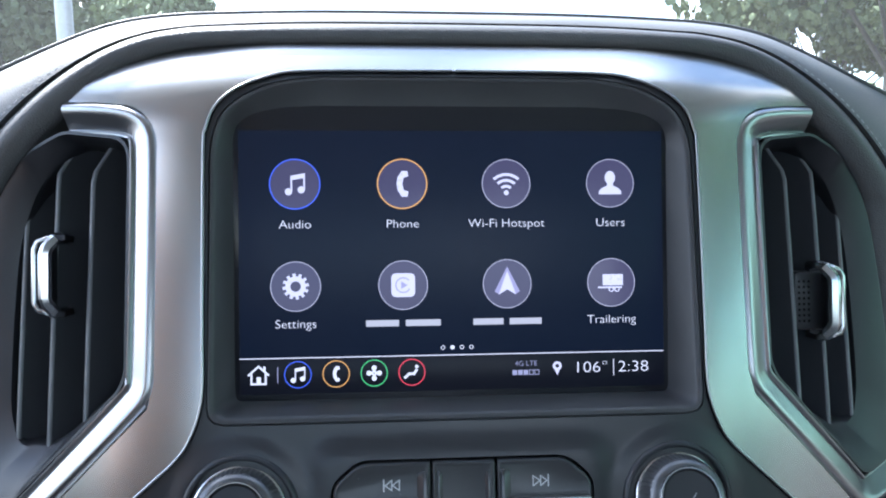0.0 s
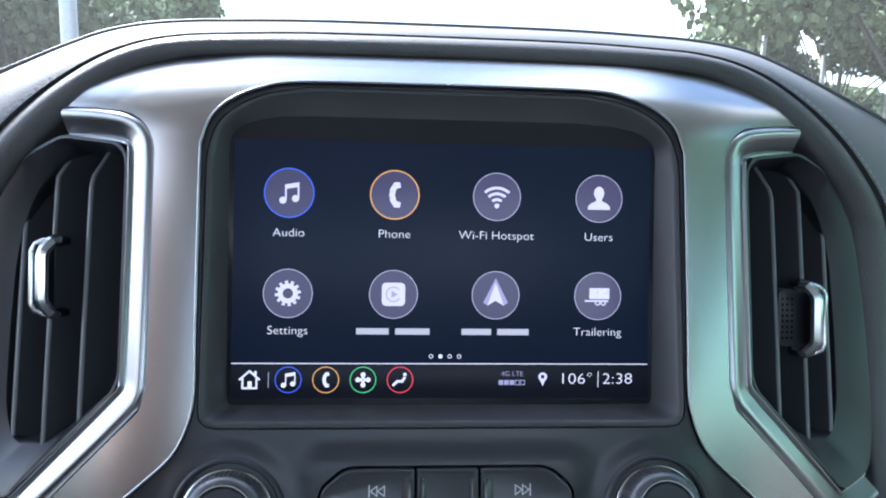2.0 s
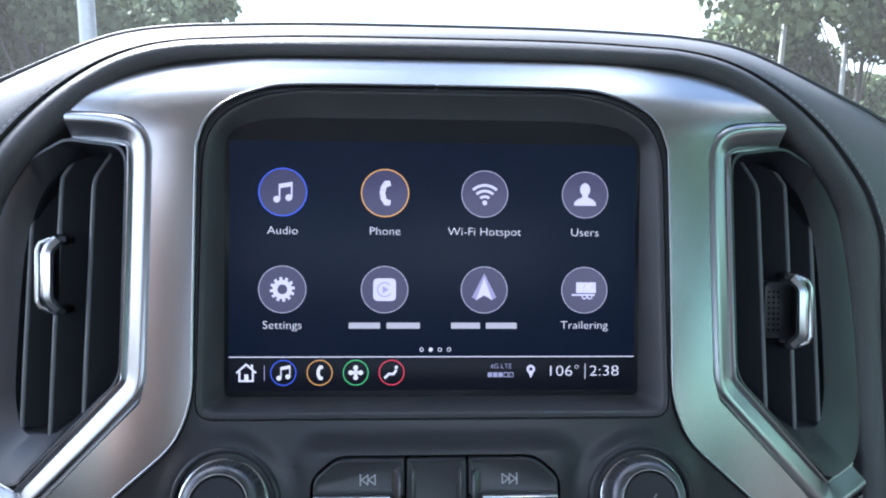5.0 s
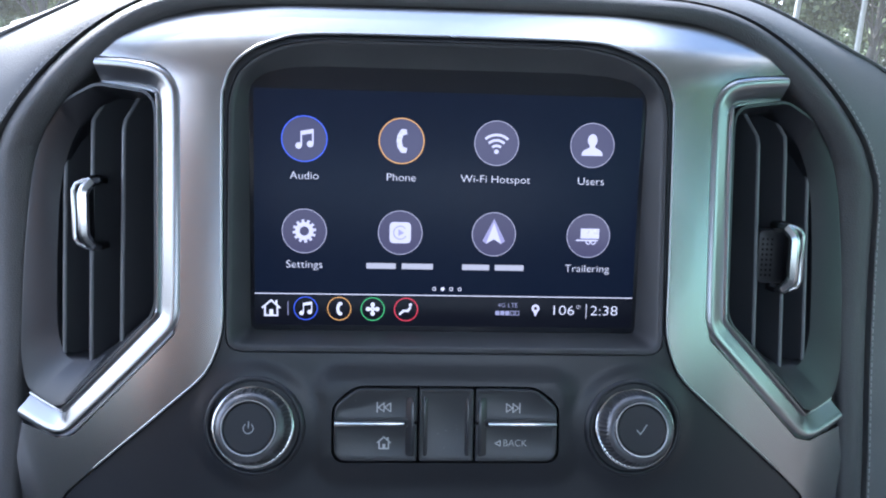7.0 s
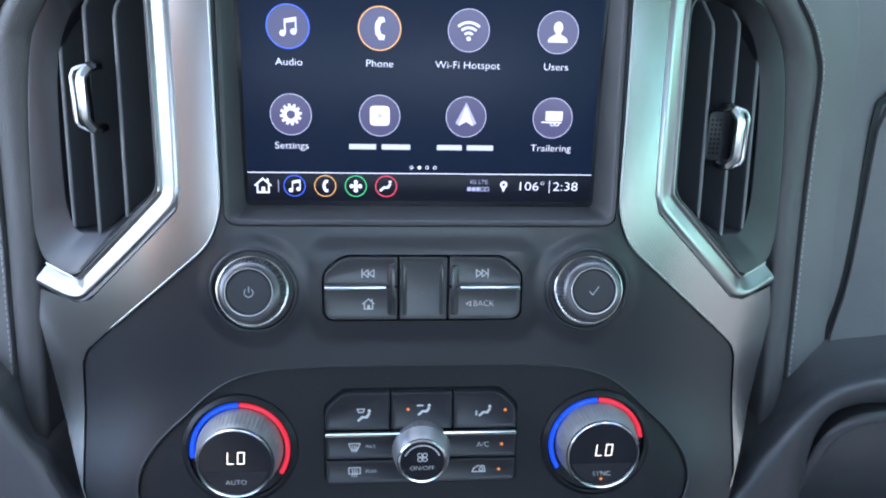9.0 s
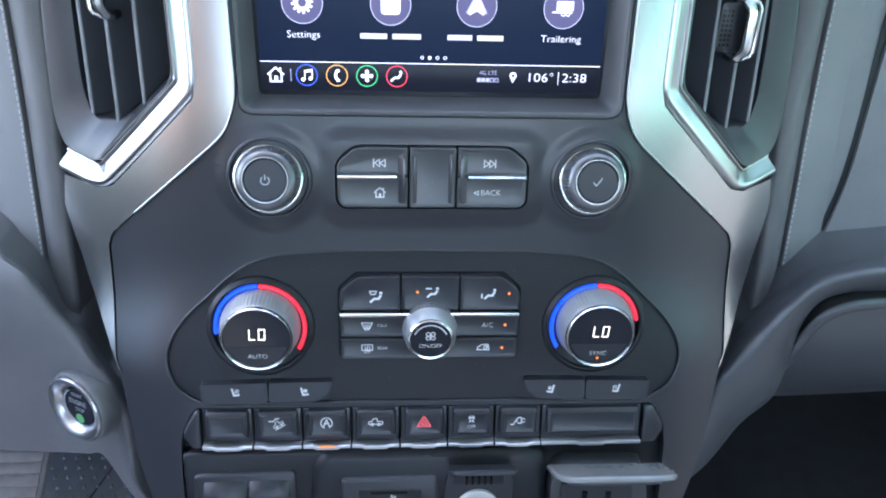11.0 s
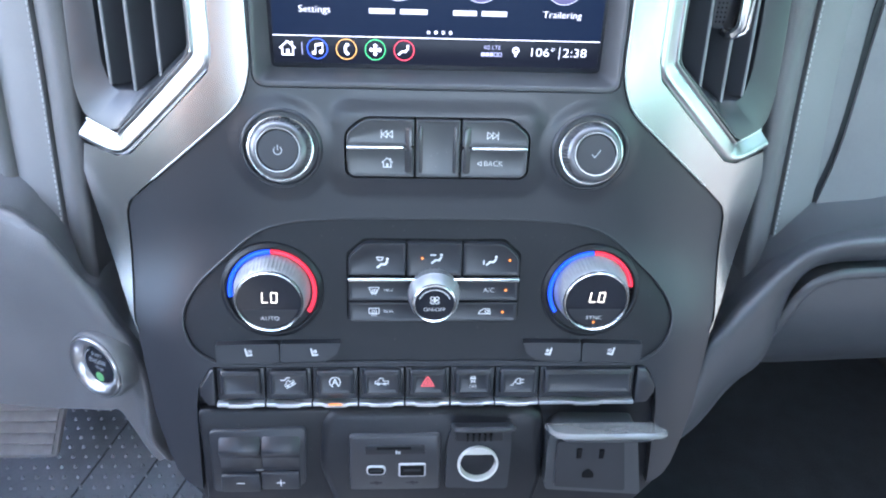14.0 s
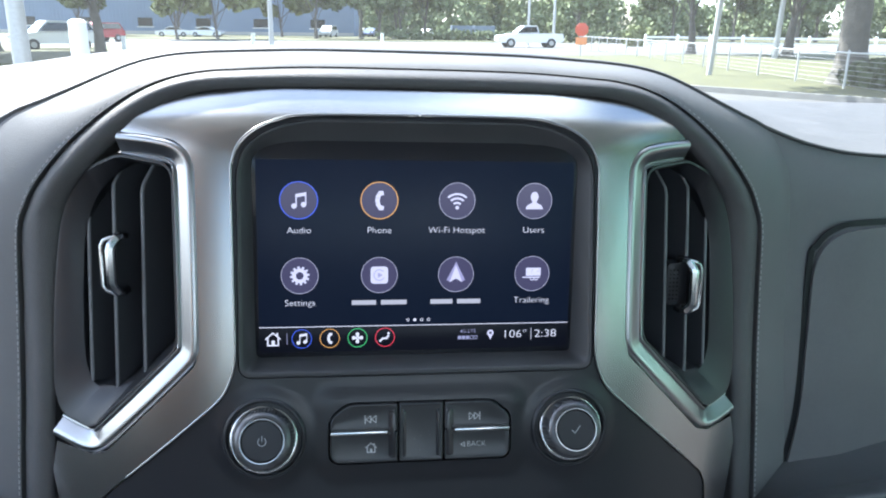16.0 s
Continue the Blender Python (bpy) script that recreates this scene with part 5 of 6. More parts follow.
def temperature_dial(s):
    x = 0.0925 * s
    zb = -0.1808 if s < 0 else -0.1804
    c = (x, face(x, zb) + 0.0016, zb)
    n = Vector((0, -1, 0.03)).normalized()
    nb_ = Vector((0, -1, lean(zb))).normalized()
    cb_ = (x, face(x, -0.1815) + 0.0012, -0.1815)
    sy = "sync" if s > 0 else "auto"
    d = thing("temperature_dial", "round temperature dial with lit LO readout and blue-red arc, marked " + sy.upper(), "temperature dial", at=c, group="temperature dials")
    part("surround", lathe([(0.0295, -0.001), (0.0290, 0.0010), (0.0268, 0.0026), (0.0258, 0.0022), (0.0256, -0.001)], cb_, nb_, 72), DARK, d, "raised black collar")
    top = math.pi / 2
    lo, hi = radians(188 if s < 0 else 212), radians(-32 if s < 0 else 8)
    arc = [(0.0252, 0.0), (0.0252, 0.0014), (0.0248, 0.0020), (0.0234, 0.0020), (0.0229, 0.0014), (0.0228, 0.0)]
    part("blue_arc", lathe(arc, cb_, nb_, 40, arc=(top + 0.01, lo)), BLUE_ARC, d, "lit blue arc")
    part("red_arc", lathe(arc, cb_, nb_, 40, arc=(hi, top - 0.01)), RED_ARC, d, "lit red arc")
    part("grip", lathe([(0.0218, -0.006), (0.0218, 0.0030), (0.0212, 0.0044), (0.0203, 0.0104), (0.0198, 0.0122), (0.0190, 0.0140)], c, n, 120, ridge=0.0003), KNURL, d, "ribbed brushed grey grip", sharp=30)
    part("ring", lathe([(0.0190, 0.0130), (0.0190, 0.0150), (0.0185, 0.0158), (0.0179, 0.0156), (0.0175, 0.0147), (0.0175, 0.013)], c, n, 72), BRIGHT, d, "bright chrome ring")
    part("cap", lathe([(0.0177, 0.0132), (0.0176, 0.0146), (0.010, 0.0147)], c, n, 64), GLOSS, d, "gloss black readout face")
    pl = Matrix.Translation(Vector(c) + n * 0.01475) @ Matrix.Rotation(-math.atan(0.03), 4, "X")
    low = [(0.0165 * math.cos(a), 0.0165 * math.sin(a)) for a in [radians(198 + i * 144 / 20) for i in range(21)]]
    sign([[(0.0140, -0.0050), (-0.0140, -0.0050)] + low], (0, 0), 1, 0, "key", BUTTON, d, "satin black key", place=pl)
    pl2 = Matrix.Translation(Vector(c) + n * 0.0150) @ Matrix.Rotation(-math.atan(0.03), 4, "X")
    w = 0.00052
    sign([p for q in (stroke([(-0.0042, 0.0052), (-0.0046, -0.0020), (-0.0012, -0.0020)], w), stroke([(0.0012, -0.0020), (0.0016, 0.0052), (0.0052, 0.0052), (0.0048, -0.0020)], w, True)) for p in q],
         (0.0002, 0.0014), 0.86, 0, "readout", DIGIT, d, "lit white LO readout", place=pl2)
    words(sy.upper(), (0, -0.0108), 0.0026, 0, PRINT, d, place=pl2)
    if s > 0:
        sign([disc_poly(0.0008, seg=12)], (0, -0.0138), 1, 0, "indicator_light", ORANGE_LED, d, "lit amber light", place=pl2)


temperature_dial(-1)
temperature_dial(1)

# seat buttons under the dials
for s in (-1, 1):
    p1 = [(0.1262, -0.2250), (0.1268, -0.2135), (0.0900, -0.2125), (0.0900, -0.2240)]
    p2 = [(0.0892, -0.2240), (0.0892, -0.2125), (0.0540, -0.2122), (0.0560, -0.2185), (0.0625, -0.2236)]
    for p, glyph in ((p1, SEATHEAT), (p2, SEATCOOL)):
        poly = [(x * s, z) for x, z in p]
        b = thing("seat_heater_button", "satin black seat comfort button with a white seat symbol", "button", at=(poly[0][0], face(poly[0][0], -0.225), -0.225), group="seat comfort buttons")
        part("cap", sheet(rounded(poly, 0.0014, 3), off=-0.0028, thick=0.006, step=0.008, ease=0.0009), BUTTON, b, sharp=50)
        cx = sum(q[0] for q in poly) / len(poly)
        sign([[(u * -s, v) for u, v in q] for q in glyph], (cx, -0.2182), 0.0050, -0.0030, "seat_symbol", PRINT, b)

# ---- row of switches ----
row = thing("switch_row", "row of black dash switches with a notched chrome lip", "switch row", at=(0, -0.04, -0.258))
part("backing", plate(mirrored([(0, -0.2292), (0.1290, -0.2300), (0.1400, -0.2500), (0.1400, -0.2535), (0, -0.2530)]), 0.004, 0.012, 0.0004), HOLE, row)
edges = [-0.1280, -0.0992, -0.0716, -0.0440, -0.0162, 0.0112, 0.0384, 0.0656, 0.1250]
GLYPHS = [None, HILL, AUTOSTOP, CAR_SIDE, TRIANGLE, ESC, PLUG, None]
for i, (a, b) in enumerate(zip(edges, edges[1:])):
    a, b = a + 0.0005, b - 0.0005
    sw = part("switch", plate(rounded(rect(a, -0.2500, b, -0.2298), 0.0008, 2), 0.0008, 0.008, 0.0006), BUTTON, row, sharp=30)
    part("key_cap", plate(rounded(rect(a + 0.0022, -0.2462, b - 0.0018, -0.2302), 0.002, 3), -0.0030, 0.002, 0.0024, dish=0.0006), BUTTON, sw, sharp=40)
    c, h = (a + b) / 2, (b - a) / 2
    m = min(h * 0.5, 0.0075)
    lip = [(a, -0.2500), (c - m - 0.0012, -0.2500), (c - m + 0.0006, -0.2510), (c + m - 0.0006, -0.2510), (c + m + 0.0012, -0.2500), (b, -0.2500), (b, -0.2521), (c + m + 0.0012, -0.2521), (c + m - 0.0006, -0.2530), (c - m + 0.0006, -0.2530), (c - m - 0.0012, -0.2521), (a, -0.2521)]
    part("chrome_lip", plate(lip, -0.0034, 0.004, 0.0003), LIPMETAL, sw, "notched chrome lip")
    if i == 2:
        part("lit_bar", plate(rounded(rect(c - 0.0040, -0.2513, c + 0.0040, -0.2504), 0.0003, 2), -0.0039, -0.0032, 0.0002), ORANGE_LED, sw, "lit amber bar")
    if GLYPHS[i]:
        if GLYPHS[i] is ESC:
            words("OFF", (c, -0.2405), 0.0020, -0.0025, PRINT, sw)
        sign(GLYPHS[i], (c, -0.2370), 0.0072 if i != 4 else 0.0066, -0.0025, "switch_symbol", RED_PRINT if i == 4 else PRINT, sw)
for s in (-1, 1):
    e = [(0.1284 if s < 0 else 0.1254), 0]
    part("end_cap", plate(rounded([(e[0] * s, -0.2300), (0.1312 * s, -0.2303), (0.1386 * s, -0.2425), (0.1384 * s, -0.2460), (0.1335 * s, -0.2530), (e[0] * s, -0.2528)], 0.0015, 3), -0.0020, 0.012, 0.0016), BUTTON, row, sharp=40)

# ---- lower housing ----
low = thing("lower_console_housing", "black lower console housing under the switches", "console", at=(0, -0.05, -0.34))
hb = sheet(rounded(mirrored([(0, -0.2530), (0.1445, -0.2535), (0.1520, -0.3150), (0.1300, -0.3400), (0, -0.3400)]), [0.0001, 0.001, 0.006, 0.012, 0.0001, 0.012, 0.006, 0.001], 3), off=0.0060, thick=0.09, step=0.01, ease=0.003)
part("shell", hb, DARK, low, "black housing shell", sharp=40)
part("left_module_frame", plate(rounded([(-0.1405, -0.2570), (-0.0600, -0.2560), (-0.0600, -0.2650), (-0.0600, -0.3080), (-0.0540, -0.3320), (-0.1300, -0.3320), (-0.1385, -0.3230)], 0.004, 3), 0.0008, 0.01, 0.0018), DARK, low, sharp=40)
part("centre_bulge", plate(rounded([(-0.0600, -0.2548), (0.0600, -0.2548), (0.0700, -0.2600), (0.0720, -0.3050), (0.0640, -0.3340), (-0.0560, -0.3340), (-0.0690, -0.2960), (-0.0670, -0.2640)], 0.008, 4), -0.0030, 0.02, 0.0055), DARK, low, "swept-out centre bulge", sharp=50)

brake = thing("trailer_brake_controller", "black trailer brake controller with sliding paddle and gain buttons", "brake controller", at=(-0.105, -0.05, -0.315))
part("frame", plate(rounded([(-0.1345, -0.2695), (-0.0760, -0.2675), (-0.0770, -0.3085), (-0.1340, -0.3130)], 0.004, 3), -0.0015, 0.008, 0.001, dish=0.0), BUTTON, brake, sharp=40)
for x0, x1 in ((-0.1290, -0.1040), (-0.1032, -0.0800)):
    rows = []
    for x in (x0, x0 + 0.001, x1 - 0.001, x1):
        e = 0.0012 if x in (x0, x1) else 0
        rows.append([(x, face(x, z) - d + e, z) for z, d in ((-0.2725, 0.0010), (-0.2740, 0.0022), (-0.2765, 0.0036), (-0.2795, 0.0052), (-0.2815, 0.0058), (-0.2832, 0.0056), (-0.2846, 0.0046), (-0.2862, 0.0034), (-0.2890, 0.0027), (-0.2945, 0.0024), (-0.2955, 0.0))])
    part("paddle", loft(rows), BUTTON, brake, "sliding paddle", sharp=55)
for x0, x1, txt in ((-0.1285, -0.1046, "minus"), (-0.1038, -0.0805, "plus")):
    gb = part("gain_button", plate(rounded(rect(x0, -0.3105 if txt == "minus" else -0.3090, x1, -0.2985 if txt == "minus" else -0.2970), 0.0012, 3), -0.0045, 0.004, 0.0008), BUTTON, brake, sharp=40)
    gl = [rect(-0.5, -0.06, 0.5, 0.06)] + ([rect(-0.06, 0.07, 0.06, 0.5), rect(-0.06, -0.5, 0.06, -0.07)] if txt == "plus" else [])
    sign(gl, ((x0 + x1) / 2, -0.3040), 0.0050, -0.0046, txt + "_mark", PRINT, gb)
sign([rect(-0.004, -0.0003, 0.001, 0.0003), rect(0.000, -0.0011, 0.005, -0.0005)], (-0.1035, -0.2968), 1, -0.0018, "gauge_mark", PRINT_DIM, brake)

usb = thing("usb_port_panel", "dark grey panel with card slot and two USB ports", "USB panel", at=(-0.022, -0.06, -0.31))
up_ = rounded([(-0.0500, -0.2705), (0.0060, -0.2700), (0.0068, -0.3095), (-0.0500, -0.3095)], 0.003, 4)
part("plate", plate(up_, -0.0056, 0.002, 0.0015), MODULE, usb, "dark grey plate", sharp=40)
part("card_slot", plate(rounded(rect(-0.0400, -0.2835, -0.0035, -0.2770), 0.001, 2), -0.0060, -0.003, 0.0003), DARK, usb, "card slot")
part("slot_opening", plate(rect(-0.0330, -0.2800, -0.0120, -0.2782), -0.0063, -0.003, 0.0002), HOLE, usb)
sign([rect(-0.5, -0.4, -0.1, 0.4), rect(0.0, -0.4, 0.5, 0.2)], (-0.0200, -0.2818), 0.0030, -0.0062, "card_mark", PRINT_DIM, usb)
for x, w, h in ((-0.0335, 0.0050, 0.0023), (-0.0112, 0.0074, 0.0037)):
    p = part("port", plate(rounded(rect(x - w - 0.0010, -0.2945 - h - 0.0009, x + w + 0.0010, -0.2945 + h + 0.0009), 0.003 if w < 0.007 else 0.0012, 3), -0.0066, -0.003, 0.0004), PORT, usb, "pale rimmed USB port")
    part("opening", plate(rounded(rect(x - w, -0.2945 - h, x + w, -0.2945 + h), 0.0025 if w < 0.007 else 0.0005, 3), -0.0069, -0.004, 0.0002), HOLE, p)
    part("tongue", plate(rect(x - w * 0.7, -0.2945 - 0.0004, x + w * 0.7, -0.2945 + 0.0012), -0.0072, -0.004, 0.0002), DARK, p)
    sign([rect(-0.9, -0.08, 0.7, 0.08), rect(-0.3, 0.1, 0.3, 0.24), rect(-0.1, -0.3, 0.4, -0.18), [(0.7, 0.2), (1.0, 0), (0.7, -0.2)]], (x, -0.3040), 0.0040, -0.0058, "usb_mark", DARK, usb)

# 12 V socket
sc = Vector((0.0295, face(0.03, -0.290) - 0.0060, -0.2905))
sn = Vector((0, -1, lean(-0.285) * 0.8)).normalized()
sock = thing("power_socket", "round 12 volt power socket with its cap flipped up", "power socket", at=tuple(sc))
outer = rounded([(0.0095, -0.3085), (0.0490, -0.3095), (0.0500, -0.2740), (0.0480, -0.2640), (0.0130, -0.2640), (0.0100, -0.2760)], 0.003, 3)
hole = [(sc.x + 0.0122 * math.cos(a), sc.z + 0.0122 * math.sin(a)) for a in [2 * math.pi * i / 32 for i in range(32)]]
part("plate", sheet(outer, [hole], off=-0.0058, thick=0.006, step=0.01), MODULE, sock, "dark grey plate", sharp=40)
part("rim", lathe([(0.0122, -0.004), (0.0128, 0.0010), (0.0124, 0.0018), (0.0114, 0.0018), (0.0110, 0.0006), (0.0108, -0.003)], sc, sn, 48), BARREL, sock, "pale metal rim")
bb = lathe([(0.0110, 0.001), (0.0108, -0.030)], sc, sn, 40, bm=bmesh.new())
bmesh.ops.delete(bb, geom=[max(bb.faces, key=lambda f: f.calc_center_median().dot(sn))], context="FACES_ONLY")
part("barrel", bb, BARREL, sock, "pale metal barrel")
part("contact", lathe([(0.0040, -0.029), (0.0040, -0.024), (0.002, -0.023)], sc, sn, 20), HOLE, sock)
part("hinge", plate(rounded(rect(0.0150, -0.2730, 0.0440, -0.2650), 0.001, 2), -0.0085, -0.004, 0.0006), DARK, sock)
hb_ = bmesh.new()
for k in range(5):
    box(0.0215 + k * 0.0036, 0.0227 + k * 0.0036, face(0.03, -0.27) - 0.0100, face(0.03, -0.27) - 0.0070, -0.2722, -0.2672, bm=hb_)
part("hinge_ribs", hb_, HOLE, sock)
yb = face(0.03, -0.262)
def flap(x0, x1, y, z, length, thick, up):
    """A lid that swings up about its hinge line."""
    bm = bmesh.new()
    rim = rounded([(x0, 0), (x1, 0), (x1, -length), (x0, -length)], [0.001, 0.001, length * 0.4, length * 0.4], 6)
    e = thick * 0.3
    rings = [[bm.verts.new((u, v, h)) for u, v in inset(rim, d)] for d, h in ((e, -thick / 2), (0, -thick / 2 + e), (0, thick / 2 - e), (e, thick / 2))]
    for a, b in zip(rings, rings[1:]):
        for i in range(len(a)):
            bm.faces.new((a[i - 1], a[i], b[i], b[i - 1]))
    bm.faces.new(rings[0])
    bm.faces.new(rings[-1])
    bm.transform(Matrix.Translation((0, y, z)) @ pose(0, 0, 0, -up, 0, 0))
    return bm


part("cap", flap(0.0120, 0.0495, yb - 0.007, -0.2630, 0.022, 0.0030, 34), MODULE, sock, "grey flip-up cap, open", sharp=40)

# 115 V outlet
outl = thing("power_outlet", "grey mains outlet with three slots and its lid flipped up", "power outlet", at=(0.10, -0.06, -0.31))
oq = rounded([(0.0720, -0.3080), (0.0720, -0.2700), (0.0790, -0.2640), (0.1270, -0.2650), (0.1340, -0.3130)], [0.003, 0.006, 0.004, 0.004, 0.003], 3)
oy = lambda x, z: face(min(abs(x), 0.1), z)
part("plate", sheet(oq, off=-0.0085, thick=0.016, step=0.01, y=oy, ease=0.0022), PLASTIC, outl, "dark grey outlet face", sharp=40)
part("raised_face", sheet(rounded([(0.0775, -0.3040), (0.0775, -0.2720), (0.1190, -0.2720), (0.1230, -0.3080)], 0.002, 3), off=-0.0108, thick=0.006, step=0.012, y=oy, ease=0.0014), MODULE, outl, sharp=40)
for x, z, w, h in ((0.0915, -0.2815, 0.0015, 0.0047), (0.1055, -0.2818, 0.0015, 0.0043)):
    part("slot", box(x - w, x + w, oy(x, z) - 0.0112, oy(x, z) - 0.006, z - h, z + h), HOLE, outl)
part("ground_hole", plate(rounded([(0.0945, -0.2975), (0.1018, -0.2978), (0.1018, -0.2942), (0.0982, -0.2912), (0.0945, -0.2940)], 0.0012, 3), -0.0113, -0.006, 0.0002), HOLE, outl)
part("hinge", box(0.086, 0.120, oy(0.1, -0.265) - 0.0145, oy(0.1, -0.265) - 0.004, -0.2690, -0.2640, bevel=0.001), DARK, outl)
yb = face(0.1, -0.262)
lid_ = part("lid", flap(0.0690, 0.1375, yb - 0.008, -0.2632, 0.034, 0.0034, 30), LIDGREY, outl, "glossy grey flip-up lid, open", sharp=40)
part("lid_lining", flap(0.0760, 0.1310, yb - 0.010, -0.2664, 0.026, 0.0024, 30), MODULE, lid_, "dark inner face of the lid", sharp=40)

# ---- start button on the driver's side ----
stc = Vector((-0.2086, -0.0150, -0.2475))
stn = Vector((-0.476, -0.85, 0.042)).normalized()
st = thing("start_button", "round engine start button with a chrome ring and green light", "start button", at=tuple(stc))
part("collar", lathe([(0.0238, -0.012), (0.0236, -0.003), (0.0230, -0.0006), (0.0222, 0.0002), (0.0208, 0.0002), (0.0206, -0.004)], stc, stn, 48), LEATHER, st, "moulded grey collar")
part("ring", lathe([(0.0208, -0.003), (0.0208, 0.0012), (0.0202, 0.0020), (0.0190, 0.0018), (0.0160, 0.0004), (0.0136, -0.0022), (0.0132, -0.005)], stc, stn, 56), RINGSTEEL, st, "satin chrome ring")
part("cap", lathe([(0.0134, -0.006), (0.0132, -0.0030), (0.0124, -0.0020), (0.008, -0.0020)], stc, stn, 48), GLOSS, st, "gloss black cap")
zax = Vector((0, 0, 1)) - stn * stn.z
zax.normalize()
yax = -stn
xax = yax.cross(zax)
spl = Matrix.Translation(stc + stn * -0.00180) @ Matrix((xax, yax, zax)).transposed().to_4x4()
words("ENGINE", (0.0, 0.0028), 0.0034, 0, PRINT_DIM, st, place=spl, squeeze=0.8)
words("START", (0.0, 0.0078), 0.0026, 0, PRINT_DIM, st, place=spl, squeeze=0.8)
words("STOP", (0.001, -0.0022), 0.0026, 0, PRINT_DIM, st, place=spl, squeeze=0.8)
sign([disc_poly(0.0034, 0, 0, 16)], (0.0, -0.0084), 1, 0, "ready_light", GREEN_LED, st, "lit green light", place=spl)
sign(ring_polys(0.0112, 0.0118, 0, 0, radians(120), radians(250), 20), (0, 0), 1, 0, "arc_mark", PRINT_DIM, st, place=spl)

# ---- footwell ----
floor_mat = thing("floor_mat", "dark grey rubber floor mat with raised nubs and grooves", "floor mat", at=(-0.4, 0.1, -0.72))
FLOOR_A, FLOOR_B = Vector((0, -0.30, -0.700)), Vector((0, 0.62, -0.560))


def floor_at(x, t):
    p = FLOOR_A.lerp(FLOOR_B, t)
    return Vector((x, p.y, p.z))


def dome(bm, c):
    """One raised nub of the rubber mat."""
    low, high = ([bm.verts.new(c + Vector((r * math.cos(a), r * math.sin(a), h))) for a in [k * math.pi / 3 for k in range(6)]] for r, h in ((0.0027, -0.0004), (0.0015, 0.0030)))
    for k in range(6):
        bm.faces.new((low[k - 1], low[k], high[k], high[k - 1]))
    bm.faces.new(high)


rows = [[floor_at(x, t) + Vector((0, 0, 0.02 * max(0, (abs(x + 0.40) - 0.24)) * 4)) for x in [-0.72 + 0.04 * i for i in range(16)]] for t in [i / 12 for i in range(13)]]
part("sheet", loft(rows), RUBBER, floor_mat, sharp=60)
nb = bmesh.new()
for i in range(34):
    for j in range(50):
        x = -0.66 + i * 0.0155 + (0.00775 if j % 2 else 0)
        t = 0.16 + j * 0.0155
        if t > 0.93:
            continue
        c = floor_at(x, t) + Vector((0, 0, 0.02 * max(0, (abs(x + 0.40) - 0.24)) * 4))
        dome(nb, c)
part("raised_grain", nb, RUBBER, floor_mat, "small raised nubs", kind="stuff", sharp=80)
# thin strips whose darker rubber stands for the shade in the grooves
for xa, xb, ta, tb in ((-0.520, -0.330, 0.24, 0.80), (-0.470, -0.275, 0.24, 0.74), (-0.440, -0.235, 0.22, 0.70)):
    run = []
    for i in range(15):
        t = i / 14
        run.append(floor_at(xa + (xb - xa) * (t + 0.10 * math.sin(math.pi * t)), ta + (tb - ta) * t) + Vector((0, 0, 0.0008)))
    part("groove", sweep(run, [(0.0014, 0), (0.0006, 0.0006), (-0.0006, 0.0006), (-0.0014, 0)], up=(0, 0, 1)), RUBBER_SHADED, floor_mat, "groove line across the mat, its shade painted in")

pedal = thing("brake_pedal", "worn ribbed rubber brake pedal", "pedal", at=(-0.41, 0.24, -0.54))
pb = bmesh.new()
pc, pn = Vector((-0.418, 0.212, -0.502)), Vector((0, -0.62, 0.78)).normalized()
pu, pv = Vector((1, 0, 0)), pn.cross(Vector((1, 0, 0)))
pm = Matrix.Translation(pc) @ Matrix((pu, pv, pn)).transposed().to_4x4()
box(-0.060, 0.051, -0.025, 0.034, -0.010, 0.0, bm=pb, bevel=0.006)
pb.transform(pm)
part("pad", pb, STEEL, pedal, "grey ribbed rubber pad", sharp=40)
for k in range(5):
    rb = box(-0.056, 0.0465, -0.0235 + k * 0.0114, -0.0136 + k * 0.0114, 0.0, 0.0022, bevel=0.0009)
    rb.transform(pm)
    part("rib", rb, STEEL, pedal, sharp=40)
part("arm", box(-0.440, -0.415, 0.225, 0.42, -0.545, -0.525, bevel=0.004), DARK, pedal, "black steel arm")

# the hump lies in shade, which its darker rubber paints in
tun = thing("tunnel_cover", "rubber-covered floor hump below the console, painted dark for its shade", "floor mat", at=(0, 0, -0.7))
rows = []
for t in [i / 10 for i in range(11)]:
    p = FLOOR_A.lerp(FLOOR_B, t)
    rows.append([Vector((x, p.y, p.z + 0.13 * math.exp(-(x / 0.15) ** 4) + 0.003)) for x in [-0.24 + 0.03 * i for i in range(17)]])
part("hump", loft(rows), RUBBER_SHADED, tun, sharp=80)
nb = bmesh.new()
for i in range(22):
    for j in range(26):
        x, t = -0.20 + i * 0.0185 + (0.009 if j % 2 else 0), 0.02 + j * 0.0185
        p = FLOOR_A.lerp(FLOOR_B, t)
        c = Vector((x, p.y, p.z + 0.13 * math.exp(-(x / 0.15) ** 4) + 0.0032))
        dome(nb, c)
part("raised_grain", nb, RUBBER_SHADED, tun, "small raised nubs", kind="stuff", sharp=80)

# ---- the cabin that closes the place; its own frame stands level ----
def shell(name, bm, material, label, category="cabin"):
    return single(name, bm, material, label, category, base=CAR, kind="structure")


shell("floor", box(-0.80, 0.80, -2.10, 0.80, -0.86, -0.80), CARPET, "dark carpeted cabin floor", "floor")
shell("wall_firewall", box(-0.80, 0.80, 0.70, 0.76, -0.86, -0.09), TRIMGREY, "black firewall behind the dash", "wall")
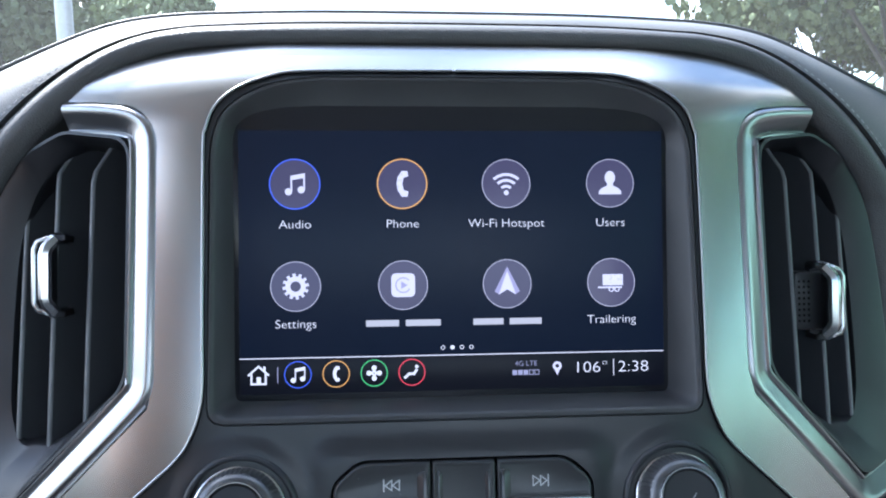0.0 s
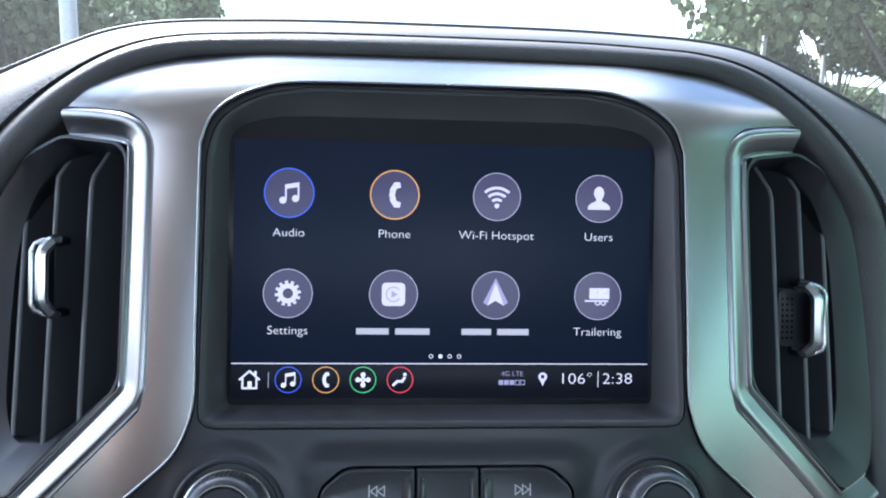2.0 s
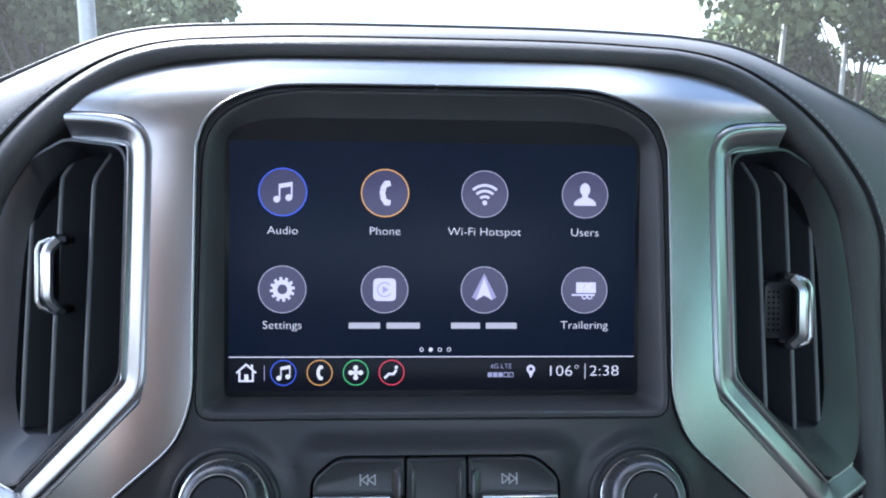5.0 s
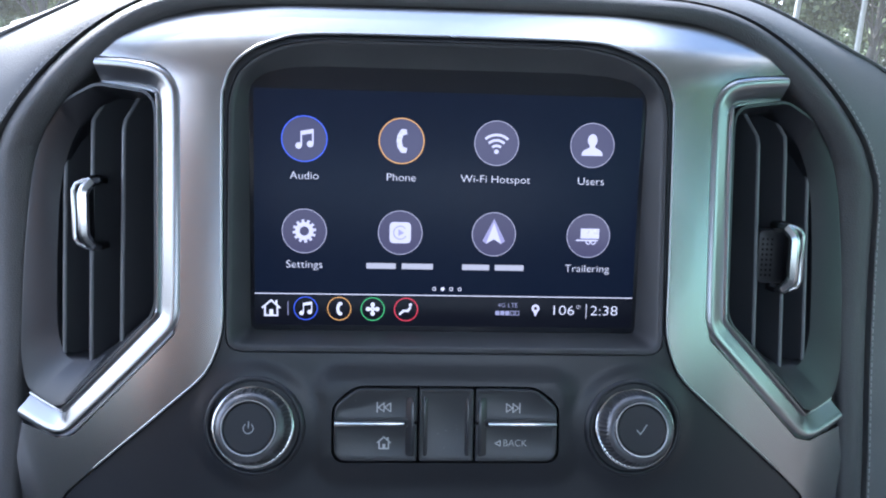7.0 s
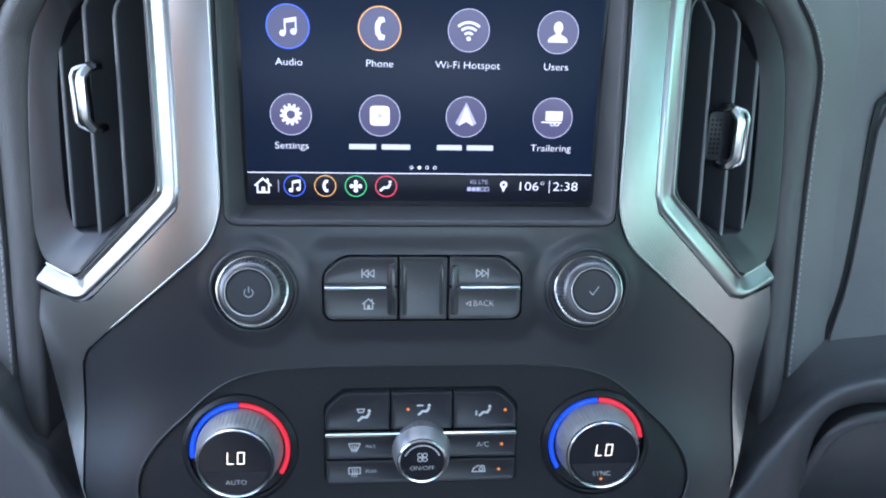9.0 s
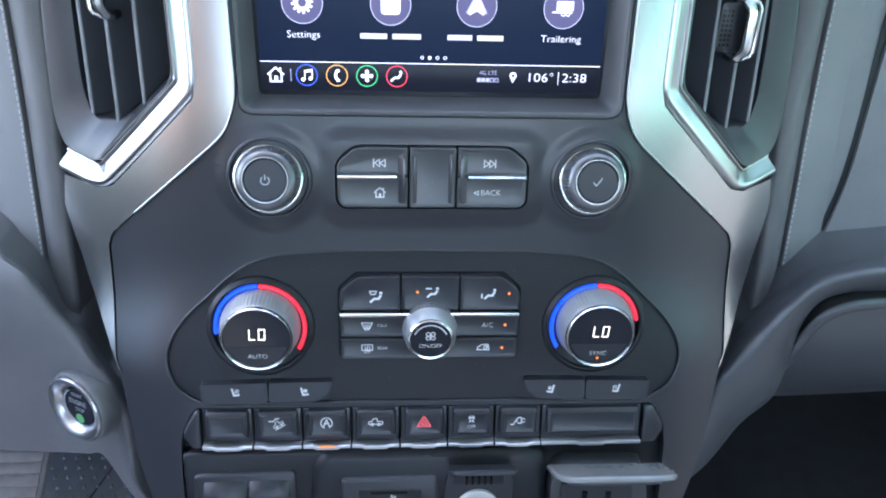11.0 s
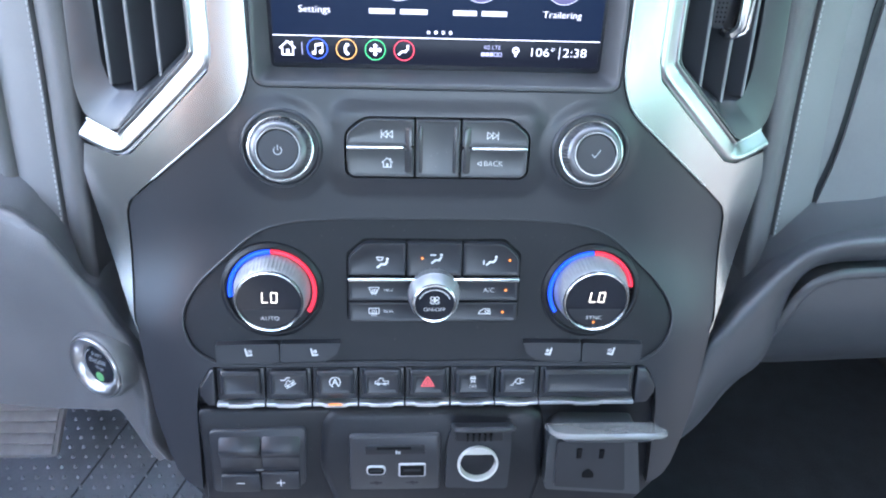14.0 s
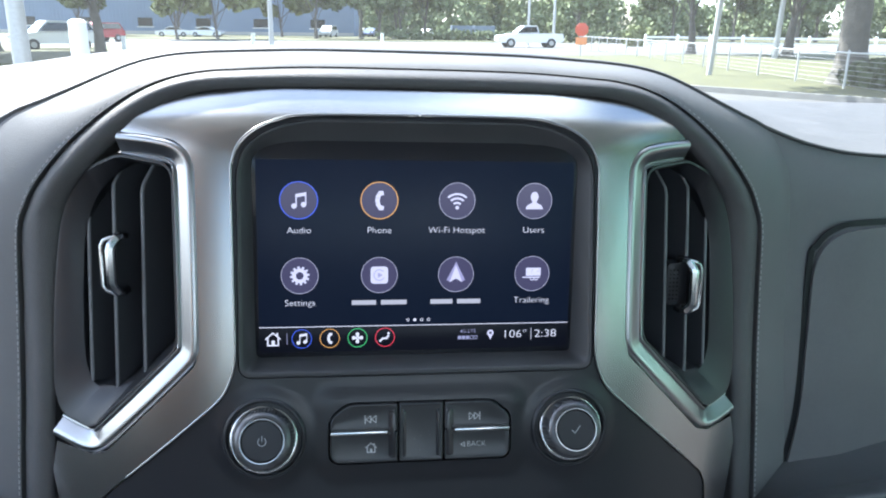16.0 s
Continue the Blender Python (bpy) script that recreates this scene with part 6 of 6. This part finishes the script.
shell("ceiling", box(-0.72, 0.72, -2.10, -0.10, 0.60, 0.66, bevel=0.02), LINING, "pale grey headliner", "ceiling")
for s in (-1, 1):
    # the driver's window is down; the other side is closed
    if s > 0:
        shell("wall_door", box(0.80, 0.86, -1.05, 0.76, -0.86, -0.10, bevel=0.01), TRIMGREY, "dark door panel below an open view", "wall")
    else:
        shell("wall_door", box(-0.86, -0.80, -1.05, 0.21, -0.86, -0.10, bevel=0.01), TRIMGREY, "dark driver's door panel, window down", "wall")
        shell("wall_kick", box(-0.86, -0.80, 0.22, 0.76, -0.86, -0.10, bevel=0.01), TRIMGREY, "dark kick panel ahead of the door opening", "wall")
    shell("wall_door", box(min(s * 0.80, s * 0.86), max(s * 0.80, s * 0.86), -2.10, -1.06, -0.86, -0.06, bevel=0.01), TRIMGREY, "dark rear door panel", "wall")
    front = -0.98 if s > 0 else -0.70
    shell("pillar", box(min(s * 0.72, s * 0.80), max(s * 0.72, s * 0.80), -1.20, front, 0.0 if s > 0 else 0.34, 0.62, bevel=0.01), LINING, "grey door pillar", "pillar")
    if s < 0:
        # made-up tan panel, out of view, mirrored as brown in the left trim
        shell("pillar", box(-0.80, -0.72, -1.20, front + 0.16, -0.10, 0.337, bevel=0.01), REFLECTOR_WARM, "unseen tan panel added for warm reflections in the silver trim", "pillar")
    if s > 0:
        side_glass = shell("window_passenger", box(0.815, 0.820, -0.97, 0.20, -0.10, 0.54), TINTED, "green tinted passenger window glass", "window")
        side_glass.visible_shadow = False
    shell("pillar", box(min(s * 0.72, s * 0.80), max(s * 0.72, s * 0.80), -2.10, -1.92, 0.0, 0.62, bevel=0.01), LINING, "grey rear pillar", "pillar")
    shell("roof_rail", box(min(s * 0.70, s * 0.80), max(s * 0.70, s * 0.80), -2.10, -0.10, 0.52, 0.64, bevel=0.01), LINING, "grey roof rail", "roof rail")
    ap = sweep([Vector((s * 0.93, 0.55, -0.02)), Vector((s * 0.88, 0.32, 0.25)), Vector((s * 0.80, 0.08, 0.48)), Vector((s * 0.72, -0.12, 0.62))], [(0.045, 0.03), (-0.045, 0.03), (-0.045, -0.03), (0.045, -0.03)], up=(0, 0.6, 0.8))
    shell("wall_quarter", box(min(s * 0.73, s * 0.86), max(s * 0.73, s * 0.86), 0.10, 0.76, -0.14, 0.00, bevel=0.01), TRIMGREY, "grey quarter panel at the dash end", "wall")
    shell("pillar", ap, LINING, "grey windscreen pillar", "pillar")
# added out of view: keeps rear light off the lower fascia
shell("wall_light_block", box(-0.74, 0.74, -0.97, -0.87, -0.80, -0.14, bevel=0.03), TRIMGREY, "unseen plain dark low wall added to block light from behind", "wall")
shell("wall_rear", box(-0.80, 0.80, -2.16, -2.10, -0.86, 0.0), TRIMGREY, "dark rear cab wall", "wall")
shell("wall_rear", box(-0.80, 0.80, -2.16, -2.10, 0.46, 0.66), LINING, "grey panel over the rear window", "wall")
rear_glass = shell("window_rear_door", box(0.815, 0.820, -1.92, -1.20, -0.06, 0.53), PRIVACY, "dark tinted rear door glass", "window")
rear_glass.visible_shadow = False
rows = []
for t in (0, 0.25, 0.5, 0.75, 1.0):
    hw = 0.93 - 0.22 * t
    rows.append([Vector((hw * u, 0.74 - 0.84 * t - 0.18 * u * u * (1 - t * 0.8), 0.02 + 0.60 * t - 0.04 * (t * (1 - t)) * -4 * 0.3)) for u in [-1 + 0.2 * k for k in range(11)]])
wsg = shell("window_windscreen", loft(rows), GLASS, "clear raked windscreen glass", "windscreen")
wsg.visible_shadow = False

# ---- outside: car park, road and trees; level ground ----
def on_ground(x, y, turn=0.0):
    return Matrix.Translation((x, y, 0)) @ pose(0, 0, 0, 0, 0, turn)


gb = bmesh.new()
rows = [[(x, y, 0) for x in (-3000, -400, -100, -40, 0, 40, 100, 400, 3000)] for y in (-3000, -300, -60, 0, 30, 60, 120, 300, 3500)]
single("ground", loft(rows, gb), ASPHALT, "sun-bleached grey car park asphalt", "ground", base=Matrix(), kind="structure")


def patch(name, pts, z, material, label, category):
    bm = bmesh.new()
    a = [bm.verts.new((x, y, z)) for x, y in pts]
    b = [bm.verts.new((x, y, -0.05)) for x, y in pts]
    bm.faces.new(a)
    for i in range(len(a)):
        bm.faces.new((a[i - 1], a[i], b[i], b[i - 1]))
    return single(name, bm, material, label, category, base=Matrix(), kind="structure")


patch("road", [(-400, 62), (6, 55), (60, 62), (400, 90), (400, 118), (60, 92), (6, 88), (-400, 100)], 0.01, ROAD, "pale concrete road", "road")
patch("grass_verge", [(-90, 31), (-9, 31), (-3, 38), (-2, 56), (-90, 62)], 0.09, GRASS, "dry mown grass verge", "grass")
patch("grass_strip", [(5.0, 27.0), (9.6, 19.4), (12.2, 15.5), (24, -4), (60, -30), (90, 30), (90, 60), (40, 54), (12, 44)], 0.10, GRASS, "yellowing grass strip behind a kerb", "grass")
patch("grass_far", [(-300, 102), (6, 90), (60, 94), (400, 120), (700, 900), (-700, 900)], 0.05, GRASS, "grass beyond the road", "grass")
kb = sweep([Vector((4.9, 26.9, 0.07)), Vector((9.5, 19.3, 0.07)), Vector((12.1, 15.4, 0.07)), Vector((23.9, -4.1, 0.07))], [(0.1, 0.08), (-0.1, 0.08), (-0.1, -0.1), (0.1, -0.1)], up=(0, 0, 1))
single("kerb", kb, KERB, "pale concrete kerb", "kerb", base=Matrix(), kind="structure")


def leaves(rng, blobs, count, size):
    """Many small leaf clumps scattered through rounded masses."""
    verts, faces = [], []
    for _ in range(count):
        (cx, cy, cz), (rx, ry, rz) = blobs[rng.randrange(len(blobs))]
        d = Vector((rng.gauss(0, 1), rng.gauss(0, 1), rng.gauss(0, 1))).normalized() * (rng.random() ** 0.45)
        c = Vector((cx + d.x * rx, cy + d.y * ry, cz + d.z * rz))
        e = Euler((rng.uniform(0, 6.3), rng.uniform(0, 6.3), rng.uniform(0, 6.3))).to_matrix()
        s = size * rng.uniform(0.6, 1.5)
        k = len(verts)
        for p in ((-1, -0.5, 0), (0, -0.8, 0.2), (1, -0.3, 0), (0.8, 0.6, -0.1), (-0.6, 0.7, 0.1)):
            verts.append(tuple(c + e @ Vector(p) * s))
        faces.append((k, k + 1, k + 2, k + 3, k + 4))
    me = bpy.data.meshes.new("crown")
    me.from_pydata(verts, [], faces)
    return me


def tree(name, label, height, spread, trunk, seed, leaf, count, clear=0.35, size=0.28):
    rng = random.Random(seed)
    root = new(name)
    tagged(root, label, "tree")
    root["home"] = [0, 0, 0]
    bm = bmesh.new()
    top = height * clear
    path = smooth_path([(0, 0, -0.1), (rng.uniform(-.1, .1) * trunk * 3, rng.uniform(-.1, .1), top * 0.5), (rng.uniform(-.2, .2), rng.uniform(-.2, .2), top), (rng.uniform(-.6, .6), rng.uniform(-.6, .6), height * 0.7)], 4)
    n = len(path)
    rings = []
    for i, p in enumerate(path):
        t = i / (n - 1)
        r = trunk * (1.0 - 0.72 * t) * (1 + 0.6 * max(0, 1 - t * 9))
        rings.append([bm.verts.new(p + Vector((r * math.cos(a) * rng.uniform(0.9, 1.1), r * math.sin(a) * rng.uniform(0.9, 1.1), 0))) for a in [k * math.pi / 5 for k in range(10)]])
    for a, b in zip(rings, rings[1:]):
        for j in range(10):
            bm.faces.new((a[j - 1], a[j], b[j], b[j - 1]))
    blobs = []
    for k in range(11):
        a = k * 2.4 + rng.uniform(-0.4, 0.4)
        rad = spread * rng.uniform(0.35, 0.85)
        z = height * rng.uniform(clear + 0.12, 0.9)
        end = Vector((rad * math.cos(a), rad * math.sin(a), z))
        s = path[min(n - 1, int(n * rng.uniform(0.45, 0.8)))]
        sweep([s, s.lerp(end, 0.5) + Vector((0, 0, 0.3)), end], circle(trunk * 0.16, 5), up=(0.3, 0.2, 1), bm=bm)
        q = spread * rng.uniform(0.28, 0.46)
        blobs.append((tuple(end), (q, q, q * rng.uniform(0.55, 0.8))))
    blobs.append(((0, 0, height * 0.86), (spread * 0.45, spread * 0.45, height * 0.13)))
    part("trunk", bm, BARK, root, "grey-brown trunk with limbs", sharp=60)
    me = leaves(rng, blobs, count, size)
    me.materials.append(leaf)
    cr = new("crown", me)
    cr.parent = root
    return root


oak = tree("oak_tree", "broad live oak with a thick grey trunk", 12, 7.0, 0.47, 3, LEAF, 26000, 0.38, 0.12)
oak.matrix_world = on_ground(14.7, 20.4)
near = tree("tree", "leafy roadside tree with dense dark crown", 11, 5.0, 0.28, 5, LEAF, 20000, 0.25, 0.125)
near.matrix_world = on_ground(-15.5, 33)
mid = tree("tree", "leafy tree with dense dark crown beyond the road", 11, 5.0, 0.28, 6, LEAF, 5200, 0.25, 0.26)
mid.matrix_world = on_ground(-34, 112)
light = tree("tree", "leafy yellow-green tree beyond the road", 9, 4.2, 0.22, 8, LEAF_Y, 4200, 0.18, 0.25)
light.matrix_world = on_ground(-9, 118)
for x, y, r, k in ((-22, 36, 40, 1.1), (-28, 30, 130, 1.2), (-12.0, 40, 200, 1.05), (-19, 45, 10, 1.2), (30, 36, 80, 1.25), (27, 44, 300, 1.2), (36, 30, 20, 1.3), (24.5, 52, 140, 1.1)):
    c = copy_thing(near, on_ground(x, y, r))
    c.scale = (k, k, k)
for x, y, r, k, src in ((-18, 88, 60, 0.9, light), (-15, 96, 10, 1.0, light), (-3.5, 104, 200, 1.0, mid), (2.5, 108, 90, 1.1, mid), (8.2, 112, 310, 1.0, mid), (12.5, 118, 140, 1.1, mid)):
    c = copy_thing(src, on_ground(x, y, r))
    c.scale = (k, k, k)
rng = random.Random(21)
for i in range(34):
    x = -120 + i * 8.2 + rng.uniform(-3, 3)
    y = rng.uniform(118, 175) if x > -75 and x < 0 else rng.uniform(104, 165)
    src = mid if rng.random() < 0.62 else light
    if -78 < x < 2 and y < 168:
        y = rng.uniform(150, 160) if rng.random() < 0.35 else 118 + rng.uniform(-3, 3)
    c = copy_thing(src, on_ground(x, y, rng.uniform(0, 360)))
    k = rng.uniform(0.9, 1.35)
    c.scale = (k, k, k * rng.uniform(0.95, 1.15))


def shrub(name, label, x, y, w, d, h, leaf, seed, count):
    r = random.Random(seed)
    root = new(name)
    tagged(root, label, "shrub")
    blobs = [((r.uniform(-w, w) * 0.7, r.uniform(-d, d) * 0.7, h * r.uniform(0.35, 0.6)), (w * 0.45, d * 0.6, h * 0.45)) for _ in range(8)]
    me = leaves(r, blobs, count, 0.16)
    me.materials.append(leaf)
    c = new("foliage", me)
    c.parent = root
    root.matrix_world = on_ground(x, y)


shrub("hedge", "long clipped green hedge", 33, 92, 7, 0.8, 1.6, LEAF, 1, 2200)
shrub("hedge", "long green hedge by the road", 14, 100, 9, 0.8, 1.5, LEAF, 2, 2200)
shrub("shrub", "dry yellow ornamental grass clump", 29.5, 74, 1.6, 1.2, 2.2, LEAF_Y, 3, 900)
shrub("shrub", "dark bush at the foot of an oak", 15.0, 20.0, 1.0, 0.7, 0.8, LEAF, 4, 1800)


# poles and posts
def pole(name, label, x, y, r, h, material, lean_x=0.0, taper=0.7, dome=False):
    bm = bmesh.new()
    prof = [(r * 1.5, 0.0), (r * 1.5, 0.04), (r, 0.08), (r * (1 + taper) / 2, h / 2), (r * taper, h - r * 0.4)] + ([(r * taper * 0.75, h - r * 0.12), (r * taper * 0.3, h)] if dome else [(r * taper, h)])
    lathe(prof, (0, 0, 0), (0, 0, 1), 20, bm=bm)
    for v in bm.verts:
        v.co.x += lean_x * v.co.z
    ob = single(name, bm, material, label, "post" if h < 3 else "pole", base=on_ground(x, y))
    return ob


pole("lamp_pole", "thick pale galvanised lamp pole", -4.04, 9.9, 0.11, 9.0, GALV, taper=0.85)
pole("bollard", "white round-topped bollard beside the pole", -2.82, 8.3, 0.092, 1.62, WHITE, taper=1.0, dome=True)
pole("lamp_pole", "slender grey lamp pole across the grass", -5.6, 62, 0.2, 11, GALV)
pole("utility_pole", "leaning pale weathered utility pole", 12.6, 25, 0.10, 10, CONCRETE, lean_x=0.06)
pole("utility_pole", "pale weathered utility pole beside the road", 25.0, 42, 0.16, 11, CONCRETE, lean_x=0.03)
pole("lamp_pole", "thin grey lamp pole by the road", 17.2, 71, 0.12, 10, GALV)
pole("lamp_pole", "thin grey lamp pole by the road", 20.2, 73, 0.14, 10, GALV)
pole("marker_post", "short white marker post in the grass", -11.4, 42, 0.11, 1.0, WHITE, taper=1.0)
pole("marker_post", "short white marker post in the grass", -5.0, 44, 0.11, 1.2, WHITE, taper=1.0)
pole("marker_post", "short white marker post by the road", 3.3, 66, 0.14, 1.1, WHITE, taper=1.0)

# red traffic sign with an orange board
sg = new("traffic_sign")
tagged(sg, "red octagonal sign with an orange board on a post", "sign")
sg["home"] = [0, 0, 0]
part("post", lathe([(0.04, 0), (0.04, 1.9)], (0, 0.05, 0), (0, 0, 1), 10), GALV, sg)
octo = [(0.42 * math.cos(radians(22.5 + 45 * k)), 1.58 + 0.40 * math.sin(radians(22.5 + 45 * k))) for k in range(8)]
part("octagon", plate(octo, 0.0, 0.02, 0.004, on=False), SIGNRED, sg, "red octagonal face")
part("board", plate(rounded(rect(-0.34, 0.72, 0.34, 1.14), 0.03), 0.0, 0.02, 0.004, on=False), SIGNORANGE, sg, "orange board")
sg.matrix_world = on_ground(13.9, 44, 0)

# chain-link fence beside the oak, white rail fence beyond
fence = new("wire_fence")
tagged(fence, "galvanised wire fence with a top rail", "fence")
fence["home"] = [0, 0, 0]
fa, fb = Vector((20.0, 64.0, 0.1)), Vector((12.7, 13.0, 0.1))
for k in range(18):
    p = fa.lerp(fb, k / 17)
    part("post", lathe([(0.032, 0), (0.032, 0.99), (0.02, 1.03)], p, (0, 0, 1), 10), GALV, fence)
part("top_rail", sweep([fa + Vector((0, 0, 0.95)), fb + Vector((0, 0, 0.95))], circle(0.025, 8), up=(0, 0, 1)), GALV, fence)
wb = bmesh.new()
for k in range(7):
    sweep([fa + Vector((0, 0, 0.10 + k * 0.13)), fb + Vector((0, 0, 0.10 + k * 0.13))], circle(0.004, 4), up=(0, 0, 1), bm=wb)
part("wires", wb, GALV, fence, kind="stuff")
rail = new("rail_fence")
tagged(rail, "white two-rail fence across the road", "fence")
rail["home"] = [0, 0, 0]
ra, rb_ = Vector((27.5, 68, 0)), Vector((56, 62, 0))
for k in range(11):
    p = ra.lerp(rb_, k / 10)
    part("post", box(p.x - 0.09, p.x + 0.09, p.y - 0.09, p.y + 0.09, 0, 1.25, bevel=0.02), WHITE, rail)
for h in (0.5, 1.0):
    part("rail", sweep([ra + Vector((0, -0.1, h)), rb_ + Vector((0, -0.1, h))], [(0.03, 0.09), (-0.03, 0.09), (-0.03, -0.09), (0.03, -0.09)], up=(0, 0, 1)), WHITE, rail)


# vehicles: side outline swept to width, with cabin glass and wheels
def vehicle(name, label, category, x, y, turn, paint, length, kind="car"):
    v = new(name)
    tagged(v, label, category)
    v["home"] = [0, 0, 0]
    L = length / 2
    if kind == "pickup":
        body = [(-L, 0.55), (-L * 0.98, 1.0), (-L * 0.55, 1.18), (-L * 0.40, 1.22), (L * 0.98, 1.22), (L, 0.6), (L * 0.9, 0.45), (-L * 0.9, 0.42)]
        cab = [(-L * 0.46, 1.2), (-L * 0.22, 1.86), (L * 0.18, 1.90), (L * 0.26, 1.2)]
    elif kind == "suv":
        body = [(-L, 0.5), (-L * 0.97, 0.95), (-L * 0.5, 1.1), (L * 0.97, 1.1), (L, 0.55), (L * 0.9, 0.4), (-L * 0.9, 0.4)]
        cab = [(-L * 0.52, 1.08), (-L * 0.25, 1.74), (L * 0.8, 1.74), (L * 0.95, 1.08)]
    else:
        body = [(-L, 0.45), (-L * 0.97, 0.75), (-L * 0.45, 0.95), (L * 0.6, 0.97), (L * 0.98, 0.9), (L, 0.5), (L * 0.9, 0.3), (-L * 0.9, 0.3)]
        cab = [(-L * 0.5, 0.93), (-L * 0.2, 1.42), (L * 0.25, 1.43), (L * 0.62, 0.95)]

    def slab(poly, w, narrow, name, material, tag=""):
        bm = bmesh.new()
        rings = [[bm.verts.new((px, s * w * (1 - (narrow if pz > 1.3 else 0) - e), pz)) for px, pz in inset(rounded(poly, 0.14, 3), e * 0.5)] for s, e in ((-1, 0.06), (-1, 0.0), (1, 0.0), (1, 0.06))]
        for a, b in zip(rings, rings[1:]):
            for i in range(len(a)):
                bm.faces.new((a[i - 1], a[i], b[i], b[i - 1]))
        bm.faces.new(rings[0])
        bm.faces.new(rings[-1])
        return part(name, bm, material, v, tag, sharp=50)

    slab(body, 0.92, 0, "body", paint)
    slab(cab, 0.84, 0.12, "cab", paint)
    side_glass = inset(cab, 0.11)
    for s in (-1, 1):
        bm = bmesh.new()
        bm.faces.new([bm.verts.new((px, s * (0.845 - 0.1 * max(0, (pz - 1.3) / 0.5)), pz)) for px, pz in side_glass])
        part("window", bm, CARGLASS, v, "tinted side window")
    for wx in (-L * 0.62, L * 0.62):
        for s in (-1, 1):
            r = 0.40 if kind == "pickup" else 0.34
            w = part("wheel", lathe([(r * 0.6, -0.1), (r, -0.08), (r, 0.10), (r * 0.62, 0.12)], (wx, s * 0.82, r), (0, s, 0.0001), 20), TYRE, v)
            part("rim", lathe([(r * 0.6, 0.10), (r * 0.5, 0.135), (r * 0.1, 0.14)], (wx, s * 0.82, r), (0, s, 0.0001), 16), GALV, w, "grey wheel rim")
    for s in (-1, 1):
        part("headlight", box(-L - 0.01, -L + 0.12, s * 0.62 - 0.18, s * 0.62 + 0.18, 0.72, 0.90, bevel=0.03), PORT, v, "clear headlight")
    v.matrix_world = on_ground(x, y, turn)
    return v


vehicle("pickup_truck", "white crew cab pickup truck on the road", "pickup truck", 16.3, 67, 2, CARWHITE, 5.9, "pickup")
vehicle("parked_car", "white sports utility vehicle parked beyond the grass", "car", -17.6, 50, 38, CARWHITE, 4.8, "suv")
vehicle("parked_car", "red sports utility vehicle parked beyond the grass", "car", -22.4, 75, 55, CARRED, 4.6, "suv")
vehicle("parked_car", "white saloon car parked before a building", "car", -23.5, 112, 10, CARWHITE, 4.6)
vehicle("parked_car", "pale saloon car parked before a building", "car", -18.8, 112, 170, CARWHITE, 4.6)
vehicle("parked_car", "dark blue saloon car across the road", "car", 4.6, 128, 70, CARBLUE, 4.6)
vehicle("parked_car", "white saloon car across the road", "car", 13.8, 128, 60, CARWHITE, 4.7)
vehicle("parked_car", "white van across the road", "car", -2.2, 120, 75, CARWHITE, 4.8, "suv")
for x, label in ((19.0, "blue-grey steel skip beside the road"), (22.6, "blue-grey steel skip, lid closed")):
    sk = new("skip_container")
    tagged(sk, label, "skip", "steel skips")
    sk["home"] = [0, 0, 0]
    part("tub", plate([(-1.6, 0.0), (1.6, 0.0), (1.7, 1.9), (-1.7, 1.9)], -0.9, 0.9, 0.05, on=False), BIN, sk)
    for k in range(4):
        part("rib", box(-1.3 + k * 0.85, -1.2 + k * 0.85, -0.98, -0.88, 0.2, 1.85), BIN, sk)
    part("lid", box(-1.7, 1.7, -0.9, 0.9, 1.9, 2.0, bevel=0.03), BIN, sk)
    sk.matrix_world = on_ground(x, 124)

# long low building beyond the verge
bld = new("warehouse")
tagged(bld, "long blue-grey metal-clad warehouse", "building")
bld["home"] = [0, 0, 0]
part("wall", box(-30, 30, 0, 18, 0, 8.0), WALLBLUE, bld, "ribbed blue-grey wall")
rb2 = bmesh.new()
for k in range(100):
    box(-29.8 + k * 0.6, -29.65 + k * 0.6, -0.06, 0.0, 0.6, 7.9, bm=rb2)
part("cladding_ribs", rb2, WALLBLUE, bld, kind="stuff")
part("plinth", box(-30, 30, -0.12, 0, 0, 0.6), CONCRETE, bld, "pale concrete plinth")
part("roof", plate([(-30.6, 7.9), (30.6, 7.9), (30.6, 8.3), (0, 10.2), (-30.6, 8.3)], -0.8, 18.8, 0.05, on=False), GALV, bld, "low-pitched metal roof")
for k in range(6):
    w = part("window", box(-24.8 + k * 9.5, -22.4 + k * 9.5, -0.08, 0.05, 1.3, 2.7), CARGLASS, bld, "dark window")
    part("frame", box(-25.0 + k * 9.5, -22.2 + k * 9.5, -0.12, -0.06, 1.15, 1.3), WHITE, w)
bld.matrix_world = on_ground(-28, 135, -4)

# woodland behind the road, and trees along the passenger's side of the car park
rw = random.Random(77)
blobs = []
for k in range(150):
    x = -190 + k * 2.8 + rw.uniform(-3, 3)
    h = rw.uniform(5.5, 10.5)
    y = rw.uniform(172, 188) if x < 6 else rw.uniform(138, 165)
    blobs += [((x, y, h * 0.3), (4.2, 3.0, h * 0.36)), ((x + rw.uniform(-2, 2), y + 2, h * 0.72), (3.4, 2.6, h * 0.32))]
wm = leaves(rw, blobs, 90000, 0.36)
wm.materials.append(LEAF)
tagged(new("woods", wm), "dense green woodland edge behind the road", "woodland", kind="stuff")
for x, y, r, k in ((13, 6, 30, 0.95), (16, -3, 200, 1.1), (14, -12, 90, 1.0), (18, 13, 300, 1.1), (22, 4, 150, 1.3)):
    c = copy_thing(near, on_ground(x, y, r))
    c.scale = (k, k, k)
